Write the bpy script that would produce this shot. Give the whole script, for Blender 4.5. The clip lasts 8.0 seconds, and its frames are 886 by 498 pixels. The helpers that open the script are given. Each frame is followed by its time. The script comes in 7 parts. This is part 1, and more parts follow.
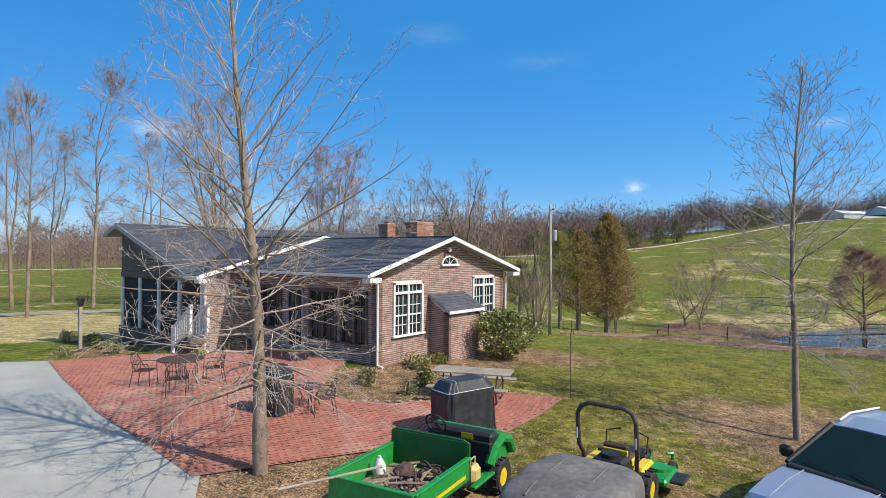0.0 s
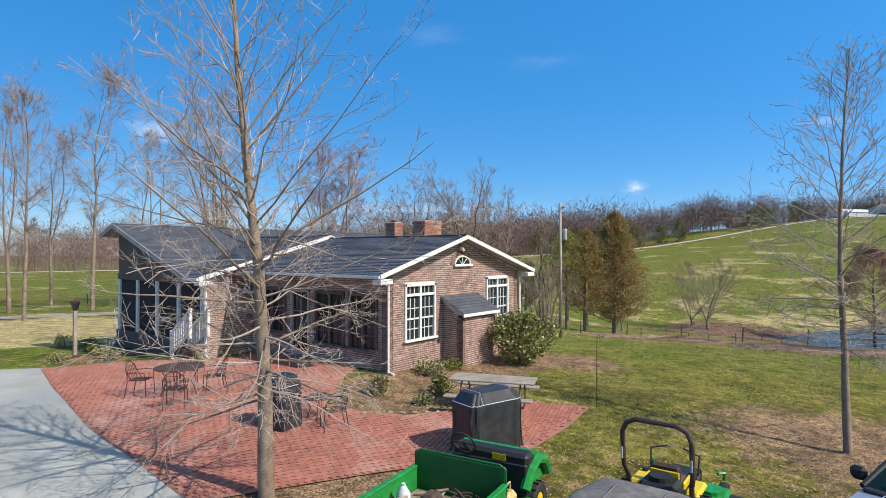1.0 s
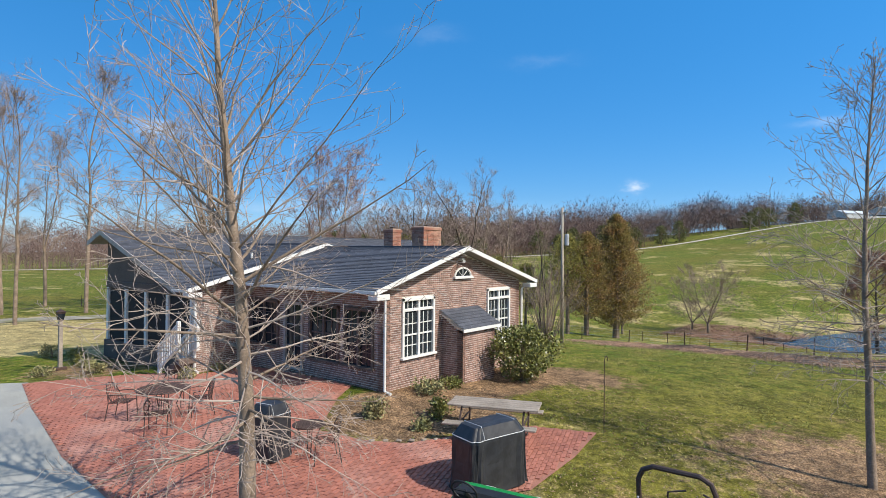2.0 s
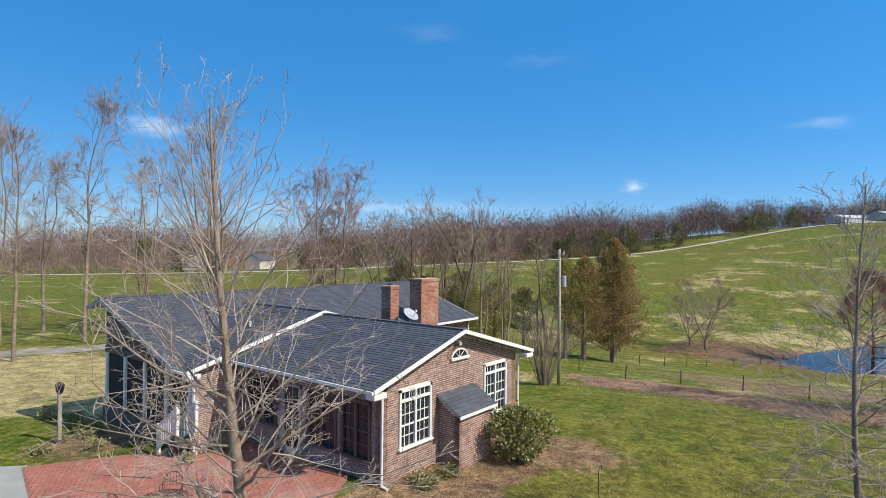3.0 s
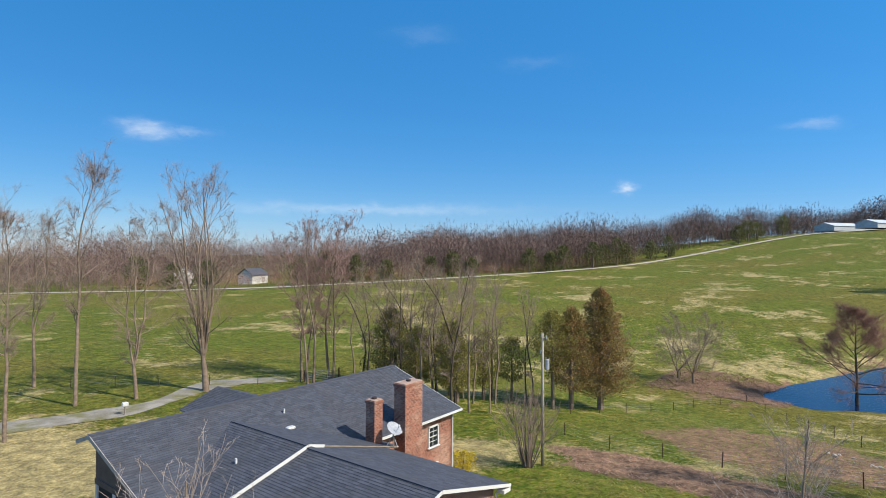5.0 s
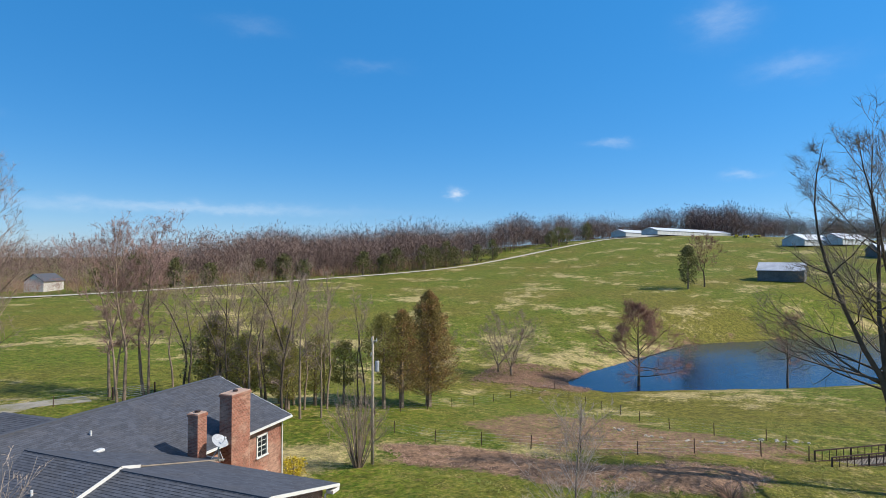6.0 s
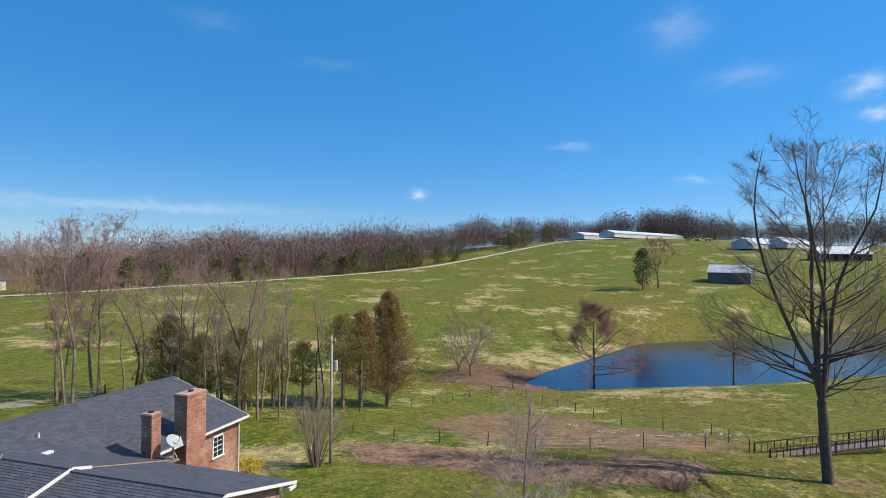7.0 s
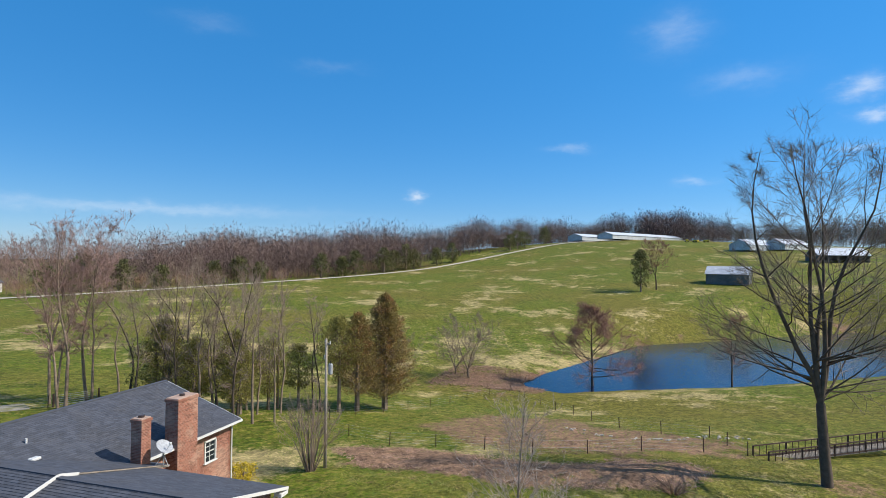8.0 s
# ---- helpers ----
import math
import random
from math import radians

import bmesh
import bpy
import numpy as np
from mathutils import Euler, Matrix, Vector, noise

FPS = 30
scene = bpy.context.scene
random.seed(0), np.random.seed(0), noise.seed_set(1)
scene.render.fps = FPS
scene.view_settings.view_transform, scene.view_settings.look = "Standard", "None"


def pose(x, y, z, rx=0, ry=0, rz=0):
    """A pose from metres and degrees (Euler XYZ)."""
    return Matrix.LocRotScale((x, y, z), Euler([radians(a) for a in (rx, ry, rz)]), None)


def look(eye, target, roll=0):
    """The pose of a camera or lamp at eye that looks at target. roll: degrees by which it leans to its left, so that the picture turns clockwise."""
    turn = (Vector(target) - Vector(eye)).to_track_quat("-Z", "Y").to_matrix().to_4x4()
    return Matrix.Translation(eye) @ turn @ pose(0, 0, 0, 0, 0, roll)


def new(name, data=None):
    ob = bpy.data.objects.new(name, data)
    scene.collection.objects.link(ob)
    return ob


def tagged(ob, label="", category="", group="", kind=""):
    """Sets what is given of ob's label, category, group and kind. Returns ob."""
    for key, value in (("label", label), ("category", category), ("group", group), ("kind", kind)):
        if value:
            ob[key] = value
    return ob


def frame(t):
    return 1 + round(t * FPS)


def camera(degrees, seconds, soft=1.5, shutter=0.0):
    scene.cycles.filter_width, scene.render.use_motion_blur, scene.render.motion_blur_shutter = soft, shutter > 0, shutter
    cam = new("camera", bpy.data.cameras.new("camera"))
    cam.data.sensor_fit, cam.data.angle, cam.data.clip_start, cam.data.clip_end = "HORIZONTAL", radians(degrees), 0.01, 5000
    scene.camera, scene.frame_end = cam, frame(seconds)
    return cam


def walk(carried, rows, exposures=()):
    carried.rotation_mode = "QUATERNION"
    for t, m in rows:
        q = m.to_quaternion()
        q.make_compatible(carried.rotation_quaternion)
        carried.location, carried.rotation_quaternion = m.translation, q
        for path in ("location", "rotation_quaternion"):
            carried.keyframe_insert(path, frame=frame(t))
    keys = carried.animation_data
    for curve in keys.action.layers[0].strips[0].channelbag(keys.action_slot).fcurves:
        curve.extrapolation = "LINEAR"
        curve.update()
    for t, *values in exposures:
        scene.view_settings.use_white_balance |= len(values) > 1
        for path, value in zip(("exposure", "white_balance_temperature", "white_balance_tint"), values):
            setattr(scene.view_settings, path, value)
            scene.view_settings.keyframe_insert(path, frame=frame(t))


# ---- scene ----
cam = camera(76.2, 8.0, soft=0.5)
# seconds, eye, yaw, pitch, roll
PATH = [
    (0.0, (-13.03, -12.81, 3.63), -52.10, 0.40, 0.38), (0.5, (-12.83, -12.28, 3.60), -52.02, 0.44, 0.20),
    (1.0, (-12.44, -11.84, 3.60), -51.98, 0.44, 0.12), (2.5, (-11.75, -11.30, 5.03), -52.12, 0.27, 0.58),
    (3.0, (-11.96, -11.48, 6.84), -52.20, 0.25, 0.58), (3.5, (-12.16, -11.72, 9.08), -52.10, 0.36, 0.48),
    (4.0, (-12.22, -11.86, 10.97), -52.12, 0.30, 0.40), (4.2, (-12.26, -11.98, 11.52), -52.00, 0.38, 0.40),
    (5.3, (-12.28, -12.62, 12.64), -54.10, 0.56, 0.10), (5.5, (-12.36, -12.78, 12.72), -56.60, 0.58, 0.08),
    (5.7, (-12.66, -12.95, 12.76), -62.20, 0.66, 0.15), (5.9, (-13.05, -13.12, 12.78), -67.55, 0.74, 0.25),
    (6.1, (-13.38, -13.28, 12.76), -70.95, 0.80, 0.36), (6.3, (-13.66, -13.42, 12.74), -72.70, 0.84, 0.48),
    (6.5, (-13.82, -13.52, 12.74), -73.06, 0.84, 0.58), (7.0, (-13.74, -13.58, 12.72), -73.36, 0.92, 0.60),
    (7.5, (-13.54, -13.62, 12.72), -73.50, 1.04, 0.58), (8.0, (-13.34, -13.66, 12.74), -73.52, 1.10, 0.55),
]


def gaze(eye, yaw, pitch, roll):
    a, b = radians(yaw), radians(pitch)
    way = Vector((-math.sin(a) * math.cos(b), math.cos(a) * math.cos(b), math.sin(b)))
    return look(eye, Vector(eye) + 2 * way, roll)


walk(cam, [(t, gaze(eye, yaw, pitch, roll)) for t, eye, yaw, pitch, roll in PATH], [(0.0, 0.48), (1.0, 0.49), (2.5, 0.43), (4.0, 0.36), (5.5, 0.34), (8.0, 0.33)])

# ---- light ----
SUN_TO = Vector((0.14, -0.81, 0.76)).normalized()
world = bpy.data.worlds.new("sky")
scene.world = world
world.use_nodes = True
wn, wl = world.node_tree.nodes, world.node_tree.links
wn.clear()
sky = wn.new("ShaderNodeTexSky")
sky.sky_type, sky.sun_disc = "NISHITA", False
sky.sun_elevation = math.asin(SUN_TO.z)
sky.sun_rotation = math.atan2(SUN_TO.x, SUN_TO.y)
sky.altitude, sky.air_density, sky.dust_density, sky.ozone_density = 300, 1.0, 0.0, 4.0
bgn = wn.new("ShaderNodeBackground")
bgn.inputs["Strength"].default_value = 0.11
outn = wn.new("ShaderNodeOutputWorld")
deep = wn.new("ShaderNodeHueSaturation")
deep.inputs["Saturation"].default_value = 1.3
wl.new(sky.outputs[0], deep.inputs["Color"])
clear = wn.new("ShaderNodeMix")
clear.data_type = "RGBA"
clear.inputs[0].default_value = 0.6
clear.inputs[7].default_value = (0.24, 1.84, 4.7, 1)
wl.new(deep.outputs[0], clear.inputs[6])
# the clear sky is brighter toward the sun's side
side_of_sun = wn.new("ShaderNodeSeparateXYZ")
brighter = wn.new("ShaderNodeMapRange")
brighter.inputs[1].default_value, brighter.inputs[2].default_value, brighter.inputs[3].default_value, brighter.inputs[4].default_value = 1.0, -0.2, 1.0, 1.24
wl.new(side_of_sun.outputs["Y"], brighter.inputs[0])
glow = wn.new("ShaderNodeMix")
glow.data_type, glow.blend_type = "RGBA", "MULTIPLY"
glow.inputs[0].default_value = 1.0
wl.new(clear.outputs[2], glow.inputs[6])
wl.new(brighter.outputs[0], glow.inputs[7])
# whitish aureole round the sun
round_sun = wn.new("ShaderNodeVectorMath")
round_sun.operation = "DOT_PRODUCT"
round_sun.inputs[1].default_value = SUN_TO
halo = wn.new("ShaderNodeMapRange")
halo.interpolation_type = "SMOOTHSTEP"
halo.inputs[1].default_value, halo.inputs[2].default_value, halo.inputs[4].default_value = 0.58, 0.97, 0.95
wl.new(round_sun.outputs["Value"], halo.inputs[0])
pale = wn.new("ShaderNodeMix")
pale.data_type = "RGBA"
pale.inputs[7].default_value = (6.0, 5.9, 5.7, 1)
wl.new(halo.outputs[0], pale.inputs[0])
wl.new(glow.outputs[2], pale.inputs[6])
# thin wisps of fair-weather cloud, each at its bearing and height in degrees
way = wn.new("ShaderNodeTexCoord")
for socket in (side_of_sun.inputs[0], round_sun.inputs[0]):
    wl.new(way.outputs["Generated"], socket)


def sky_calc(kind, *vals):
    t = wn.new("ShaderNodeMath")
    t.operation = kind
    for i, v in enumerate(vals):
        if isinstance(v, (int, float)):
            t.inputs[i].default_value = v
        else:
            wl.new(v, t.inputs[i])
    return t.outputs[0]


def sky_noise(scale, detail, squash):
    m = wn.new("ShaderNodeMapping")
    m.inputs["Scale"].default_value = (1, 1, squash)
    t = wn.new("ShaderNodeTexNoise")
    t.inputs["Scale"].default_value, t.inputs["Detail"].default_value, t.inputs["Roughness"].default_value = scale, detail, 0.62
    wl.new(way.outputs["Generated"], m.inputs["Vector"])
    wl.new(m.outputs[0], t.inputs["Vector"])
    return t.outputs[0]


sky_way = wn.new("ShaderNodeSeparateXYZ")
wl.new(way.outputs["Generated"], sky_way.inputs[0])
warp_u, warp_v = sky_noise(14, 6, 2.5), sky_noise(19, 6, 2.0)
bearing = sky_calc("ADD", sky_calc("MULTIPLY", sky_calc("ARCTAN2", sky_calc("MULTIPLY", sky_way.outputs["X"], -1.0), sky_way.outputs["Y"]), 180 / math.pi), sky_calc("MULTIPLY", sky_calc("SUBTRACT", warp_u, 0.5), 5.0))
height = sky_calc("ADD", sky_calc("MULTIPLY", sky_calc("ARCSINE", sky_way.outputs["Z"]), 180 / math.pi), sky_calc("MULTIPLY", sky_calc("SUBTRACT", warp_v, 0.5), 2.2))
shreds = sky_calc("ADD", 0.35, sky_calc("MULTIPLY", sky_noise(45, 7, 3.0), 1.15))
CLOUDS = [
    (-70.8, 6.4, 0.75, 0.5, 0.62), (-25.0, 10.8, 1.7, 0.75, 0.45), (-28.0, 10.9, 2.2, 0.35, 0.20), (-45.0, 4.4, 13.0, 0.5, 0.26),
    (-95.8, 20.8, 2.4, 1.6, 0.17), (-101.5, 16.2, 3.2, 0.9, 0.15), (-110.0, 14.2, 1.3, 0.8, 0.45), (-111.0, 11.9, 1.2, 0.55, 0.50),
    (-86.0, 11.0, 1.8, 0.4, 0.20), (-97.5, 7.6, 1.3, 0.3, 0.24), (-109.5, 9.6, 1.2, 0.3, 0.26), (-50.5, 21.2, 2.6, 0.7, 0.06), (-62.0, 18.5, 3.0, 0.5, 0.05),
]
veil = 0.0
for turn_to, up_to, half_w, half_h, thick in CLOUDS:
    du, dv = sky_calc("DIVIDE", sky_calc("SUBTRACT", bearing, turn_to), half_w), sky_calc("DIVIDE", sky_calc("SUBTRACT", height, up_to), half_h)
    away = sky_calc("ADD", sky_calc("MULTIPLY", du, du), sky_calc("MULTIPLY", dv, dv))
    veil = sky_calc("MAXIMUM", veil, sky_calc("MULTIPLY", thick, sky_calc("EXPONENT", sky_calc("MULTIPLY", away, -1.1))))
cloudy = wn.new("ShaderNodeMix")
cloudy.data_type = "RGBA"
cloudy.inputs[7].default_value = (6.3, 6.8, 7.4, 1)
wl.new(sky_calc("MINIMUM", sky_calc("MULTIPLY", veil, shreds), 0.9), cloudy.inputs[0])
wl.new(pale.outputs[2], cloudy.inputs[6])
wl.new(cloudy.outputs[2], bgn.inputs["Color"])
wl.new(bgn.outputs[0], outn.inputs["Surface"])
sun = new("sun", bpy.data.lights.new("sun", "SUN"))
sun.data.energy, sun.data.angle, sun.data.color = 3.95, radians(0.6), (1.0, 0.95, 0.87)
sun.matrix_world = look((0, 0, 60), Vector((0, 0, 60)) - SUN_TO)

# ---- materials ----
def mat(name, base, other=None, rough=0.8, scale=4.0, fine=40.0, bump=0.0, metal=0.0, spread=0.5, per_object=0.0, per_island=0.0, third=None, third_scale=0.6, spec=0.4, through_light=0.0):
    """Two tones mixed by coarse and fine noise at real-world size, with relief; per_object and per_island vary the brightness."""
    m = bpy.data.materials.new(name)
    m.use_nodes = True
    nt = m.node_tree
    n, l = nt.nodes, nt.links
    b = n["Principled BSDF"]
    b.inputs["Roughness"].default_value = rough
    b.inputs["Metallic"].default_value = metal
    b.inputs["Specular IOR Level"].default_value = spec
    co = n.new("ShaderNodeTexCoord")
    geo = n.new("ShaderNodeNewGeometry")
    pos = geo.outputs["Position"] if not per_object else co.outputs["Object"]

    def noise_at(s, detail=4):
        t = n.new("ShaderNodeTexNoise")
        t.inputs["Scale"].default_value, t.inputs["Detail"].default_value = s, detail
        l.new(pos, t.inputs["Vector"])
        return t.outputs["Fac"]

    def mix(fac, a, c, kind="MIX"):
        x = n.new("ShaderNodeMix")
        x.data_type, x.blend_type = "RGBA", kind
        for sock, v in ((x.inputs[0], fac), (x.inputs[6], a), (x.inputs[7], c)):
            if isinstance(v, (tuple, float)):
                sock.default_value = (*v, 1) if isinstance(v, tuple) else v
            else:
                l.new(v, sock)
        return x.outputs[2]

    def ramp(v, lo, hi):
        r = n.new("ShaderNodeMapRange")
        r.inputs[1].default_value, r.inputs[2].default_value = lo, hi
        l.new(v, r.inputs[0])
        return r.outputs[0]

    other = other or tuple(c * 0.72 for c in base)
    coarse, small = noise_at(scale), noise_at(fine, 3)
    col = mix(ramp(coarse, 0.5 - spread / 2.5, 0.5 + spread / 2.5), base, other)
    if third:
        col = mix(ramp(noise_at(third_scale, 5), 0.48, 0.62), col, third)
    col = mix(0.55, col, mix(ramp(small, 0.3, 0.7), (0.55, 0.55, 0.55), (1.35, 1.35, 1.35)), "MULTIPLY") if fine else col
    if per_object or per_island:
        src = n.new("ShaderNodeObjectInfo").outputs["Random"] if per_object else geo.outputs["Random Per Island"]
        amt = per_object or per_island
        k = n.new("ShaderNodeMapRange")
        k.inputs[3].default_value, k.inputs[4].default_value = 1 - amt, 1 + amt
        l.new(src, k.inputs[0])
        hs = n.new("ShaderNodeHueSaturation")
        l.new(k.outputs[0], hs.inputs["Value"])
        l.new(col, hs.inputs["Color"])
        col = hs.outputs[0]
    l.new(col, b.inputs["Base Color"])
    if through_light:
        tr, ms = n.new("ShaderNodeBsdfTranslucent"), n.new("ShaderNodeMixShader")
        l.new(col, tr.inputs["Color"])
        ms.inputs[0].default_value = through_light
        l.new(b.outputs[0], ms.inputs[1])
        l.new(tr.outputs[0], ms.inputs[2])
        l.new(ms.outputs[0], n["Material Output"].inputs["Surface"])
    if bump:
        bp = n.new("ShaderNodeBump")
        bp.inputs["Strength"].default_value, bp.inputs["Distance"].default_value = 0.6, bump
        l.new(small, bp.inputs["Height"])
        l.new(bp.outputs[0], b.inputs["Normal"])
    return m


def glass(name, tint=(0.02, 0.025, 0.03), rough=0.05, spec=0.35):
    m = bpy.data.materials.new(name)
    m.use_nodes = True
    b = m.node_tree.nodes["Principled BSDF"]
    b.inputs["Base Color"].default_value = (*tint, 1)
    b.inputs["Roughness"].default_value, b.inputs["Specular IOR Level"].default_value = rough, spec
    return m


M = dict(
    mortar=mat("mortar", (0.74, 0.67, 0.60), rough=0.9, fine=60),
    brick=mat("brick", (0.33, 0.200, 0.155), (0.21, 0.122, 0.095), rough=0.85, scale=1.5, fine=70, bump=0.003, per_island=0.35),
    brick_piece=mat("brick_piece", (0.33, 0.200, 0.155), (0.21, 0.122, 0.095), rough=0.85, scale=1.5, fine=70, bump=0.003, per_object=0.35),
    brick_red=mat("brick_red", (0.37, 0.16, 0.105), (0.27, 0.11, 0.075), rough=0.85, scale=1.2, fine=60, bump=0.003, per_island=0.32, third=(0.42, 0.24, 0.17), third_scale=0.9),
    mortar_red=mat("mortar_red", (0.50, 0.34, 0.26), rough=0.9),
    shingle=mat("shingle", (0.068, 0.073, 0.090), (0.082, 0.087, 0.105), rough=0.85, scale=2.5, fine=30, bump=0.004, per_island=0.2, third=(0.076, 0.078, 0.090), third_scale=0.5),
    trim=mat("trim_paint", (0.72, 0.71, 0.68), (0.60, 0.59, 0.56), rough=0.5, scale=1.5, fine=0, spread=0.8),
    soffit=mat("soffit_paint", (0.42, 0.38, 0.34), rough=0.7),
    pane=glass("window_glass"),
    # near-black colour that paints the darkness of rooms not built
    dark=mat("room_darkness", (0.03, 0.03, 0.032), rough=0.9),
    # near-black colour for the shaded porch interior
    screen=mat("porch_screen", (0.035, 0.030, 0.028), rough=0.9, scale=1.0, fine=60),
    porch_wood=mat("porch_wood", (0.15, 0.105, 0.085), rough=0.8, scale=2, fine=25),
    metal=mat("galvanised", (0.52, 0.54, 0.56), rough=0.4, metal=0.7, scale=3),
    bark=mat("bark", (0.30, 0.225, 0.165), (0.165, 0.12, 0.088), rough=0.95, scale=3, fine=30, bump=0.01),
    bark_pale=mat("bark_pale", (0.29, 0.215, 0.16), (0.17, 0.125, 0.09), rough=0.95, scale=2, fine=25, bump=0.01),
    twig=mat("twig", (0.33, 0.245, 0.19), (0.21, 0.15, 0.115), rough=0.9, scale=1.2, fine=0, per_island=0.3),
    twig_rose=mat("twig_rose", (0.34, 0.215, 0.185), (0.24, 0.15, 0.125), rough=0.9, scale=1.2, fine=0, per_island=0.3),
    pond_twig=mat("pond_twig", (0.33, 0.20, 0.135), (0.22, 0.13, 0.085), rough=0.9, scale=0.4, fine=0, per_island=0.4),
    twig_grey=mat("twig_grey", (0.40, 0.325, 0.27), (0.27, 0.21, 0.17), rough=0.9, scale=1.2, fine=0, per_island=0.3),
    bark_dark=mat("bark_dark", (0.125, 0.092, 0.068), (0.075, 0.055, 0.04), rough=0.95, scale=3, fine=30, bump=0.01),
    twig_dark=mat("twig_dark", (0.25, 0.195, 0.15), (0.16, 0.12, 0.09), rough=0.9, scale=1.2, fine=0, per_island=0.3),
    wood_far=mat("far_twigs", (0.225, 0.150, 0.126), (0.135, 0.092, 0.082), rough=0.95, scale=0.09, fine=0, per_island=0.1, spread=0.4),
    old_steel=mat("old_steel", (0.30, 0.31, 0.31), (0.22, 0.22, 0.22), rough=0.6, metal=0.2, scale=3),
    old_gravel=mat("old_gravel", (0.36, 0.325, 0.27), (0.24, 0.215, 0.165), rough=0.95, scale=0.6, fine=14, spread=0.3, third=(0.20, 0.185, 0.085), third_scale=0.45),
    twig_red=mat("twig_red", (0.33, 0.17, 0.13), (0.24, 0.13, 0.10), rough=0.9, scale=1.2, fine=0, per_island=0.3),
    cedar=mat("cedar_needles", (0.36, 0.265, 0.095), (0.25, 0.205, 0.068), rough=0.8, scale=1.2, fine=0, per_island=0.45, third=(0.36, 0.215, 0.09), third_scale=0.8, through_light=0.5),
    cedar_green=mat("cedar_green", (0.37, 0.325, 0.095), (0.26, 0.245, 0.075), rough=0.8, scale=1.2, fine=0, per_island=0.4, through_light=0.6),
    wood_cedar=mat("wood_cedar", (0.17, 0.165, 0.065), (0.11, 0.115, 0.045), rough=0.8, scale=0.3, fine=0, per_island=0.4, through_light=0.4),
    leaf=mat("shrub_leaf", (0.10, 0.12, 0.028), (0.23, 0.21, 0.06), rough=0.38, scale=2, fine=0, per_island=0.5),
    straw_leaf=mat("straw_leaf", (0.30, 0.25, 0.12), (0.20, 0.20, 0.08), rough=0.8, scale=2, fine=0, per_island=0.4),
    yellow=mat("yellow_blossom", (0.62, 0.45, 0.02), (0.50, 0.38, 0.03), rough=0.7, scale=3, fine=0, per_island=0.3),
    gravel=mat("gravel", (0.40, 0.385, 0.335), (0.31, 0.30, 0.262), rough=0.95, scale=0.8, fine=55, bump=0.01, third=(0.30, 0.30, 0.28), third_scale=0.35),
    dirt_road=mat("dirt_road", (0.52, 0.47, 0.38), (0.44, 0.39, 0.30), rough=0.95, scale=0.3, fine=6),
    paver=mat("paver_brick", (0.40, 0.155, 0.105), (0.33, 0.122, 0.085), rough=0.9, scale=0.9, fine=45, bump=0.003, per_island=0.15, third=(0.41, 0.205, 0.155), third_scale=0.5),
    paver_piece=mat("paver_piece", (0.40, 0.155, 0.105), (0.33, 0.122, 0.085), rough=0.9, scale=0.9, fine=45, bump=0.003, per_object=0.15),
    sand=mat("joint_sand", (0.35, 0.16, 0.115), rough=0.95),
    weathered=mat("weathered_wood", (0.36, 0.30, 0.24), (0.24, 0.20, 0.16), rough=0.9, scale=2, fine=30, bump=0.003),
    dark_wood=mat("dark_wood", (0.09, 0.055, 0.04), (0.06, 0.035, 0.028), rough=0.9, scale=2, fine=20),
    pole_wood=mat("pole_wood", (0.42, 0.36, 0.29), (0.32, 0.26, 0.20), rough=0.95, scale=1.5, fine=20),
    black_iron=mat("black_iron", (0.085, 0.056, 0.048), rough=0.55, metal=0.3, scale=5),
    cover=mat("black_vinyl", (0.022, 0.023, 0.027), (0.035, 0.036, 0.04), rough=0.42, scale=3, fine=8, bump=0.01),
    piping=mat("grey_piping", (0.5, 0.5, 0.5), rough=0.6),
    grey_cover=mat("grey_vinyl", (0.105, 0.094, 0.090), (0.155, 0.142, 0.135), rough=0.75, scale=1.6, fine=12, bump=0.012, third=(0.19, 0.165, 0.14), third_scale=1.1),
    green=mat("green_paint", (0.018, 0.26, 0.045), (0.016, 0.19, 0.036), rough=0.35, scale=3, fine=12),
    dark_green=mat("dark_green", (0.012, 0.11, 0.026), rough=0.45, scale=3),
    yellow_paint=mat("yellow_paint", (0.75, 0.52, 0.02), rough=0.4, scale=3),
    black_plastic=mat("black_plastic", (0.02, 0.02, 0.02), rough=0.6, scale=5),
    rubber=mat("rubber", (0.03, 0.03, 0.03), rough=0.85, scale=8, fine=40),
    white_plastic=mat("white_plastic", (0.72, 0.72, 0.70), rough=0.45, scale=3),
    silver=mat("silver_paint", (0.42, 0.45, 0.52), (0.40, 0.43, 0.50), rough=0.28, metal=0.55, scale=1, fine=0),
    car_glass=glass("car_glass", (0.008, 0.018, 0.014), 0.03, 0.16),
    barn_roof=mat("barn_roof", (0.60, 0.63, 0.67), (0.52, 0.55, 0.60), rough=0.5, metal=0.0, scale=0.2, fine=3),
    barn_wall=mat("barn_wall", (0.55, 0.57, 0.58), (0.42, 0.44, 0.46), rough=0.8, scale=0.3, fine=2),
    dish_grey=mat("dish_grey", (0.40, 0.41, 0.43), (0.34, 0.35, 0.37), rough=0.5, scale=3, fine=12),
    shed_wall=mat("shed_wall", (0.16, 0.155, 0.15), (0.10, 0.10, 0.10), rough=0.9, scale=0.3, fine=2),
    barn_dark=mat("barn_dark", (0.10, 0.09, 0.08), rough=0.9, scale=0.5),
    rust_roof=mat("rust_roof", (0.60, 0.60, 0.62), (0.40, 0.40, 0.43), rough=0.5, metal=0.0, scale=0.5, fine=4),
    can_yellow=mat("dusty_yellow", (0.52, 0.40, 0.14), (0.42, 0.33, 0.15), rough=0.6, scale=6, fine=20),
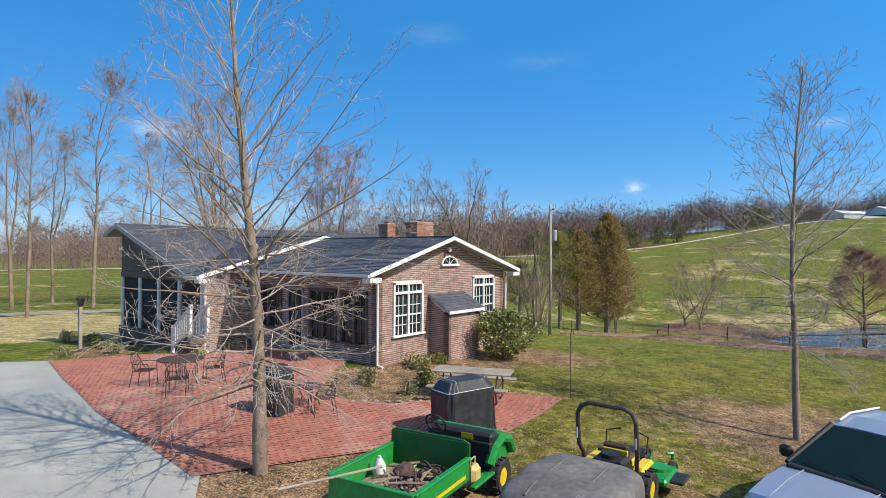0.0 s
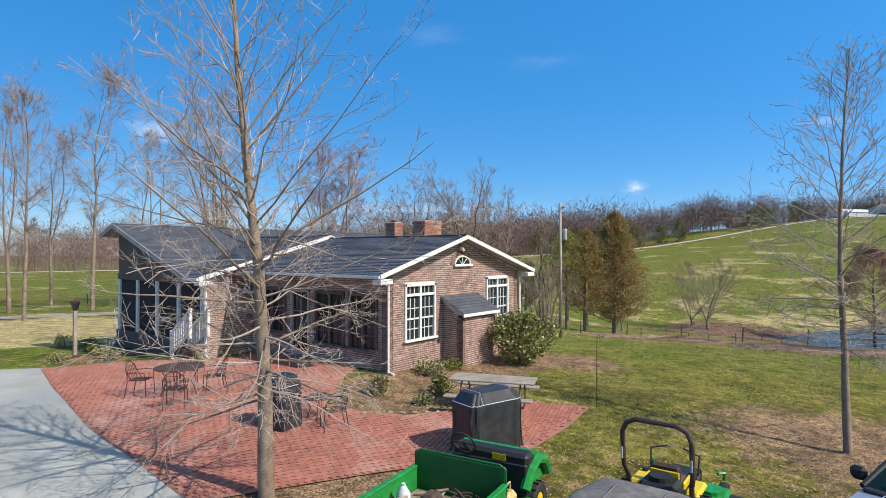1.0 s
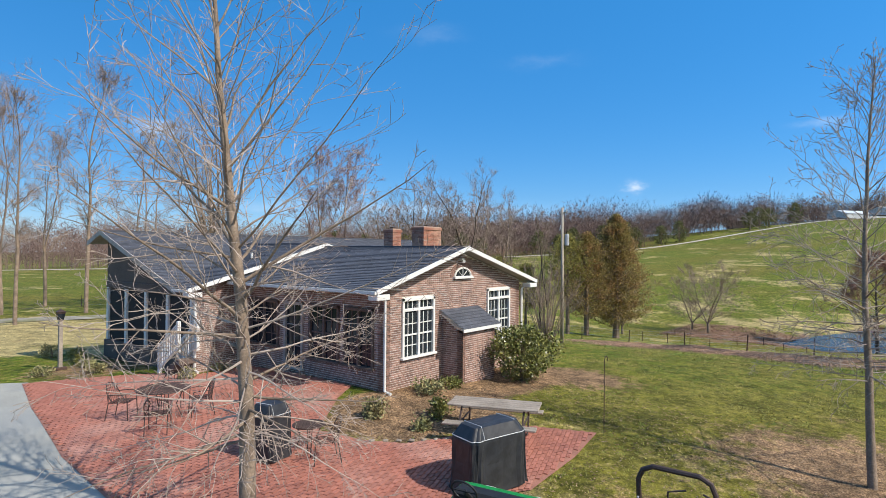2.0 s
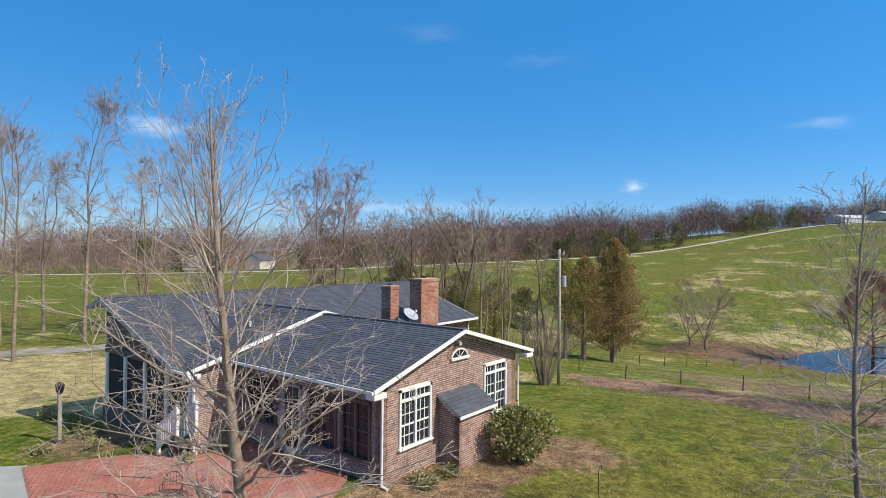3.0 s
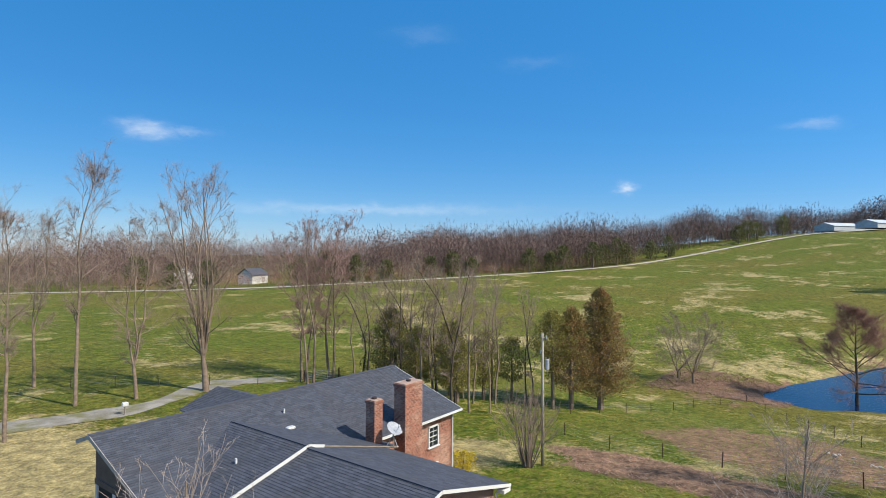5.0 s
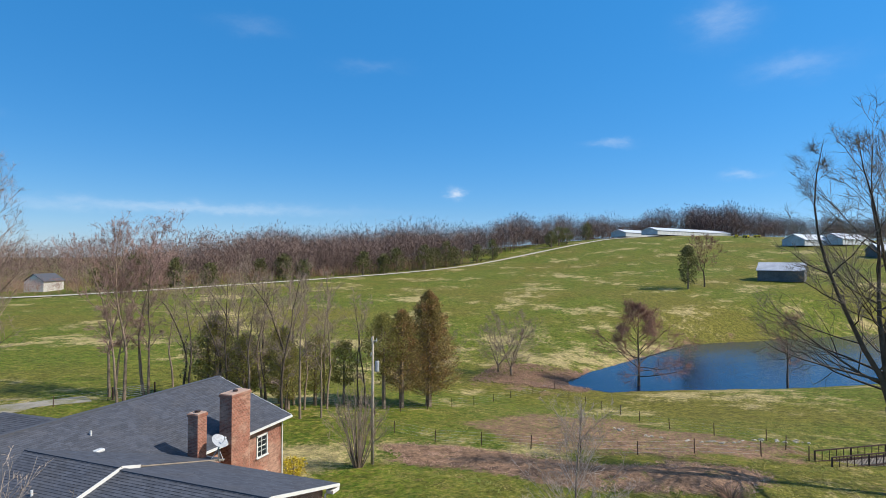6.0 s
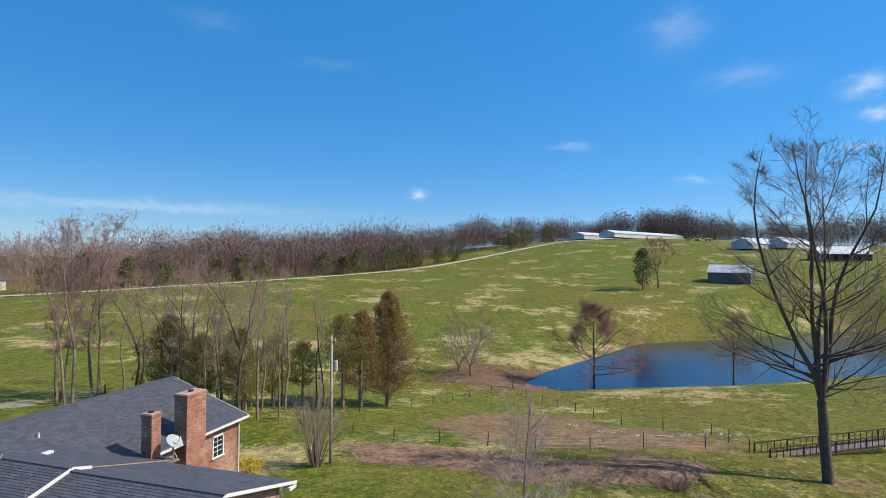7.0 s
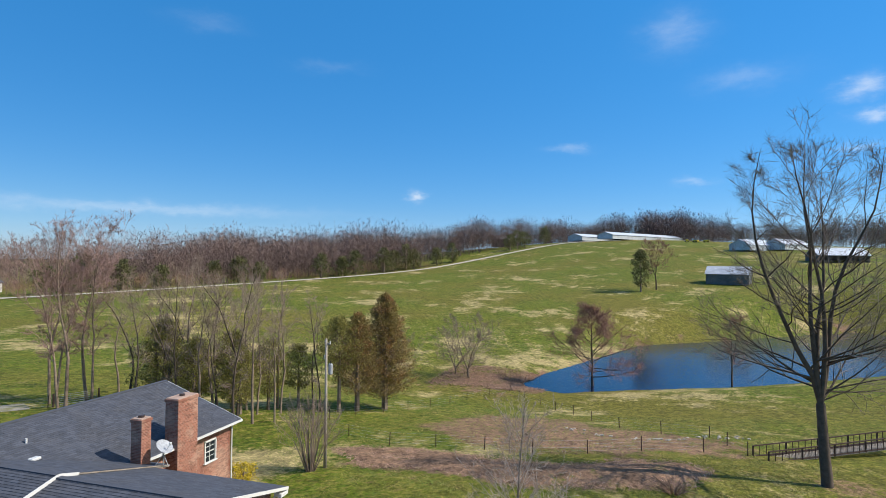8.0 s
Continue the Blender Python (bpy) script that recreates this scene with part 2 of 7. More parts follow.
    field_stone=mat("field_stone", (0.52, 0.46, 0.38), (0.38, 0.33, 0.27), rough=0.9, scale=3, fine=20, bump=0.01, per_object=0.2),
    chips=mat("wood_chips", (0.42, 0.33, 0.23), (0.16, 0.11, 0.075), rough=0.95, scale=9, fine=60, bump=0.02),
    litter=mat("litter", (0.36, 0.26, 0.16), (0.22, 0.14, 0.09), rough=0.95, scale=3, fine=0, per_island=0.4),
    brush=mat("brush_chips", (0.46, 0.30, 0.215), (0.33, 0.20, 0.14), rough=0.95, scale=1, fine=0, per_island=0.5),
    blade=mat("grass_blade", (0.115, 0.175, 0.020), (0.33, 0.27, 0.08), rough=0.8, scale=0.5, fine=0, per_island=0.45, spread=0.35),
)


# ---- mesh helpers ----
class Build:
    """Collects the faces of one mesh."""

    def __init__(self):
        self.v, self.f = [], []

    def add(self, verts, faces):
        k = len(self.v)
        self.v += [tuple(p) for p in verts]
        self.f += [tuple(i + k for i in f) for f in faces]
        return self

    def quad(self, *p):
        return self.add(p, [tuple(range(len(p)))])

    def box(self, centre, size, m=None):
        x, y, z = (s / 2 for s in size)
        c = Vector(centre)
        vs = [Vector((a * x, b * y, d * z)) for a in (-1, 1) for b in (-1, 1) for d in (-1, 1)]
        vs = [(m @ p if m else p) + c for p in vs]
        return self.add(vs, [(0, 1, 3, 2), (4, 6, 7, 5), (0, 4, 5, 1), (2, 3, 7, 6), (0, 2, 6, 4), (1, 5, 7, 3)])

    def rbox(self, centre, size, r=0.02, m=None):
        """A box with chamfered edges."""
        h = [s / 2 for s in size]
        r = min(r, *(a * 0.9 for a in h))
        c = Vector(centre)
        vs, at = [], {}
        for a in (-1, 1):
            for b in (-1, 1):
                for d in (-1, 1):
                    for ax in range(3):
                        p = [a * (h[0] - r), b * (h[1] - r), d * (h[2] - r)]
                        p[ax] = (a, b, d)[ax] * h[ax]
                        at[(a, b, d, ax)] = len(vs)
                        p = Vector(p)
                        vs.append((m @ p if m else p) + c)
        fs = []
        for ax in range(3):
            o = [i for i in range(3) if i != ax]
            for s in (-1, 1):
                ring = []
                for u, w in ((-1, -1), (1, -1), (1, 1), (-1, 1)):
                    k = [0, 0, 0]
                    k[ax], k[o[0]], k[o[1]] = s, u, w
                    ring.append(at[(*k, ax)])
                fs.append(tuple(ring))
            for u in (-1, 1):
                for w in (-1, 1):
                    k0, k1 = [0, 0, 0], [0, 0, 0]
                    k0[ax], k1[ax] = -1, 1
                    for k in (k0, k1):
                        k[o[0]], k[o[1]] = u, w
                    fs.append((at[(*k0, o[0])], at[(*k1, o[0])], at[(*k1, o[1])], at[(*k0, o[1])]))
        for a in (-1, 1):
            for b in (-1, 1):
                for d in (-1, 1):
                    fs.append(tuple(at[(a, b, d, ax)] for ax in range(3)))
        return self.add(vs, fs)

    def tube(self, pts, radii, n=6, cap=True):
        pts = [Vector(p) for p in pts]
        if not isinstance(radii, (list, tuple)):
            radii = [radii] * len(pts)
        vs, fs, side = [], [], None
        for i, p in enumerate(pts):
            d = (pts[min(i + 1, len(pts) - 1)] - pts[max(i - 1, 0)]).normalized()
            if side is None:
                side = d.cross(Vector((0, 0, 1)) if abs(d.z) < 0.9 else Vector((1, 0, 0))).normalized()
            side = (side - d * side.dot(d)).normalized()
            up = d.cross(side)
            for k in range(n):
                a = 2 * math.pi * k / n
                vs.append(p + (side * math.cos(a) + up * math.sin(a)) * radii[i])
        for i in range(len(pts) - 1):
            for k in range(n):
                fs.append((i * n + k, i * n + (k + 1) % n, (i + 1) * n + (k + 1) % n, (i + 1) * n + k))
        if cap:
            fs += [tuple(range(n))[::-1], tuple(range((len(pts) - 1) * n, len(pts) * n))]
        return self.add(vs, fs)

    def prism(self, poly, y0, y1, axis=1):
        """A polygon of (u, z) pulled along an axis."""
        put = (lambda u, z, y: (u, y, z)) if axis == 1 else ((lambda u, z, y: (y, u, z)) if axis == 0 else (lambda u, z, y: (u, z, y)))
        n = len(poly)
        vs = [put(u, z, y0) for u, z in poly] + [put(u, z, y1) for u, z in poly]
        return self.add(vs, [tuple(range(n)), tuple(range(n, 2 * n))[::-1]] + [(i, n + i, n + (i + 1) % n, (i + 1) % n) for i in range(n)])

    def mesh(self, name, material, smooth=False):
        me = bpy.data.meshes.new(name)
        me.from_pydata(self.v, [], self.f)
        me.materials.append(material)
        if smooth:
            me.polygons.foreach_set("use_smooth", [True] * len(me.polygons))
        me.update()
        return me


def part(name, build, material, parent, label="", smooth=False, kind="", fix=True):
    me = build if isinstance(build, bpy.types.Mesh) else build.mesh(name, M[material], smooth)
    if fix and not isinstance(build, bpy.types.Mesh):
        bm = bmesh.new()
        bm.from_mesh(me)
        bmesh.ops.recalc_face_normals(bm, faces=bm.faces)
        bm.to_mesh(me)
        bm.free()
    ob = new(name, me)
    ob.parent = parent
    return tagged(ob, label, kind=kind)


def thing(name, label, category, m=None, group="", kind=""):
    ob = new(name)
    ob.empty_display_size = 0.2
    ob.matrix_basis = m or Matrix()
    return tagged(ob, label, category, group, kind)


def solid(name, build, material, label, category, m=None, group="", kind="", smooth=False, fix=True):
    ob = part(name, build, material, None, label, smooth, kind, fix)
    ob.matrix_basis = m or Matrix()
    return tagged(ob, category=category, group=group)

# ---- ground ----
SPOTS = [
    (0, 0, 0.0), (7, 6, -0.3), (-6.6, -3.2, -0.3), (3.7, -10.7, -0.85), (-3.9, 13.5, -0.5), (-13, -13, -0.85),
    (17, 10, -1.9), (23, 5.7, -2.0), (31, 5, -2.9), (48.5, 12, -5.3), (32, -21, -2.2), (16, -24, -1.6),
    (60, -14, -6.6), (70, -5, -8.4), (90, 12, -9.8), (30, 45, -2.5), (0, 60, -2.0), (70, 60, -5.0),
    (150, 20, -4.5), (218, -24, 1.4), (245, -60, 4.4),
    (134, 190, -2.5), (175, 159, -0.4), (223, 137, 1.5), (310, 92, 7.1), (446, 23, 26.5), (492, -60, 31.0),
    (476, -180, 24.5), (700, 200, 14.0), (700, -100, 30.0),
]
POND = [(88.5, 2.5), (86, -6), (91, -15), (101, -36), (108, -47), (122, -67), (150, -100), (188, -108), (206, -90), (169, -48), (148, -21), (117, -8), (101, -1)]
WATER = -9.9
GROUND_STEP = 100.0
spot = np.array(SPOTS, float)


def spline_kernel(r):
    return np.where(r > 1e-9, r * r * np.log(np.maximum(r, 1e-9)), 0.0)


def fit_ground():
    q = spot[:, :2] / GROUND_STEP
    n = len(q)
    a = np.zeros((n + 3, n + 3))
    a[:n, :n] = spline_kernel(np.hypot(*(q[:, None] - q[None]).transpose(2, 0, 1))) + 0.002 * np.eye(n)
    a[:n, n] = a[n, :n] = 1
    a[:n, n + 1:], a[n + 1:, :n] = q, q.T
    return q, np.linalg.solve(a, np.r_[spot[:, 2], 0, 0, 0])


KNOT, COEF = fit_ground()


def inside_distance(poly, x, y):
    """Distance to a polygon's edge, positive inside."""
    best, within = np.full(np.shape(x), 1e9), np.zeros(np.shape(x), bool)
    for (x0, y0), (x1, y1) in zip(poly, poly[1:] + poly[:1]):
        t = np.clip(((x - x0) * (x1 - x0) + (y - y0) * (y1 - y0)) / ((x1 - x0) ** 2 + (y1 - y0) ** 2), 0, 1)
        best = np.minimum(best, np.hypot(x - x0 - t * (x1 - x0), y - y0 - t * (y1 - y0)))
        within ^= ((y0 > y) != (y1 > y)) & (x < (x1 - x0) * (y - y0) / (y1 - y0 + 1e-12) + x0)
    return np.where(within, best, -best)


def line_distance(line, x, y):
    best = np.full(np.shape(x), 1e9)
    for (x0, y0), (x1, y1) in zip(line, line[1:]):
        t = np.clip(((x - x0) * (x1 - x0) + (y - y0) * (y1 - y0)) / ((x1 - x0) ** 2 + (y1 - y0) ** 2), 0, 1)
        best = np.minimum(best, np.hypot(x - x0 - t * (x1 - x0), y - y0 - t * (y1 - y0)))
    return best


def ground_z(x, y):
    x, y = np.asarray(x, float), np.asarray(y, float)
    k = np.minimum(1, 560 / np.maximum(np.hypot(x - 150, y - 20), 1))
    cx, cy = (150 + (x - 150) * k) / GROUND_STEP, (20 + (y - 20) * k) / GROUND_STEP
    z = COEF[len(KNOT)] + COEF[len(KNOT) + 1] * cx + COEF[len(KNOT) + 2] * cy
    for (qx, qy), c in zip(KNOT, COEF):
        z = z + c * spline_kernel(np.hypot(cx - qx, cy - qy))
    d = inside_distance(POND, x, y)
    w = np.clip(1 + d / 22, 0, 1)
    w = w * w * (3 - 2 * w)
    bank = WATER + np.where(d < 0, np.minimum(-d * 0.16, 3) + 0.05, -np.minimum(d * 0.25, 1.5))
    return z * (1 - w) + bank * w


def gz(x, y):
    return float(ground_z(x, y))


PATIO = [(-5.8, 10.5), (-3.4, 8.9), (-2.2, 7.6), (-1.9, 6.6), (-0.12, 6.5), (-0.12, 1.2), (-1.3, 0.5), (-3.3, -1.1), (-3.0, -2.3), (-2.5, -3.1), (0.5, -4.3), (1.5, -5.8), (-0.4, -6.1), (-2.5, -6.2), (-5.2, -4.7), (-7.9, -3.3), (-7.55, 1.7), (-6.7, 6.5)]
GRAVEL = [(-5.6, 10.6), (-6.5, 6.5), (-7.35, 1.7), (-7.75, -3.3), (-8.6, -4.6), (-9.8, -7.2), (-12.5, -14), (-20, -22), (-34, -10), (-30, 14), (-11.2, 17.5)]
BED = [(-3.3, -1.1), (-1.3, 0.5), (0.0, 0.4), (7.6, 0.3), (8.4, -1.2), (5.6, -2.9), (2.6, -2.6), (0.4, -4.1), (-2.4, -3.0)]
SOIL_STRIP = [(28.5, 8), (30, 5.7), (30.4, 0), (29.8, -3.4), (29.0, -10.4), (31.7, -14.1), (32.8, -18.8), (31.3, -20.7), (26.3, -18.8), (24.6, -14), (22.6, -8.7), (23.5, -5.4), (24.7, -1.8), (23.7, 2.9)]
SOIL_LOW = [(42.8, 4.5), (56.1, 1.1), (54.7, -7), (49.7, -14.3), (46.2, -20.3), (44.3, -24.5), (37.7, -23.2), (34.5, -14.1), (33.2, -6.5), (36.4, 0)]


# where fallen leaves keep the grass down
BARE = [(-6.4, -5.2, 4.0), (3.6, -11.4, 4.2), (7.4, -2.6, 2.4), (-2.5, -9.5, 3.0), (31, -29, 2.5)]


def axis_steps(lo, hi, step, far_lo, far_hi, grow=1.09):
    mid = list(np.arange(lo, hi + step / 2, step))
    for sign, end, far in ((-1, mid[0], far_lo), (1, mid[-1], far_hi)):
        p, s, out = end, step, []
        while abs(p - end) < abs(far - end):
            s *= grow
            p += sign * s
            out.append(p)
        mid = out[::-1] + mid if sign < 0 else mid + out
    return np.array(mid)


def grass_material():
    m = bpy.data.materials.new("grass_ground")
    m.use_nodes = True
    n, l = m.node_tree.nodes, m.node_tree.links
    b = n["Principled BSDF"]
    b.inputs["Roughness"].default_value, b.inputs["Specular IOR Level"].default_value = 0.95, 0.15
    pos = n.new("ShaderNodeNewGeometry").outputs["Position"]

    def noise_at(s, detail=5, rough=0.55):
        t = n.new("ShaderNodeTexNoise")
        t.inputs["Scale"].default_value, t.inputs["Detail"].default_value, t.inputs["Roughness"].default_value = s, detail, rough
        l.new(pos, t.inputs["Vector"])
        return t.outputs["Fac"]

    def calc(kind, *vals):
        t = n.new("ShaderNodeMath")
        t.operation = kind
        for i, v in enumerate(vals):
            if isinstance(v, (int, float)):
                t.inputs[i].default_value = v
            else:
                l.new(v, t.inputs[i])
        return t.outputs[0]

    def ramp(v, lo, hi):
        r = n.new("ShaderNodeMapRange")
        r.interpolation_type = "SMOOTHSTEP"
        r.inputs[1].default_value, r.inputs[2].default_value = lo, hi
        l.new(v, r.inputs[0])
        return r.outputs[0]

    def mix(fac, a, c, kind="MIX"):
        x = n.new("ShaderNodeMix")
        x.data_type, x.blend_type = "RGBA", kind
        for sock, v in ((x.inputs[0], fac), (x.inputs[6], a), (x.inputs[7], c)):
            if isinstance(v, (tuple, float)):
                sock.default_value = (*v, 1) if isinstance(v, tuple) else v
            else:
                l.new(v, sock)
        return x.outputs[2]

    cover = n.new("ShaderNodeAttribute")
    cover.attribute_name = "cover"
    sep = n.new("ShaderNodeSeparateColor")
    l.new(cover.outputs["Color"], sep.inputs[0])
    soil, straw, litter = sep.outputs
    n_field, n_patch, n_tuft, n_fine, n_clump = noise_at(0.05, 7, 0.62), noise_at(0.25, 6, 0.7), noise_at(2.2, 5, 0.65), noise_at(22, 4, 0.7), noise_at(0.9, 6, 0.75)
    grass = mix(ramp(n_patch, 0.35, 0.65), (0.060, 0.104, 0.006), (0.112, 0.136, 0.012))
    grass = mix(ramp(noise_at(0.018, 5, 0.6), 0.42, 0.62), grass, (0.132, 0.118, 0.020))
    grass = mix(ramp(n_tuft, 0.42, 0.68), grass, (0.215, 0.185, 0.042))
    dry = calc("ADD", calc("ADD", calc("MULTIPLY", n_field, 0.9), calc("MULTIPLY", n_patch, 0.55)), calc("ADD", calc("MULTIPLY", n_tuft, 0.3), calc("MULTIPLY", straw, 0.55)))
    col = mix(ramp(dry, 0.915, 1.04), grass, (0.40, 0.315, 0.148))
    col = mix(ramp(calc("ADD", litter, calc("MULTIPLY", calc("SUBTRACT", n_tuft, 0.5), 1.6)), 0.3, 0.75), col, mix(ramp(n_fine, 0.35, 0.65), (0.15, 0.085, 0.05), (0.32, 0.21, 0.125)))
    col = mix(ramp(calc("ADD", soil, calc("ADD", calc("MULTIPLY", calc("SUBTRACT", n_patch, 0.5), 2.6), calc("MULTIPLY", calc("SUBTRACT", n_tuft, 0.5), 1.2))), 0.35, 0.8), col, mix(ramp(n_tuft, 0.35, 0.65), (0.30, 0.18, 0.118), (0.20, 0.118, 0.078)))
    col = mix(0.75, col, mix(ramp(n_fine, 0.3, 0.7), (0.5, 0.5, 0.5), (1.45, 1.45, 1.4)), "MULTIPLY")
    col = mix(0.8, col, mix(ramp(n_clump, 0.34, 0.66), (0.50, 0.52, 0.50), (1.42, 1.40, 1.32)), "MULTIPLY")
    col = mix(0.8, col, mix(ramp(noise_at(5.0, 4, 0.75), 0.36, 0.64), (0.56, 0.57, 0.58), (1.36, 1.35, 1.3)), "MULTIPLY")
    l.new(col, b.inputs["Base Color"])
    bp = n.new("ShaderNodeBump")
    bp.inputs["Strength"].default_value, bp.inputs["Distance"].default_value = 0.8, 0.05
    l.new(calc("ADD", n_fine, n_tuft), bp.inputs["Height"])
    l.new(bp.outputs[0], b.inputs["Normal"])
    return m


def make_ground():
    xs, ys = axis_steps(-14, 50, 0.5, -2600, 2600), axis_steps(-32, 48, 0.5, -2600, 2600)
    gx, gy = np.meshgrid(xs, ys)
    z = ground_z(gx, gy)
    near = np.hypot(gx + 13, gy + 13)
    bumps = np.array([noise.noise((a * 0.35, b * 0.35, 0)) + 0.5 * noise.noise((a * 1.1, b * 1.1, 3)) for a, b in zip(gx.ravel(), gy.ravel())]).reshape(z.shape)
    paved = np.maximum(inside_distance(PATIO, gx, gy), inside_distance(GRAVEL, gx, gy))
    z = z + 0.05 * bumps * np.clip((-paved - 0.2) / 2, 0, 1) * (inside_distance(POND, gx, gy) < -1)
    z = np.where((gx > 0.3) & (gx < 7.3) & (gy > 0.3) & (gy < 6.5), z - 0.3, z)
    strip = inside_distance(SOIL_STRIP, gx, gy)
    z = z + 0.16 * np.clip(strip / 1.2, 0, 1) * (1 + 1.2 * bumps)
    nx, ny = len(xs), len(ys)
    i, j = np.meshgrid(np.arange(nx - 1), np.arange(ny - 1))
    k = (j * nx + i).ravel()
    me = bpy.data.meshes.new("ground")
    me.from_pydata(np.stack([gx, gy, z], -1).reshape(-1, 3).tolist(), [], np.stack([k, k + 1, k + nx + 1, k + nx], -1).tolist())
    soil = np.clip(0.6 + strip / 2.2, 0, 1) + 1.0 * np.clip(0.6 + inside_distance(SOIL_LOW, gx, gy) / 5, 0, 1)
    pond = inside_distance(POND, gx, gy)
    soil += np.clip(1 - np.abs(pond) / 2.0, 0, 1) * 0.8 + 0.8 * np.clip(1.25 - np.hypot(gx - 88, gy - 6) / 15, 0, 1)
    bed = np.clip(inside_distance(BED, gx, gy) / 0.5 + 0.6, 0, 1)
    litter = bed * 1.0
    for cx, cy, r, a in ((-6.4, -5.2, 4.0, 1.0), (3.6, -11.4, 4.2, 0.95), (7.4, -2.6, 2.4, 0.95), (-2.5, -9.5, 3.5, 0.55), (-0.5, 14, 3.5, 0.6), (-3.2, 11.6, 2.8, 0.8), (31, -29, 3.5, 0.6)):
        litter = np.maximum(litter, a * np.clip(1.3 - np.hypot(gx - cx, gy - cy) / r, 0, 1))
    straw = 0.5 * np.clip(1.2 - np.hypot(gx - 2, gy - 28) / 18, 0, 1) + 0.3 * np.clip(1 - np.hypot(gx - 24, gy - 12) / 9, 0, 1) + 0.02 * np.clip(1 - np.abs(pond + 7) / 6, 0, 1) * (gx < 125)
    lush = 0.4 * np.clip(1.3 - np.hypot(gx - 12, gy + 5) / 11, 0, 1) + 0.3 * np.clip(1 - np.hypot(gx + 6, gy - 17) / 5, 0, 1)
    att = me.attributes.new("cover", "FLOAT_COLOR", "POINT")
    rgba = np.stack([np.clip(soil, 0, 1), np.clip(straw - lush, -1, 1), np.clip(litter, 0, 1), np.ones_like(z)], -1)
    att.data.foreach_set("color", rgba.astype(np.float32).ravel())
    me.materials.append(grass_material())
    me.polygons.foreach_set("use_smooth", [True] * len(me.polygons))
    return tagged(new("ground", me), "rolling spring lawn and pasture with tan dry patches", "ground", kind="structure")


def drape(poly, step, lift):
    """A polygon laid over the ground."""
    bm = bmesh.new()
    bm.faces.new([bm.verts.new((x, y, 0)) for x, y in poly])
    lo, hi = np.min(poly, 0), np.max(poly, 0)
    for ax in range(2):
        for c in np.arange(lo[ax] + step, hi[ax], step):
            normal = (1, 0, 0) if ax == 0 else (0, 1, 0)
            bmesh.ops.bisect_plane(bm, geom=bm.verts[:] + bm.edges[:] + bm.faces[:], plane_co=(c, c, 0), plane_no=normal)
    bmesh.ops.triangulate(bm, faces=[f for f in bm.faces if len(f.verts) > 4])
    zs = ground_z([v.co.x for v in bm.verts], [v.co.y for v in bm.verts])
    for v, z in zip(bm.verts, zs):
        v.co.z = z + lift
    for f in bm.faces:
        if f.normal.z < 0:
            f.normal_flip()
    bm.normal_update()
    me = bpy.data.meshes.new("sheet")
    bm.to_mesh(me)
    bm.free()
    return me


def ribbon(line, width, lift, step=4.0, wobble=0.0):
    b, pts = Build(), []
    for (x0, y0), (x1, y1) in zip(line, line[1:]):
        n = max(1, int(math.hypot(x1 - x0, y1 - y0) / step))
        pts += [(x0 + (x1 - x0) * i / n, y0 + (y1 - y0) * i / n) for i in range(n)]
    pts.append(line[-1])
    for _ in range(6):
        pts = [pts[0]] + [((a[0] + 2 * c[0] + d[0]) / 4, (a[1] + 2 * c[1] + d[1]) / 4) for a, c, d in zip(pts, pts[1:], pts[2:])] + [pts[-1]]
    rows = []
    for i, (x, y) in enumerate(pts):
        (xa, ya), (xb, yb) = pts[max(i - 1, 0)], pts[min(i + 1, len(pts) - 1)]
        d = math.hypot(xb - xa, yb - ya)
        sx, sy = -(yb - ya) / d, (xb - xa) / d
        w = width / 2 * (1 + wobble * noise.noise((x * 0.2, y * 0.2, 9)))
        rows.append([(x + sx * w * k, y + sy * w * k) for k in (-1, -0.3, 0.3, 1)])
    flat = [p for r in rows for p in r]
    zs = ground_z([p[0] for p in flat], [p[1] for p in flat])
    vs = [(p[0], p[1], z + lift * (1 if 0 < i % 4 < 3 else 0.6)) for i, (p, z) in enumerate(zip(flat, zs))]
    return b.add(vs, [(4 * i + k, 4 * i + k + 1, 4 * i + k + 5, 4 * i + k + 4) for i in range(len(rows) - 1) for k in range(3)])


make_ground()
drive = new("driveway", drape(GRAVEL, 0.8, 0.022))
drive.data.materials.append(M["gravel"])
tagged(drive, "pale grey crushed gravel driveway beside the brick patio", "driveway", kind="structure")
patio = new("patio", drape(PATIO, 0.7, 0.03))
patio.data.materials.append(M["sand"])
tagged(patio, "red brick paved patio in front of the house", "patio", kind="structure")
back = part("driveway_back", ribbon([(-18, 50), (-6, 45.5), (2, 43), (6, 41.9), (9, 41.1), (12.5, 41.0), (16, 42.4), (20, 45.2), (24, 46), (30, 43)], 3.2, 0.06, 1.0, 0.9), "old_gravel", None, "grey gravel drive behind the house", kind="structure")
road = part("road", ribbon([(40, 300), (95, 228), (134, 190), (175, 159), (223, 137), (310, 92), (380, 58), (446, 23), (480, -20)], 4.5, 0.5, 6.0), "dirt_road", None, "pale dirt farm road along the pasture", kind="structure")
for o in (back, road):
    tagged(o, category="road")


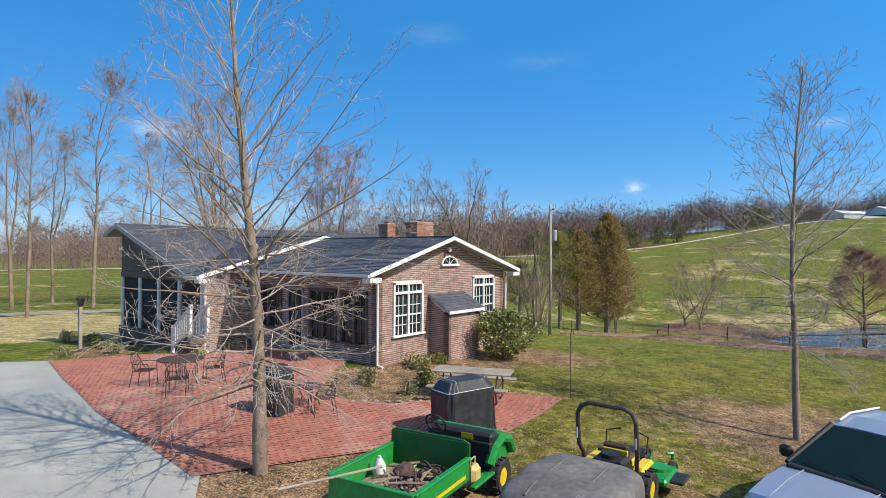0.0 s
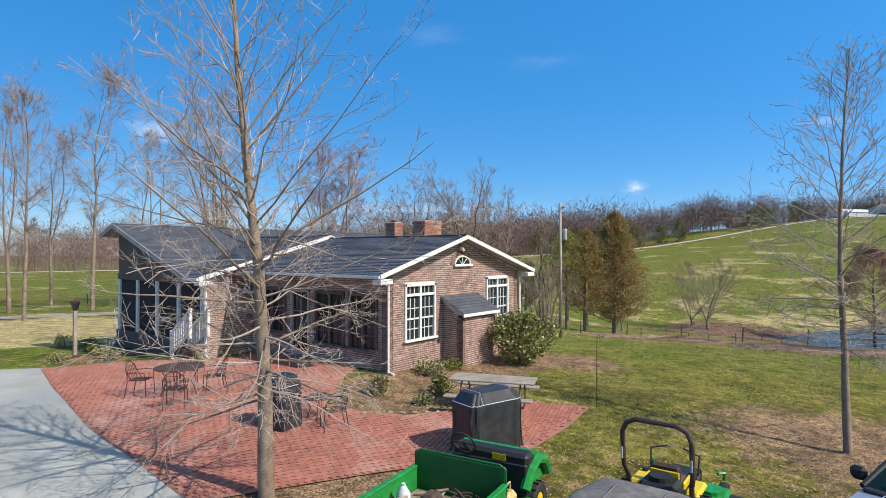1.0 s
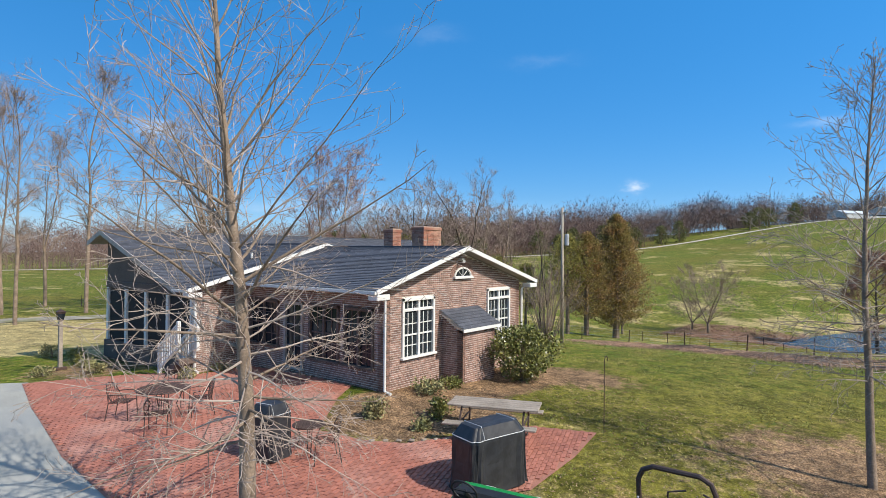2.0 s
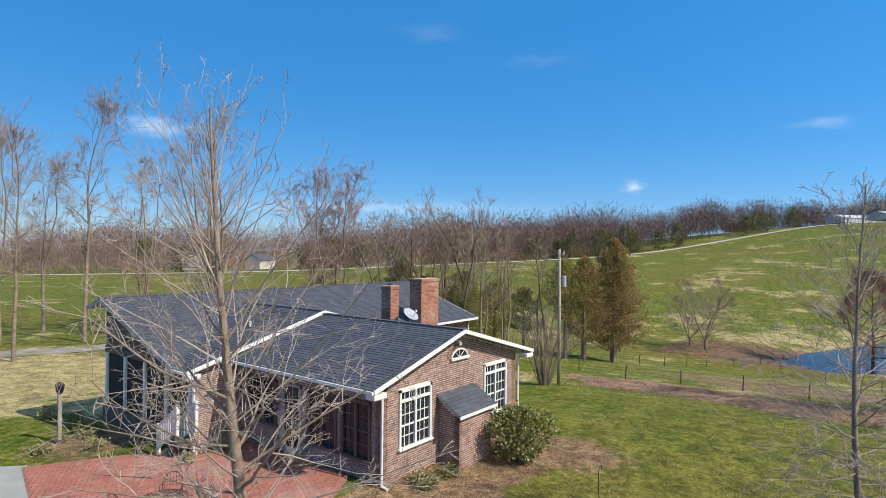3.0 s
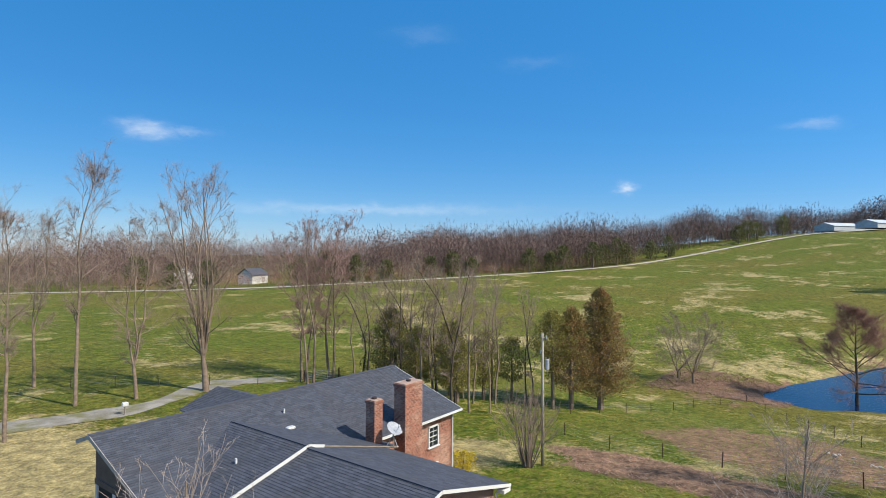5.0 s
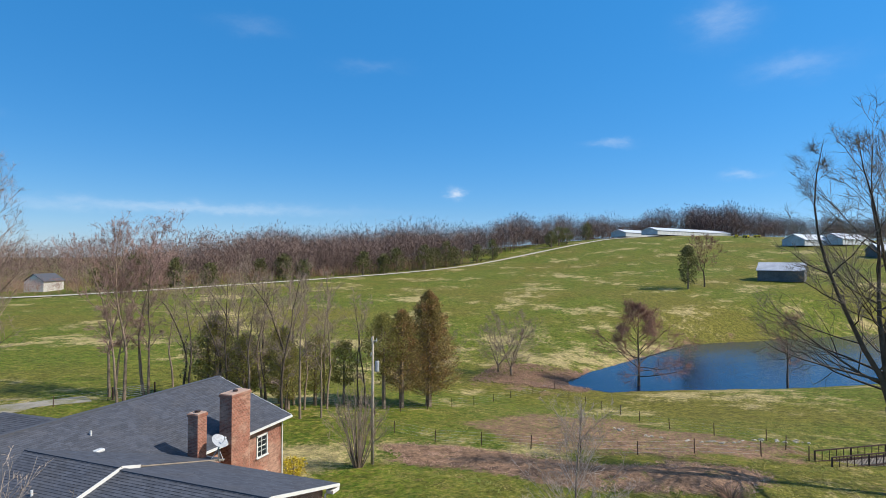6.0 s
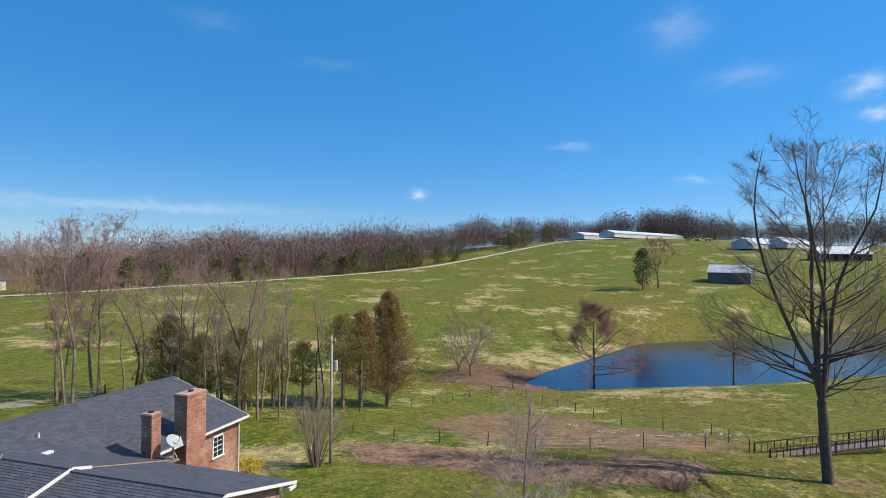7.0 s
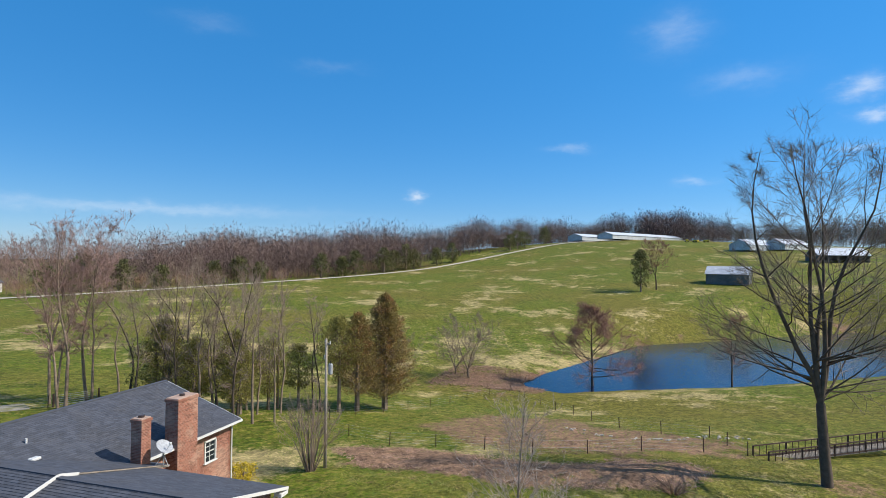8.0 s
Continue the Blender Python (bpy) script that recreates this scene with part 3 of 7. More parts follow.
def make_water():
    m = bpy.data.materials.new("pond_water")
    m.use_nodes = True
    n, l = m.node_tree.nodes, m.node_tree.links
    b = n["Principled BSDF"]
    b.inputs["Base Color"].default_value = (0.010, 0.022, 0.055, 1)
    b.inputs["Roughness"].default_value, b.inputs["IOR"].default_value = 0.06, 1.33
    t = n.new("ShaderNodeTexNoise")
    t.inputs["Scale"].default_value, t.inputs["Detail"].default_value = 1.6, 4
    l.new(n.new("ShaderNodeNewGeometry").outputs["Position"], t.inputs["Vector"])
    bp = n.new("ShaderNodeBump")
    bp.inputs["Strength"].default_value, bp.inputs["Distance"].default_value = 0.4, 0.10
    l.new(t.outputs[0], bp.inputs["Height"])
    l.new(bp.outputs[0], b.inputs["Normal"])
    bm = bmesh.new()
    grown = []
    c = np.mean(POND, 0)
    for x, y in POND:
        d = math.hypot(x - c[0], y - c[1])
        grown.append((x + (x - c[0]) / d * 1.5, y + (y - c[1]) / d * 1.5))
    bm.faces.new([bm.verts.new((x, y, WATER)) for x, y in grown])
    bmesh.ops.triangulate(bm, faces=bm.faces[:])
    for f in bm.faces:
        if f.normal.z < 0:
            f.normal_flip()
    me = bpy.data.meshes.new("water")
    bm.to_mesh(me)
    bm.free()
    me.materials.append(m)
    tagged(new("water", me), "still dark blue farm pond below the pasture", "pond", kind="structure")


make_water()

# ---- house ----
house = thing("house", "single-storey brick farmhouse with dark shingle gable roofs and white trim", "house")


def brick_run(u0, u1, z0, z1, top, holes, length=0.203, height=0.0677, joint=0.018):
    """The bricks of a wall in running bond: (u, z, width, height)."""
    out, k, z = [], 0, z0
    while z < z1:
        u = u0 - (length / 2 if k % 2 else 0)
        while u < u1:
            a, b = max(u, u0), min(u + length - joint, u1)
            zm = z + height / 2
            if b - a > 0.03 and z + height < min(top(a), top(b)):
                for h0, h1, g0, g1 in holes:
                    if g0 - 0.02 < zm < g1 + 0.02:
                        if h0 <= a and b <= h1:
                            a = b
                        elif a < h0 < b:
                            b = h0
                        elif a < h1 < b:
                            a = h1
                if b - a > 0.03:
                    out.append((a, z + joint / 2, b - a, height - joint))
            u += length
        z += height
        k += 1
    return out


BRICK_WALLS = []


def brick_wall(name, at, along, width, z0, top, holes=(), bricks="brick", mortar="mortar", thick=0.24, pieces=0, label=""):
    """A wall that starts at (x, y) and runs along a unit direction; it faces the direction's right side."""
    ax, ay = along
    nx, ny = ay, -ax
    put = lambda u, z, out: (at[0] + ax * u + nx * out, at[1] + ay * u + ny * out, z)
    cuts = sorted({0, width, *(h for hole in holes for h in hole[:2] if 0 < h < width), *([width * k / 8 for k in range(1, 8)] if top(0) != top(width / 2) else [])})
    b = Build()
    for u0, u1 in zip(cuts, cuts[1:]):
        um = (u0 + u1) / 2
        gaps = sorted((h[2], h[3]) for h in holes if h[0] <= um <= h[1])
        lo = z0
        for g0, g1 in gaps + [(None, None)]:
            t0, t1 = (g0, g0) if g0 is not None else (top(u0), top(u1))
            if max(t0, t1) > lo + 0.01:
                vs = [put(u0, lo, 0), put(u1, lo, 0), put(u1, t1, 0), put(u0, t0, 0)]
                vs += [put(u0, lo, -thick), put(u1, lo, -thick), put(u1, t1, -thick), put(u0, t0, -thick)]
                b.add(vs, [(0, 1, 2, 3), (7, 6, 5, 4), (0, 4, 5, 1), (1, 5, 6, 2), (2, 6, 7, 3), (3, 7, 4, 0)])
            lo = g1 if g1 is not None else lo
    wall = part(name, b, mortar, house, label, fix=False)
    BRICK_WALLS.append((wall, put, brick_run(0, width, z0, 12, top, holes), bricks, pieces))
    return wall


def lay_bricks(wall, put, run, bricks, pieces, proud=0.012):
    shapes, loose = {}, Build()
    step = max(1, len(run) // pieces) if pieces else 0
    for i, (u, z, w, h) in enumerate(run):
        if pieces and i < pieces * step and i % step == 0:
            key = round(w, 2)
            if key not in shapes:
                s = Build()
                c = [Vector(put(a, d, e)) - Vector(put(0, 0, 0)) for a in (0, w) for d in (0, h) for e in (0.0, proud)]
                s.add(c, [(1, 5, 7, 3), (0, 1, 3, 2), (4, 6, 7, 5), (0, 4, 5, 1), (2, 3, 7, 6)])
                shapes[key] = s.mesh("brick", M[bricks + "_piece"])
            ob = new("brick", shapes[key])
            ob.location = put(u, z, 0)
            ob.parent = wall
        else:
            e = proud * (0.8 + 0.4 * random.random())
            c = [put(u + a, z + d, k) for a in (0, w) for d in (0, h) for k in (0.0, e)]
            loose.add(c, [(1, 5, 7, 3), (0, 1, 3, 2), (4, 6, 7, 5), (0, 4, 5, 1), (2, 3, 7, 6)])
    if loose.f:
        part("brickwork", loose, bricks, wall, kind="stuff", fix=False)


def roof_side(e0, e1, r1, r0, name="roof", course=0.145, thick=0.10):
    """One slope: eave from e0 to e1, upper edge from r0 to r1; a deck with courses of shingles lying on it."""
    e0, e1, r1, r0 = (Vector(p) for p in (e0, e1, r1, r0))
    nrm = (e1 - e0).cross(r0 - e0).normalized()
    nrm = nrm if nrm.z > 0 else -nrm
    d = Build()
    low = [p - nrm * thick for p in (e0, e1, r1, r0)]
    d.add([e0, e1, r1, r0, *low], [(0, 1, 2, 3), (7, 6, 5, 4), (0, 4, 5, 1), (1, 5, 6, 2), (2, 6, 7, 3), (3, 7, 4, 0)])
    deck = part(name, d, "soffit", house)
    s = Build()
    n = max(2, int((r0 - e0).length / course))
    for k in range(n):
        t0, t1 = k / n, min(1, (k + 1.15) / n)
        a0, a1 = e0.lerp(r0, t0), e1.lerp(r1, t0)
        b0, b1 = e0.lerp(r0, t1), e1.lerp(r1, t1)
        u, span = 0.0, (a1 - a0).length
        while u < 1:
            w = min(1.0, u + random.uniform(0.16, 0.40) / span)
            lift = nrm * random.uniform(0.016, 0.024)
            p = [a0.lerp(a1, u) + lift, a0.lerp(a1, w) + lift, b0.lerp(b1, w) + nrm * 0.004, b0.lerp(b1, u) + nrm * 0.004]
            q = [a0.lerp(a1, u) + nrm * 0.002, a0.lerp(a1, w) + nrm * 0.002]
            s.add([*p, *q], [(0, 1, 2, 3), (4, 5, 1, 0)])
            u = w
    part("shingles", s, "shingle", deck, kind="stuff", fix=False)
    return deck


def bar(name, p0, p1, w, h, material, parent, label="", up=(0, 0, 1)):
    """A straight board between two points."""
    p0, p1 = Vector(p0), Vector(p1)
    d = (p1 - p0).normalized()
    side = d.cross(Vector(up)).normalized()
    top = side.cross(d)
    b = Build()
    vs = [p + side * a * w / 2 + top * c * h / 2 for p in (p0, p1) for a in (-1, 1) for c in (-1, 1)]
    b.add(vs, [(0, 1, 3, 2), (4, 6, 7, 5), (0, 4, 5, 1), (2, 3, 7, 6), (0, 2, 6, 4), (1, 5, 7, 3)])
    return part(name, b, material, parent, label)


def window_unit(at, along, u0, u1, z0, z1, halves=2, transom=0.32, label="white double-hung window with a transom", grid=(3, 2), mid=True, paint="trim"):
    """A window set into a wall that faces the right of its direction."""
    ax, ay = along
    nx, ny = ay, -ax
    turn = Matrix(((ax, nx, 0), (ay, ny, 0), (0, 0, 1)))
    P = lambda u, z, out: Vector((at[0] + ax * u + nx * out, at[1] + ay * u + ny * out, z))
    w = thing("window", "", "", Matrix.Translation(P((u0 + u1) / 2, z0, 0)) @ turn.to_4x4())
    w.parent = house
    tagged(w, label)
    W, H = u1 - u0, z1 - z0
    fr = Build()
    for c, s in (((0, 0.02, H - 0.05), (W, 0.10, 0.10)), ((-W / 2 + 0.045, 0.02, H / 2), (0.09, 0.10, H)), ((W / 2 - 0.045, 0.02, H / 2), (0.09, 0.10, H))):
        fr.rbox(c, s, 0.01)
    if halves == 2:
        fr.rbox((0, 0.015, H / 2), (0.09, 0.09, H - 0.02), 0.01)
    if transom:
        fr.rbox((0, 0.012, H - transom - 0.05), (W - 0.1, 0.085, 0.09), 0.01)
    part("window_frame", fr, paint, w)
    part("window_sill", Build().rbox((0, 0.05, 0.03), (W + 0.1, 0.16, 0.07), 0.012), paint, w)
    hw = (W - 0.18 - (0.09 if halves == 2 else 0)) / halves
    lower_h = H - 0.1 - (transom + 0.09 if transom else 0.02)
    for k in range(halves):
        cx = 0 if halves == 1 else (-1 if k == 0 else 1) * (hw / 2 + 0.045)
        fields = [(0.07, lower_h / 2 + 0.05), (0.05 + lower_h / 2, 0.05 + lower_h)] if mid else [(0.07, 0.05 + lower_h)]
        if transom:
            fields.append((H - transom, H - 0.10))
        for j, (a, c) in enumerate(fields):
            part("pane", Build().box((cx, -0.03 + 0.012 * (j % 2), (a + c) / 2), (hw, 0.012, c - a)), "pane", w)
            bars = []
            nx_, nz_ = grid if j < 2 else (grid[0], 1)
            for i in range(1, nx_):
                bars.append(((cx - hw / 2 + hw * i / nx_, -0.012 + 0.012 * (j % 2), (a + c) / 2), (0.026, 0.02, c - a)))
            for i in range(1, nz_):
                bars.append(((cx, -0.0125 + 0.012 * (j % 2), a + (c - a) * i / nz_), (hw, 0.0215, 0.026)))
            if mid and j == 0:
                bars.append(((cx, 0.0, c), (hw, 0.04, 0.05)))
            for q, s in bars:
                part("glazing_bar", Build().box(q, s), paint, w)
    # flat dark panel stands in for the unlit room's shade
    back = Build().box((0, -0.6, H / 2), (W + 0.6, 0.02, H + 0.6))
    part("room_shade", back, "dark", w, "near-black panel standing in for the dim room behind the glass")
    return w


# front wing: gable wall on y = 0, ridge along y
AX, AZ, AE = 3.5, 4.22, 2.96
slope_a = (AZ - AE) / (AX + 0.79)
top_a = lambda u: min(AE + slope_a * (u + 0.79), AE + (AZ - AE) / (8.2 - AX) * (8.2 - u)) - 0.13
W1, W2 = (0.72, 2.26, 0.80, 2.64), (5.3, 6.86, 0.80, 2.72)
LUN = (3.30, 4.30, 3.16, 3.50)
wall_a = brick_wall("front_wall", (0, 0), (1, 0), 7.6, -0.5, top_a, [W1, W2, (3.36, 4.24, 3.16, 3.40)], pieces=300, label="pink-brown brick gable wall with pale mortar")
for w in (W1, W2):
    window_unit((0, 0), (1, 0), *w)
# side wall toward the patio, with a row of sunroom windows and a glazed door
SIDE = [(0.35, 2.05, 0.75, 2.35), (2.35, 3.35, 0.12, 2.35), (3.65, 5.1, 0.55, 2.35), (5.3, 6.6, 0.55, 2.35)]
brick_wall("side_wall", (0, 7.0), (0, -1), 7.0, -0.5, lambda u: AE - 0.06, SIDE, label="shaded brick side wall beside the patio")
for k, h in enumerate(SIDE):
    window_unit((0, 7.0), (0, -1), *h, transom=0, halves=1 if k == 1 else 2, grid=(2, 2) if k != 1 else (2, 3), mid=k != 1, paint="soffit" if k == 1 else "porch_wood", label="glazed grey patio door" if k == 1 else "tall dark-framed sunroom window behind the tree")
brick_wall("east_wall", (7.6, 0), (0, 1), 7.4, -1.0, lambda u: AE - 0.06, label="brick side wall toward the lawn")
roof_side((-0.79, -0.46, AE), (-0.79, 6.9, AE), (AX, 6.9, AZ), (AX, -0.46, AZ))
roof_side((8.2, -0.46, AE), (8.2, 7.2, AE), (AX, 7.2, AZ), (AX, -0.46, AZ))
for x0, s in ((-0.79, 1), (8.2, -1)):
    bar("rake_board", (x0, -0.475, AE - 0.05), (AX, -0.475, AZ - 0.05), 0.03, 0.13, "trim", house)
    part("eave_return", Build().rbox((x0 + s * 0.26, -0.30, AE - 0.20), (0.52, 0.36, 0.16), 0.015), "trim", house)
    bar("gutter", (x0 - s * 0.03, -0.46, AE - 0.06), (x0 - s * 0.03, 6.8, AE - 0.06), 0.09, 0.085, "trim", house)
bar("ridge_cap", (AX, -0.47, AZ + 0.01), (AX, 7.0, AZ + 0.01), 0.24, 0.05, "shingle", house)
for x, y in ((-0.07, -0.09), (7.67, -0.09)):
    part("downspout", Build().tube([(x - 0.6 if x < 0 else x + 0.4, -0.2, AE - 0.1), (x, y, AE - 0.35), (x, y, gz(x, y) + 0.08), (x, y - 0.25, gz(x, y) + 0.02)], 0.045, 6), "trim", house)
# half-round window in the gable with its brick arch
lun = Build()
arc = [(3.8 + 0.46 * math.cos(math.pi * k / 14), 3.20 + 0.30 * math.sin(math.pi * k / 14)) for k in range(15)]
part("gable_window", Build().prism(arc, -0.02, 0.10), "pane", house, "half-round gable window")
fr = Build()
for (a, b), (c, d) in zip(arc, arc[1:]):
    fr.tube([(a, -0.035, b), (c, -0.035, d)], 0.035, 5)
fr.rbox((3.8, -0.05, 3.18), (1.06, 0.12, 0.09), 0.01)
for k in (4, 7, 10):
    fr.tube([(3.8, -0.03, 3.2), (arc[k][0], -0.03, arc[k][1])], 0.014, 4)
part("gable_window_frame", fr, "trim", house)
arch = Build()
for k in range(17):
    a0, a1 = math.pi * (k + 0.08) / 17, math.pi * (k + 0.92) / 17
    ring = [(3.8 + r * math.cos(a) * 1.0, 3.20 + r * 0.70 * math.sin(a)) for r, a in ((0.52, a0), (0.70, a0), (0.70, a1), (0.52, a1))]
    arch.prism(ring, -0.022, 0.02)
part("brick_arch", arch, "brick", house)
part("floodlight", Build().rbox((3.62, -0.12, 3.78), (0.16, 0.12, 0.1), 0.02).tube([(3.55, -0.18, 3.76), (3.52, -0.28, 3.72)], [0.04, 0.06], 8), "trim", house, "small white floodlight under the gable")
# cellar entrance lean-to
cel = [(2.7, -0.86), (4.55, -0.86)]
brick_wall("cellar_front", (2.7, -0.84), (1, 0), 1.85, -0.5, lambda u: 1.55, label="brick front of the cellar entrance")
brick_wall("cellar_side", (2.7, 0.0), (0, -1), 0.84, -0.5, lambda u: 2.05 - 0.55 * u / 0.84, label="shaded brick side of the cellar entrance", thick=0.15)
brick_wall("cellar_side", (4.55, -0.84), (0, 1), 0.84, -0.5, lambda u: 1.5 + 0.55 * u / 0.84, thick=0.15)
roof_side((2.55, -0.98, 1.60), (4.72, -0.98, 1.60), (4.72, -0.02, 2.16), (2.55, -0.02, 2.16), thick=0.07)
bar("fascia", (2.54, -0.99, 1.55), (4.73, -0.99, 1.55), 0.03, 0.10, "trim", house)

# middle wing: gable on y = 7.05, ridge along y
CX, CZ, CE, CL = 3.46, 4.33, 2.74, -2.34
CR = 2 * CX - CL
top_c = lambda u: min(CE + (CZ - CE) / (CX - CL) * (u - 1.85 - CL), CE + (CZ - CE) / (CX - CL) * (CR - u + 1.85)) - 0.13
brick_wall("middle_wall", (-1.85, 7.05), (1, 0), 10.4, -0.5, top_c, [(0.0, 0.0, 0, 0)], label="sunlit brick wall of the middle wing")
roof_side((CL, 6.68, CE), (CL, 7.70, CE), (CX, 12.35, CZ), (CX, 6.68, CZ))
roof_side((CR, 6.68, CE), (CR, 11.0, CE), (CX, 12.2, CZ), (CX, 6.68, CZ))
bar("rake_board", (CL, 6.66, CE - 0.05), (CX, 6.66, CZ - 0.05), 0.03, 0.14, "trim", house)
bar("rake_board", (CX + 0.9, 6.66, CZ - 0.06 - 0.9 * (CZ - CE) / (CX - CL)), (CX, 6.66, CZ - 0.06), 0.03, 0.20, "trim", house)
bar("flashing", (CR, 6.66, CE - 0.02), (CX + 0.9, 6.66, CZ - 0.02 - 0.9 * (CZ - CE) / (CX - CL)), 0.03, 0.05, "weathered", house, "thin weathered flashing")
part("eave_return", Build().rbox((CL + 0.25, 6.83, CE - 0.20), (0.5, 0.36, 0.16), 0.015), "trim", house)
bar("gutter", (CL - 0.03, 6.68, CE - 0.06), (CL - 0.03, 7.66, CE - 0.06), 0.09, 0.085, "trim", house)
bar("ridge_cap", (CX, 6.66, CZ + 0.01), (CX, 12.2, CZ + 0.01), 0.22, 0.05, "shingle", house)
part("downspout", Build().tube([(CL + 0.05, 6.75, CE - 0.1), (-1.93, 6.95, CE - 0.4), (-1.93, 6.95, 0.0), (-1.95, 6.7, -0.05)], 0.05, 6), "trim", house)
# rear wing: ridge along x
BY, BZ, BE, BF, BR = 13.72, 4.80, 2.85, 8.02, 16.65
roof_side((-2.30, 7.55, BE - 0.161), (9.2, 7.55, BE - 0.161), (9.2, BY, BZ), (-2.30, BY, BZ))
roof_side((9.2, BF, BE), (BR, BF, BE), (BR, BY, BZ), (9.2, BY, BZ))
roof_side((5.0, 2 * BY - BF, BE), (BR, 2 * BY - BF, BE), (BR, BY, BZ), (5.0, BY, BZ))
roof_side((-2.30, 15.0, BZ - 0.438), (5.0, 15.0, BZ - 0.438), (5.0, BY, BZ), (-2.30, BY, BZ))
bar("ridge_cap", (-2.32, BY, BZ + 0.012), (BR + 0.02, BY, BZ + 0.012), 0.24, 0.05, "shingle", house)
for y in (BF, 2 * BY - BF):
    bar("rake_board", (BR + 0.02, y, BE - 0.07), (BR + 0.02, BY, BZ - 0.07), 0.03, 0.18, "trim", house)
bar("rake_board", (-2.32, 7.55, BE - 0.23), (-2.32, BY, BZ - 0.07), 0.03, 0.18, "soffit", house)
bar("rake_board", (-2.32, 15.0, BZ - 0.508), (-2.32, BY, BZ - 0.07), 0.03, 0.18, "soffit", house)
bar("gutter", (9.2, BF - 0.04, BE - 0.06), (BR, BF - 0.04, BE - 0.06), 0.11, 0.11, "trim", house)
BW = [(5.25, 6.25, 0.95, 2.25), (5.25, 6.25, -1.35, 0.0)]
brick_wall("rear_wing_wall", (8.6, 8.45), (1, 0), 7.6, -3.0, lambda u: BE - 0.03, BW, "brick_red", "mortar_red", label="orange-red brick wall of the rear wing")
for h in BW:
    window_unit((8.6, 8.45), (1, 0), *h, halves=1, transom=0, grid=(2, 2), label="white sash window of the rear wing")
brick_wall("rear_wing_end", (16.2, 8.45), (0, 1), 10.5, -3.0, lambda u: min(BE + 0.342 * (u + 0.43), BE + 0.342 * (10.97 - u)) - 0.15, (), "brick_red", "mortar_red")
brick_wall("rear_wall", (16.2, 18.95), (-1, 0), 10.8, -3.0, lambda u: BE - 0.03, (), "brick_red", "mortar_red")
part("downspout", Build().tube([(16.3, 8.2, BE - 0.1), (16.22, 8.38, BE - 0.4), (16.22, 8.38, -2.0)], 0.045, 6), "trim", house)
# rear annex
roof_side((7.2, 18.5, 2.0), (7.2, 24.4, 2.0), (10.0, 24.4, 3.05), (10.0, 18.5, 3.05))
roof_side((12.8, 18.5, 2.0), (12.8, 24.4, 2.0), (10.0, 24.4, 3.05), (10.0, 18.5, 3.05))
brick_wall("annex_wall", (7.6, 24.2), (0, -1), 5.3, -2.6, lambda u: 1.95, (), "brick_red", "mortar_red")
# porch along the west end
part("porch_floor", Build().rbox((-0.75, 10.85, -0.05), (2.3, 7.0, 0.7), 0.02), "porch_wood", house)
PORCH = [(1.4, 2.8, 0.9, 2.3), (3.6, 4.6, 0.3, 2.35), (5.2, 6.6, 0.9, 2.3)]
brick_wall("west_back_wall", (5.4, 14.4), (-1, 0), 4.9, -0.5, lambda u: 4.2)
brick_wall("porch_wall", (0.5, 14.4), (0, -1), 7.3, -0.5, lambda u: 2.7 + max(0, 1.6 - 0.34 * max(0, u - 0.8)), PORCH, label="shaded brick wall under the porch")
for h in PORCH:
    window_unit((0.5, 14.4), (0, -1), *h, transom=0, halves=1, paint="porch_wood", label="porch window in deep shade")
for y in (7.5, 9.2, 10.9, 12.6, 14.3):
    part("porch_post", Build().rbox((-1.72, y, 1.45), (0.16, 0.16, 2.4), 0.015), "trim", house, "white porch post")
# added dark panels between the posts paint in the porch's inner shade
for y in (8.35, 10.05, 11.75, 13.45):
    part("porch_screen", Build().box((-1.70, y, 1.42), (0.03, 1.52, 2.2)), "screen", house, "near-black panel painting the porch's deep shade between the posts")
part("porch_gable", Build().prism([(BF - 0.3, 2.45), (14.4, 2.45), (14.4, 4.40), (13.72, 4.62), (8.3, 2.78)], -1.76, -1.66, 0), "porch_wood", house, "brown boarded gable above the porch")
part("porch_end", Build().box((-0.6, 14.42, 1.9), (2.2, 0.1, 4.8)), "porch_wood", house, "brown boarded porch end")
part("porch_beam", Build().rbox((-1.72, 10.9, 2.60), (0.18, 7.0, 0.26), 0.01), "porch_wood", house)
# white handrails on the porch steps
for rx in (-2.6, -1.95):
    rail = thing("handrail", "white painted stair handrail with balusters", "")
    rail.parent = house
    z = gz(rx, 8.0)
    for y, t in ((6.75, 1.9), (8.0, 1.05)):
        part("newel_post", Build().rbox((rx, y, z + t - 0.52), (0.11, 0.11, 1.04), 0.012), "trim", rail)
    for q, w in ((0.0, 0.08), (0.76, 0.06)):
        bar("rail", (rx, 6.75, z + 1.82 - q), (rx, 8.0, z + 0.98 - q), 0.05, w, "trim", rail)
    for k in range(1, 8):
        y = 6.75 + 1.25 * k / 8
        zt = z + 1.82 - 0.84 * k / 8
        part("baluster", Build().box((rx, y, zt - 0.38), (0.045, 0.045, 0.74)), "trim", rail)
for k in range(3):
    part("step", Build().rbox((-2.28, 6.9 + 0.3 * k, -0.2 + 0.55 - 0.19 * k), (0.6, 0.32, 0.17), 0.015), "porch_wood", house)


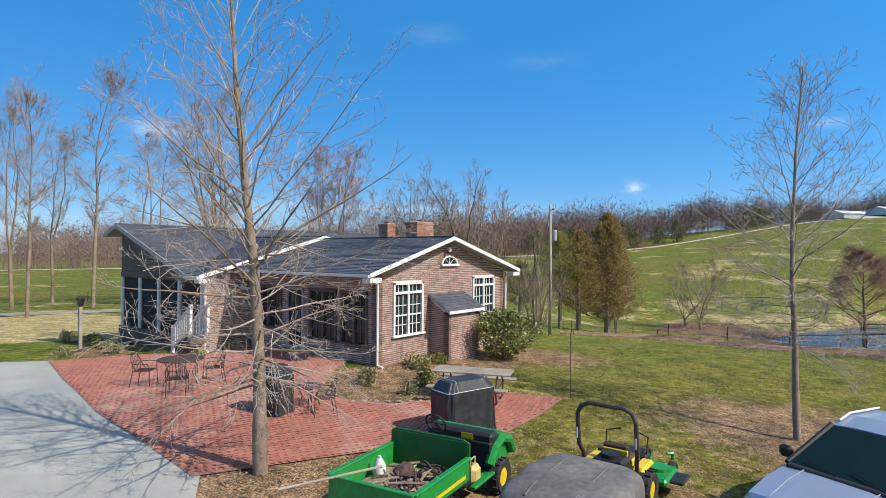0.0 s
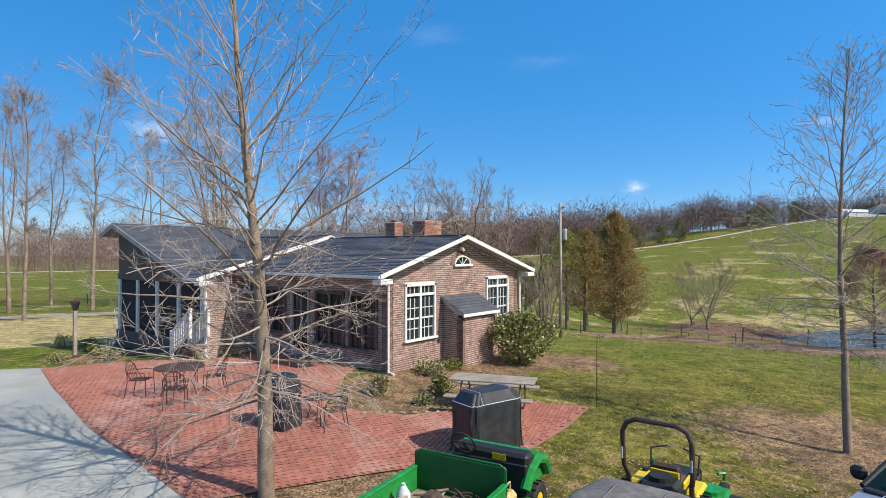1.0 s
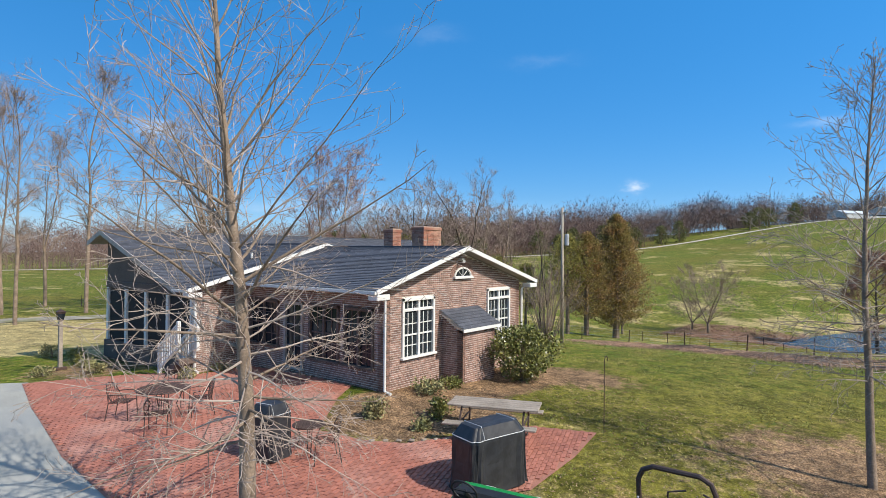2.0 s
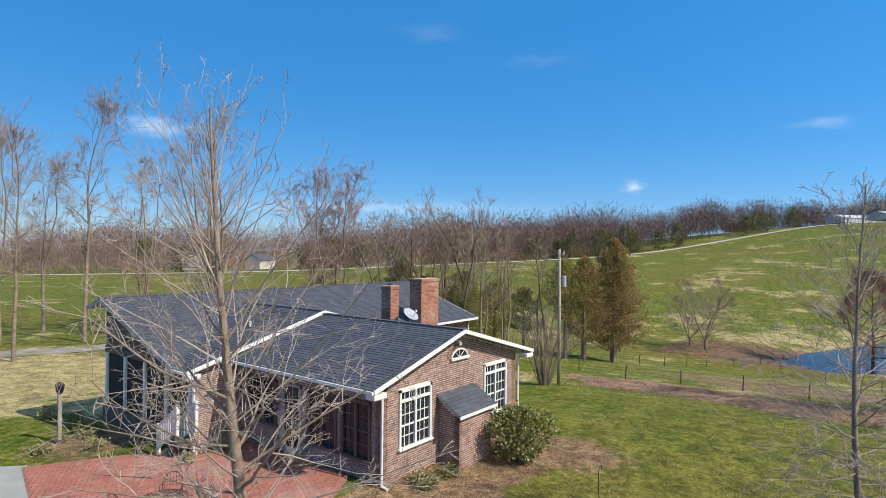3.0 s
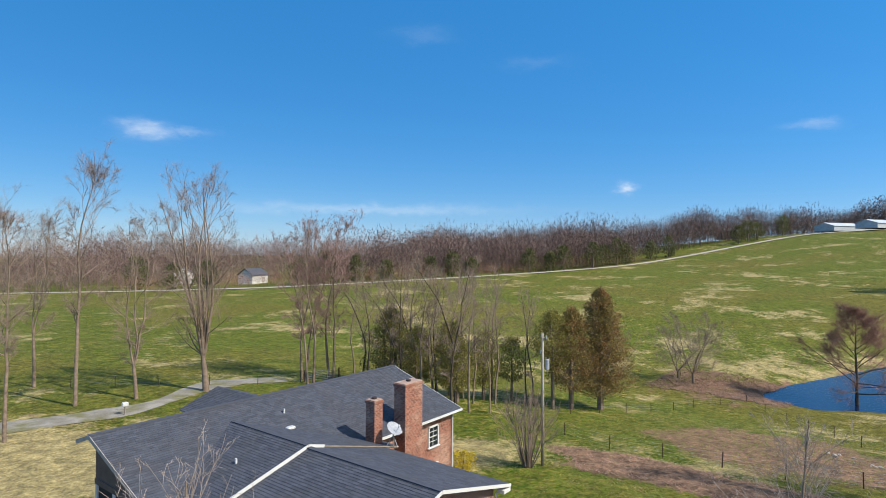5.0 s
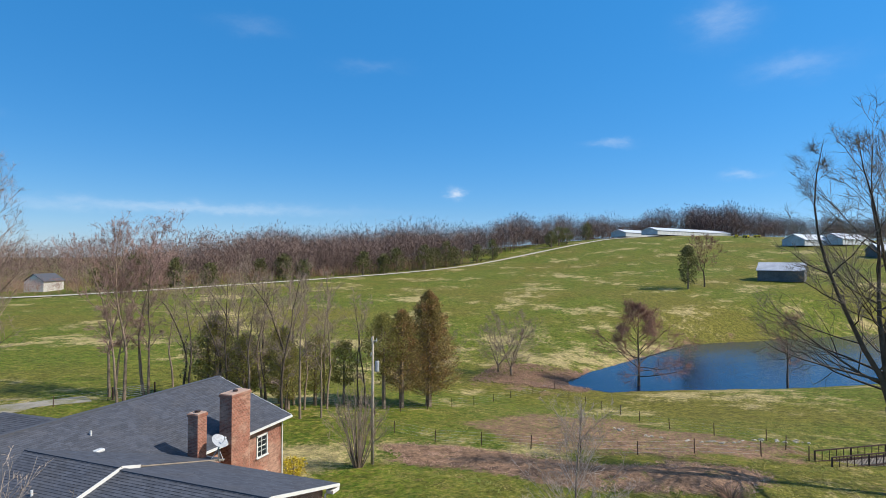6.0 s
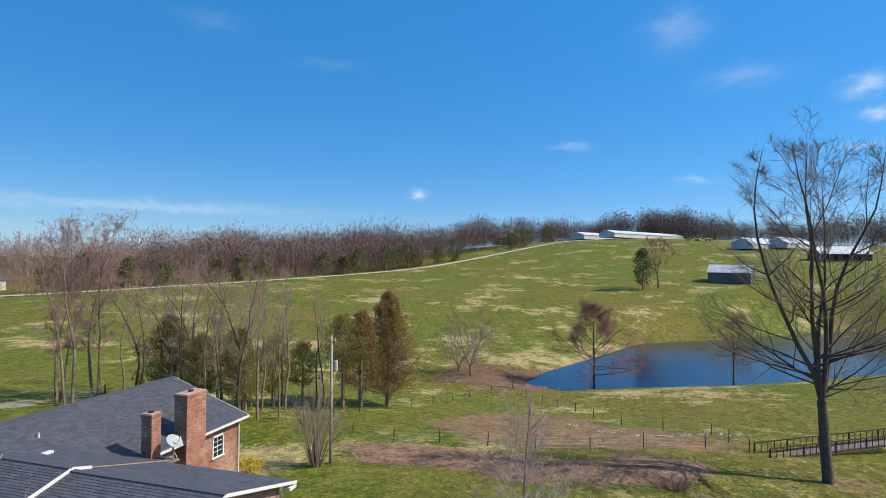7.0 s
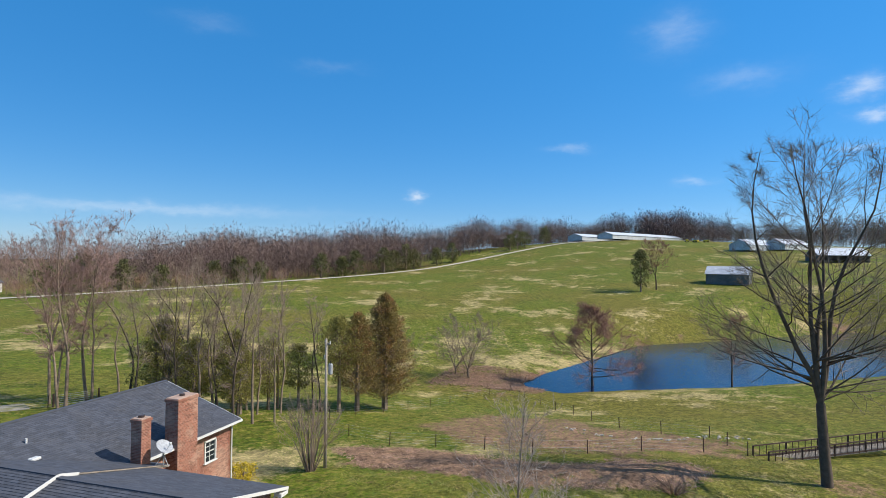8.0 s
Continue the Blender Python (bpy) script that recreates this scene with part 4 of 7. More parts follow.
# ---- chimneys, dish, vents ----
def chimney(x0, x1, y0, y1, z0, z1, name, label):
    b = thing(name, label, "")
    b.parent = house
    part("chimney_core", Build().box(((x0 + x1) / 2, (y0 + y1) / 2, (z0 + z1) / 2), (x1 - x0, y1 - y0, z1 - z0)), "mortar_red", b)
    for at, along, w in (((x0, y0), (1, 0), x1 - x0), ((x1, y0), (0, 1), y1 - y0), ((x1, y1), (-1, 0), x1 - x0), ((x0, y1), (0, -1), y1 - y0)):
        ax, ay = along
        put = lambda u, z, out, at=at, ax=ax, ay=ay: (at[0] + ax * u + ay * out, at[1] + ay * u - ax * out, z)
        lay_bricks(b, put, brick_run(0, w, max(z0, 0.5), z1, lambda u: z1, ()), "brick_red", 0)
    part("corbel", Build().rbox(((x0 + x1) / 2, (y0 + y1) / 2, z1 - 0.05), (x1 - x0 + 0.10, y1 - y0 + 0.10, 0.14), 0.01), "brick_red", b)
    part("cap", Build().rbox(((x0 + x1) / 2, (y0 + y1) / 2, z1 + 0.04), (x1 - x0 + 0.02, y1 - y0 + 0.02, 0.06), 0.02), "mortar_red", b, "pale mortar cap")
    part("flue", Build().tube([((x0 + x1) / 2, (y0 + y1) / 2, z1 + 0.05), ((x0 + x1) / 2, (y0 + y1) / 2, z1 + 0.16)], 0.14, 8), "black_iron", b)
    return b


chimney(11.0, 12.45, 7.75, 8.55, -2.5, 5.32, "chimney", "tall orange-red brick chimney with a metal flue cap")
chimney(8.15, 8.72, 7.3, 7.9, 0.5, 5.08, "chimney", "slim red brick chimney beside the satellite dish")
dish = thing("satellite_dish", "grey satellite dish on a tripod mast on the roof", "satellite dish", pose(8.75, 6.55, 3.0))
db = Build()
n_ring, n_seg = 5, 20
aim = Vector((0.05, -0.66, 0.75)).normalized()
sx = aim.cross(Vector((0, 0, 1))).normalized()
sy = sx.cross(aim)
vs = [Vector((0, 0, 0.75))]
for i in range(1, n_ring + 1):
    r = 0.44 * i / n_ring
    vs += [Vector((0, 0, 0.75)) + aim * (0.35 * r * r) + sx * r * math.cos(2 * math.pi * k / n_seg) + sy * 0.92 * r * math.sin(2 * math.pi * k / n_seg) for k in range(n_seg)]
fs = [(0, 1 + k, 1 + (k + 1) % n_seg) for k in range(n_seg)]
for i in range(n_ring - 1):
    fs += [(1 + i * n_seg + k, 1 + (i + 1) * n_seg + k, 1 + (i + 1) * n_seg + (k + 1) % n_seg, 1 + i * n_seg + (k + 1) % n_seg) for k in range(n_seg)]
part("reflector", db.add(vs, fs), "dish_grey", dish, "pale grey reflector", smooth=True, fix=False)
part("mast", Build().tube([(0, 0, -0.2), (0, 0.05, 0.55), (0, 0.02, 0.74)], 0.03, 6), "metal", dish)
for a in (0.6, 2.7, 4.4):
    part("strut", Build().tube([(0.4 * math.cos(a), 0.4 * math.sin(a), -0.05), (0, 0.03, 0.45)], 0.015, 5), "metal", dish)
part("feed_arm", Build().tube([Vector((0, 0, 0.42)), Vector((0, 0, 0.55)) + aim * 0.5], 0.015, 5).rbox(Vector((0, 0, 0.57)) + aim * 0.52, (0.09, 0.09, 0.12), 0.02), "white_plastic", dish)
for x, y in ((1.3, 8.6), (4.9, 10.4), (6.2, 11.9)):
    z = CE + (CZ - CE) / (CX - CL) * (x - CL) if x < CX else BE + 0.342 * (y - BF)
    part("roof_vent", Build().tube([(x, y, z - 0.05), (x, y, z + 0.22)], 0.05, 8), "white_plastic", house, "white plumbing vent pipe")
part("roof_vent", Build().rbox((5.6, 10.6, BE + 0.342 * (10.6 - BF) + 0.07), (0.45, 0.3, 0.14), 0.04), "white_plastic", house, "pale low roof vent")

# ---- trees ----
def side_way(d, angle, turn):
    a = d.cross(Vector((0, 0, 1)) if abs(d.z) < 0.95 else Vector((1, 0, 0))).normalized()
    b = d.cross(a)
    return (d * math.cos(angle) + (a * math.cos(turn) + b * math.sin(turn)) * math.sin(angle)).normalized()


def along(pts, t):
    i = min(int(t * (len(pts) - 1)), len(pts) - 2)
    f = t * (len(pts) - 1) - i
    return pts[i].lerp(pts[i + 1], f), (pts[i + 1] - pts[i]).normalized(), i


def oak_tree(seed, height, trunk_r, first=0.14, limbs=60, reach=0.36, twigs=6, thin=0.0042, sparse_top=0.5):
    """A young oak with one leader: low limbs hang, middle ones lie flat and the upper ones rise steeply."""
    rnd = random.Random(seed)
    trunk, crown = Build(), Build()

    def stem(p, d, length, r, steps, sway, rise, n, into, taper=0.85):
        pts, radii = [p.copy()], [r]
        for i in range(steps):
            d = (d + Vector((rnd.gauss(0, sway), rnd.gauss(0, sway), rnd.gauss(0, sway * 0.6) + rise / steps))).normalized()
            p = p + d * (length / steps)
            pts.append(p.copy())
            radii.append(max(thin * 0.8, r * (1 - taper * (i + 1) / steps)))
        into.tube(pts, radii, n, cap=False)
        return pts, radii

    def shoots(pts, radii, length, level, count, rise):
        for k in range(count):
            t = 0.12 + 0.86 * (k + rnd.random()) / count
            p, d, i = along(pts, t)
            nd = side_way(d, rnd.uniform(0.45, 1.0), rnd.uniform(0, 6.28))
            ln = length * (1.1 - 0.6 * t) * rnd.uniform(0.6, 1.3)
            q, rr = stem(p, nd, ln, max(thin, radii[i] * 0.55), 4 if level == 2 else 3, 0.16, rise, 4 if level == 2 else 3, crown)
            if level < 4:
                shoots(q, rr, ln * 0.58, level + 1, max(2, count - 2), rise)

    pts, radii = stem(Vector((0, 0, -0.15)), Vector((0, 0, 1)), height + 0.15, trunk_r, 12, 0.03, 0.3, 10, trunk, 0.9)
    for j in range(limbs):
        t = first + (0.96 - first) * ((j + rnd.random()) / limbs) ** 1.25
        p, d, i = along(pts, t)
        angle = np.interp(t, (0.1, 0.3, 0.5, 0.75, 1.0), (1.75, 1.55, 1.05, 0.62, 0.4)) + rnd.uniform(-0.2, 0.2)
        ln = height * reach * np.interp(t, (0.1, 0.3, 0.5, 0.8, 1.0), (0.5, 0.86, 0.98, 0.62, 0.25)) * rnd.uniform(0.6, 1.15)
        rise = float(np.interp(t, (0.1, 0.35, 0.6, 1.0), (-0.35, 0.05, 0.35, 0.3)))
        r = max(0.010, radii[i] * (0.36 if j % 3 == 0 else 0.24) * float(np.interp(t, (0.15, 0.45), (0.5, 1.0))))
        q, rr = stem(p, side_way(d, angle, 2.4 * j + rnd.uniform(-0.4, 0.4)), ln, r, 7, 0.09, rise, 5, trunk if r > 0.02 else crown)
        n = twigs if t < 0.5 else max(3, round(twigs * (1 - sparse_top * (t - 0.5) / 0.5)))
        shoots(q, rr, ln * 0.42, 2, n, rise * 0.6)
    return trunk, crown


def crown_tree(seed, height, trunk_r, clear, profile, leaders=1, splay=0.25, limbs=26, low=0.0, angle=(1.0, 0.45), sway=0.09, rise=0.35, shoots=6, twigs=4, thin=0.012, twig_len=0.8, limb_r=0.045, stems=1):
    """A leafless tree: one or more leaders from a clear trunk, limbs whose reach follows the crown's outline, branches and fine twigs.
    profile: (share of the height, radius) pairs of the outline; angle: of the limbs off their leader, lowest and highest."""
    rnd = random.Random(seed)
    trunk, crown = Build(), Build()
    outline = np.array(profile)

    def stem(p, d, length, r0, r1, steps, sway, rise, low_up=0.0):
        pts, radii = [p.copy()], [r0]
        for i in range(steps):
            d = (d + Vector((rnd.gauss(0, sway), rnd.gauss(0, sway), rnd.gauss(0, sway * 0.6) + rise / steps))).normalized()
            p = p + d * (length / steps)
            pts.append(p.copy())
            radii.append(r0 + (r1 - r0) * (i + 1) / steps)
        big = r0 > limb_r
        (trunk if big else crown).tube(pts, radii, 8 if r0 > 0.15 else 5 if big else 3, cap=False)
        return pts, radii

    def fan(p, d, n):
        for _ in range(n):
            w = (d + Vector((rnd.gauss(0, 0.5), rnd.gauss(0, 0.5), rnd.gauss(0.15, 0.4)))).normalized()
            ln, a = twig_len * rnd.uniform(0.45, 1.25), thin * 0.6
            m = p + w * ln * 0.5
            tip = m + (w + Vector((rnd.gauss(0, 0.22), rnd.gauss(0, 0.22), rnd.gauss(0.08, 0.2)))).normalized() * ln * 0.5
            s = w.cross(Vector((0.3, 0.5, 0.8))).normalized()
            s2 = w.cross(s)
            ring = [p + s * a, p - s * a * 0.5 + s2 * a * 0.87, p - s * a * 0.5 - s2 * a * 0.87, m + s * a * 0.7, m - s * a * 0.35 + s2 * a * 0.6, m - s * a * 0.35 - s2 * a * 0.6, tip]
            crown.add(ring, [(0, 1, 4, 3), (1, 2, 5, 4), (2, 0, 3, 5), (3, 4, 6), (4, 5, 6), (5, 3, 6)])

    def branch(pts, radii, length, level, count):
        for k in range(count):
            t = 0.22 + 0.76 * (k + rnd.random()) / count
            p, d, i = along(pts, t)
            ln = length * (1.15 - 0.6 * t) * rnd.uniform(0.6, 1.3)
            q, rr = stem(p, side_way(d, rnd.uniform(0.4, 0.95), rnd.uniform(0, 6.28)), ln, max(thin * 1.1, radii[i] * 0.5), thin, 3, 0.15, rise * 0.5)
            if level < 3:
                branch(q, rr, ln * 0.55, level + 1, max(2, count - 2))
            else:
                fan(q[-1], q[-1] - q[-2], twigs)
                fan(q[1], q[-1] - q[-2], twigs // 2)
        fan(pts[-1], (pts[-1] - pts[-2]).normalized(), twigs)

    roots = [Vector((0, 0, 0))] if stems == 1 else [Vector((math.cos(2.1 * k), math.sin(2.1 * k), 0)) * 0.35 for k in range(stems)]
    for k, root in enumerate(roots):
        r = trunk_r * (1 if k == 0 else 0.8)
        tall = height * (1 if k == 0 else rnd.uniform(0.82, 0.96))
        foot, radii = stem(root + Vector((0, 0, -0.3)), Vector((root.x * 0.3, root.y * 0.3, 1)).normalized(), clear * tall + 0.3, r * 1.2, r * 0.9, 5, 0.03, 0.2)
        for j in range(leaders):
            turn = 6.283 * j / leaders + rnd.uniform(-0.4, 0.4)
            d = side_way(Vector((0, 0.02, 1)).normalized(), splay * rnd.uniform(0.7, 1.2) if leaders > 1 else 0.03, turn)
            ln = (tall - foot[-1].z) * (rnd.uniform(0.86, 1.04) if j else 1.0)
            pts, rr = stem(foot[-1], d, ln, r * (0.88 if leaders == 1 else 0.62), thin * 1.6, 9, sway * 0.7, 0.35 if leaders > 1 else 0.15)
            for m in range(limbs):
                t = low + (0.97 - low) * (m + rnd.random()) / limbs
                p, dd, i = along(pts, t)
                a = angle[0] + (angle[1] - angle[0]) * t + rnd.uniform(-0.18, 0.18)
                out = max(0.6, float(np.interp(p.z / tall, outline[:, 0], outline[:, 1])) - (0 if leaders == 1 else 0.6 * math.hypot(p.x, p.y)))
                reach = min(out / max(0.5, math.sin(a)), (tall - p.z) * 1.1 + 1.0) * rnd.uniform(0.55, 1.1)
                q, qr = stem(p, side_way(dd, a, 2.4 * m + rnd.uniform(-0.5, 0.5)), reach, max(thin * 1.5, rr[i] * rnd.uniform(0.32, 0.55)), thin, 5, sway, rise)
                branch(q, qr, reach * 0.45, 2, shoots)
            fan(pts[-1], (pts[-1] - pts[-2]).normalized(), twigs * 2)
    return trunk, crown


def tree_meshes(grow, name, bark, twig, **kw):
    a, b = grow(**kw)
    return a.mesh(name + "_trunk", M[bark], True), b.mesh(name + "_crown", M[twig], False)


def tree_thing(name, label, at, meshes, group="", turn=0.0, size=1.0, parts=("trunk", "crown"), category="tree", sink=0.05):
    x, y = at
    t = thing(name, label, category, pose(x, y, gz(x, y) - sink, 0, 0, turn), group)
    for p, me in zip(parts, meshes):
        ob = part(p, me, None, t)
        ob.scale = (size,) * 3
    return t


def needles(seed, height, radius, count, leaf=0.22, shape="cone", gaps=0.25, low=0.12):
    """Foliage of many small blades set along short boughs, with an uneven outline."""
    rnd = random.Random(seed)
    b, stem = Build(), Build()
    stem.tube([(0, 0, -0.2), (0.03, 0.02, height * 0.5), (0, 0, height * 0.93)], [radius * 0.09 + 0.03, radius * 0.06 + 0.02, 0.015], 6, cap=False)
    boughs = int(count / 16)
    for k in range(boughs):
        t = rnd.random() ** 0.8
        z = height * (low + (0.99 - low) * t)
        a = rnd.uniform(0, 6.283)
        if shape == "cone":
            prof = (1 - t) ** 0.62 * (0.6 + 0.4 * min(1, t * 5))
        elif shape == "oval":
            prof = 1.75 * (t + 0.04) ** 0.45 * max(0.01, 1 - t) ** 0.62
        else:
            prof = math.sqrt(max(0.02, 1 - (2 * t - 1) ** 2))
        lump = 0.95 + 0.6 * noise.noise((math.cos(a) * 1.6 + seed, math.sin(a) * 1.6, z * 0.9)) + 0.35 * noise.noise((math.cos(a) * 3.5, math.sin(a) * 3.5 + seed, z * 2.2))
        r = radius * prof * lump
        if rnd.random() < gaps * 0.5:
            r *= 0.55
        tip = Vector((math.cos(a) * r, math.sin(a) * r, z + r * 0.15))
        root = Vector((math.cos(a) * r * 0.15, math.sin(a) * r * 0.15, z - r * 0.25))
        if shape != "ball":
            stem.tube([root, tip], [0.02, 0.006], 3, cap=False)
        for j in range(16):
            f = 0.35 + 0.65 * (1 - rnd.random() ** 1.6)
            p = root.lerp(tip, f) + Vector((rnd.gauss(0, 1), rnd.gauss(0, 1), rnd.gauss(0, 1))) * leaf * 0.75
            d = (tip - root).normalized() + Vector((rnd.gauss(0, 0.7), rnd.gauss(0, 0.7), rnd.gauss(0.15, 0.6)))
            d.normalize()
            s = d.cross(Vector((math.cos(a), math.sin(a), 0.5)) + Vector((rnd.gauss(0, 0.6), rnd.gauss(0, 0.6), rnd.gauss(0, 0.6)))).normalized()
            ln, w = leaf * rnd.uniform(0.6, 1.3), leaf * rnd.uniform(0.22, 0.42)
            b.add([p, p + d * ln * 0.5 + s * w, p + d * ln, p + d * ln * 0.5 - s * w], [(0, 1, 2, 3)])
    return stem, b


def bush_meshes(name, leafmat, seed, height, radius, count, leaf=0.09, shape="ball", low=0.08):
    s, b = needles(seed, height, radius, count, leaf, shape, 0.3, low)
    return s.mesh(name + "_stem", M["bark"]), b.mesh(name + "_leaves", M[leafmat])


# two young shade trees by the patio and the lawn
near_a = tree_meshes(oak_tree, "shade_tree", "bark", "twig_grey", seed=11, height=9.3, trunk_r=0.135, first=0.19, limbs=84, reach=0.38, twigs=6, thin=0.004, sparse_top=0.85)
tree_thing("shade_tree", "leafless young shade tree with ridged brown bark beside the brick patio", (-7.0, -4.0), near_a, "young shade trees", turn=20)
near_b = tree_meshes(oak_tree, "lawn_tree", "bark", "twig_grey", seed=23, height=9.4, trunk_r=0.092, first=0.25, limbs=72, reach=0.31, twigs=6, thin=0.005, sparse_top=0.3)
tree_thing("shade_tree", "slender leafless tree on the lawn in a ring of leaf litter", (3.0, -11.2), near_b, "young shade trees", turn=70)
# the big many-stemmed tree by the fence
big = tree_meshes(crown_tree, "broad_tree", "bark_dark", "twig_dark", seed=5, height=23.0, trunk_r=0.31, clear=0.24, profile=[(0.2, 8.5), (0.4, 8.0), (0.6, 6.0), (0.85, 4.2), (1.0, 1.5)], leaders=5, splay=0.25, limbs=15, low=0.0, angle=(1.35, 0.5), sway=0.12, rise=0.3, shoots=6, twigs=3, thin=0.011, twig_len=0.9, limb_r=0.035)
tree_thing("broad_tree", "big leafless tree with several upright stems by the fence", (30.6, -27.7), big, turn=200)
WIDE = tree_meshes(crown_tree, "bank_tree", "bark_dark", "twig_red", seed=62, height=14.5, trunk_r=0.26, clear=0.16, profile=[(0.12, 10.5), (0.40, 9.5), (0.52, 4.2), (0.8, 2.8), (1.0, 0.8)], limbs=32, angle=(1.35, 0.6), rise=0.15, sway=0.12, shoots=6, twigs=11, thin=0.014, twig_len=1.3)
ROUND = tree_meshes(crown_tree, "bank_tree", "bark_dark", "twig_red", seed=63, height=12, trunk_r=0.17, clear=0.3, profile=[(0.3, 2.6), (0.5, 4.0), (0.8, 3.8), (1.0, 1.6)], leaders=2, splay=0.25, limbs=13, angle=(1.1, 0.5), shoots=5, twigs=7, thin=0.013)
VASE = tree_meshes(crown_tree, "bank_tree", "bark", "twig", seed=64, height=11.5, trunk_r=0.2, clear=0.12, profile=[(0.15, 4.0), (0.45, 5.0), (0.7, 4.2), (1.0, 1.4)], leaders=3, splay=0.42, limbs=12, angle=(0.95, 0.5), rise=0.25, sway=0.13, shoots=5, twigs=5, thin=0.012)
FIELD = [tree_meshes(crown_tree, "yard_tree", "bark", "twig", seed=40 + k, height=18, trunk_r=(0.19, 0.16, 0.14)[k], clear=(0.18, 0.3, 0.34)[k], profile=[[(0.2, 3.2), (0.5, 3.8), (0.8, 3.4), (0.95, 2.2), (1.0, 0.8)], [(0.3, 2.2), (0.6, 3.6), (0.85, 3.2), (1.0, 0.8)], [(0.3, 1.2), (0.6, 2.6), (0.85, 3.0), (1.0, 1.0)]][k], leaders=(3, 2, 1)[k], splay=0.2, limbs=(10, 13, 22)[k], angle=((1.1, 0.45), (0.85, 0.4), (0.9, 0.45))[k], sway=(0.14, 0.11, 0.09)[k], rise=0.4, shoots=5, twigs=4, thin=0.012) for k in range(3)]
RED = [tree_meshes(crown_tree, "red_maple", "bark", "twig_rose", seed=61 + 5 * k, height=19, trunk_r=0.16, clear=0.28, profile=[(0.3, 1.6), (0.55, 2.8), (0.8, 3.3), (0.95, 2.0), (1.0, 0.8)], limbs=18, angle=(0.85, 0.45), rise=0.4, sway=0.11, shoots=5, twigs=7, thin=0.013, twig_len=0.6, stems=2) for k in range(2)]
YARD = tree_meshes(crown_tree, "yard_tree", "bark_pale", "twig", seed=71, height=22.0, trunk_r=0.29, clear=0.15, profile=[(0.15, 4.6), (0.35, 5.0), (0.6, 4.6), (0.85, 4.0), (1.0, 1.5)], leaders=6, splay=0.2, limbs=10, low=0.02, angle=(1.0, 0.42), rise=0.45, sway=0.09, shoots=5, twigs=4, thin=0.012)
THIN = [tree_meshes(crown_tree, "thicket_tree", "bark_dark" if k % 2 else "bark", "twig", seed=80 + k, height=15, trunk_r=0.13, clear=(0.36, 0.28, 0.42, 0.2)[k], profile=[(0.25, 1.2), (0.6, 2.2), (0.85, 1.9), (1.0, 0.6)], limbs=16, angle=(0.95, 0.45), rise=0.4, sway=0.14, shoots=4, twigs=4, thin=0.012, twig_len=0.7) for k in range(4)]
tree_thing("yard_tree", "tall pale-barked leafless tree by the gravel drive", (20.1, 43.3), YARD, "trees behind the house", 10, 1.0)
for i, (x, y, s, k) in enumerate([(13.9, 45.2, 0.95, 0), (9.0, 46.5, 1.2, 2), (-1.5, 47, 0.85, 0), (2.5, 62, 0.95, 1), (-6, 44, 0.85, 2), (3.5, 50, 1.0, 1), (9.7, 59.4, 1.0, 1), (1.4, 38.2, 0.9, 2)]):
    tree_thing("yard_tree", "leafless shade tree on the back lawn", (x, y), FIELD[k], "trees behind the house", 47 * i, s)
for x, y, s, a, k in ((30.4, 38.9, 0.95, 0, 0), (34.3, 39.5, 1.0, 120, 1), (32.2, 42.5, 0.9, 200, 0)):
    tree_thing("red_maple", "tall maple with a reddish budding crown", (x, y), RED[k], "budding maples", a, s)
for i, (x, y, s) in enumerate([(40.5, 42.3, 0.8), (33.6, 21.2, 1.0), (35.1, 20.1, 0.9), (36, 22.5, 1.05), (38.5, 27, 0.95), (36.7, 26, 0.9), (34.5, 28.5, 0.95), (41, 25, 0.95), (44.1, 23.0, 1.0), (39, 31, 0.95), (37, 33.5, 0.85), (44.8, 17.9, 0.85), (46, 19.5, 0.8), (43, 28, 0.9), (35.5, 31, 0.9), (41.5, 21, 0.85), (33.5, 25, 0.85), (34.2, 23.4, 0.7), (37.4, 29.6, 1.0), (33, 32.5, 0.9), (35.8, 36, 0.95), (39.5, 22.6, 0.75), (40.2, 34.5, 0.8), (36.6, 18.6, 0.7)]):
    tree_thing("thicket_tree", "slim leafless tree in the thicket below the house", (x, y), THIN[(i * 3 + i // 4) % 4], "thicket trees", 61 * i, s)
for i, (x, y, meshes, s) in enumerate([(88.7, 11.4, VASE, 1.0), (90.6, 14.4, VASE, 0.8), (93.0, -10.7, WIDE, 1.0), (101.5, -35.2, ROUND, 1.0), (73, 20, VASE, 0.8)]):
    tree_thing("bank_tree", "spreading leafless tree with reddish twigs by the pond" if meshes is WIDE else "small leafless tree by the pond", (x, y), meshes, "trees by the pond", 83 * i, s)
tree_thing("hill_tree", "leafless round-headed tree on the far pasture", (222, -31), ROUND, "hill trees", 15, 1.5)


def evergreen(name, label, at, seed, height, radius, count, material, leaf=0.3, group="", shape="cone", low=0.12):
    s, b = needles(seed, height, radius, count, leaf, shape, 0.25, low)
    return tree_thing(name, label, at, (s.mesh(name + "_stem", M["bark"]), b.mesh(name + "_needles", M[material])), group, parts=("trunk", "crown"))


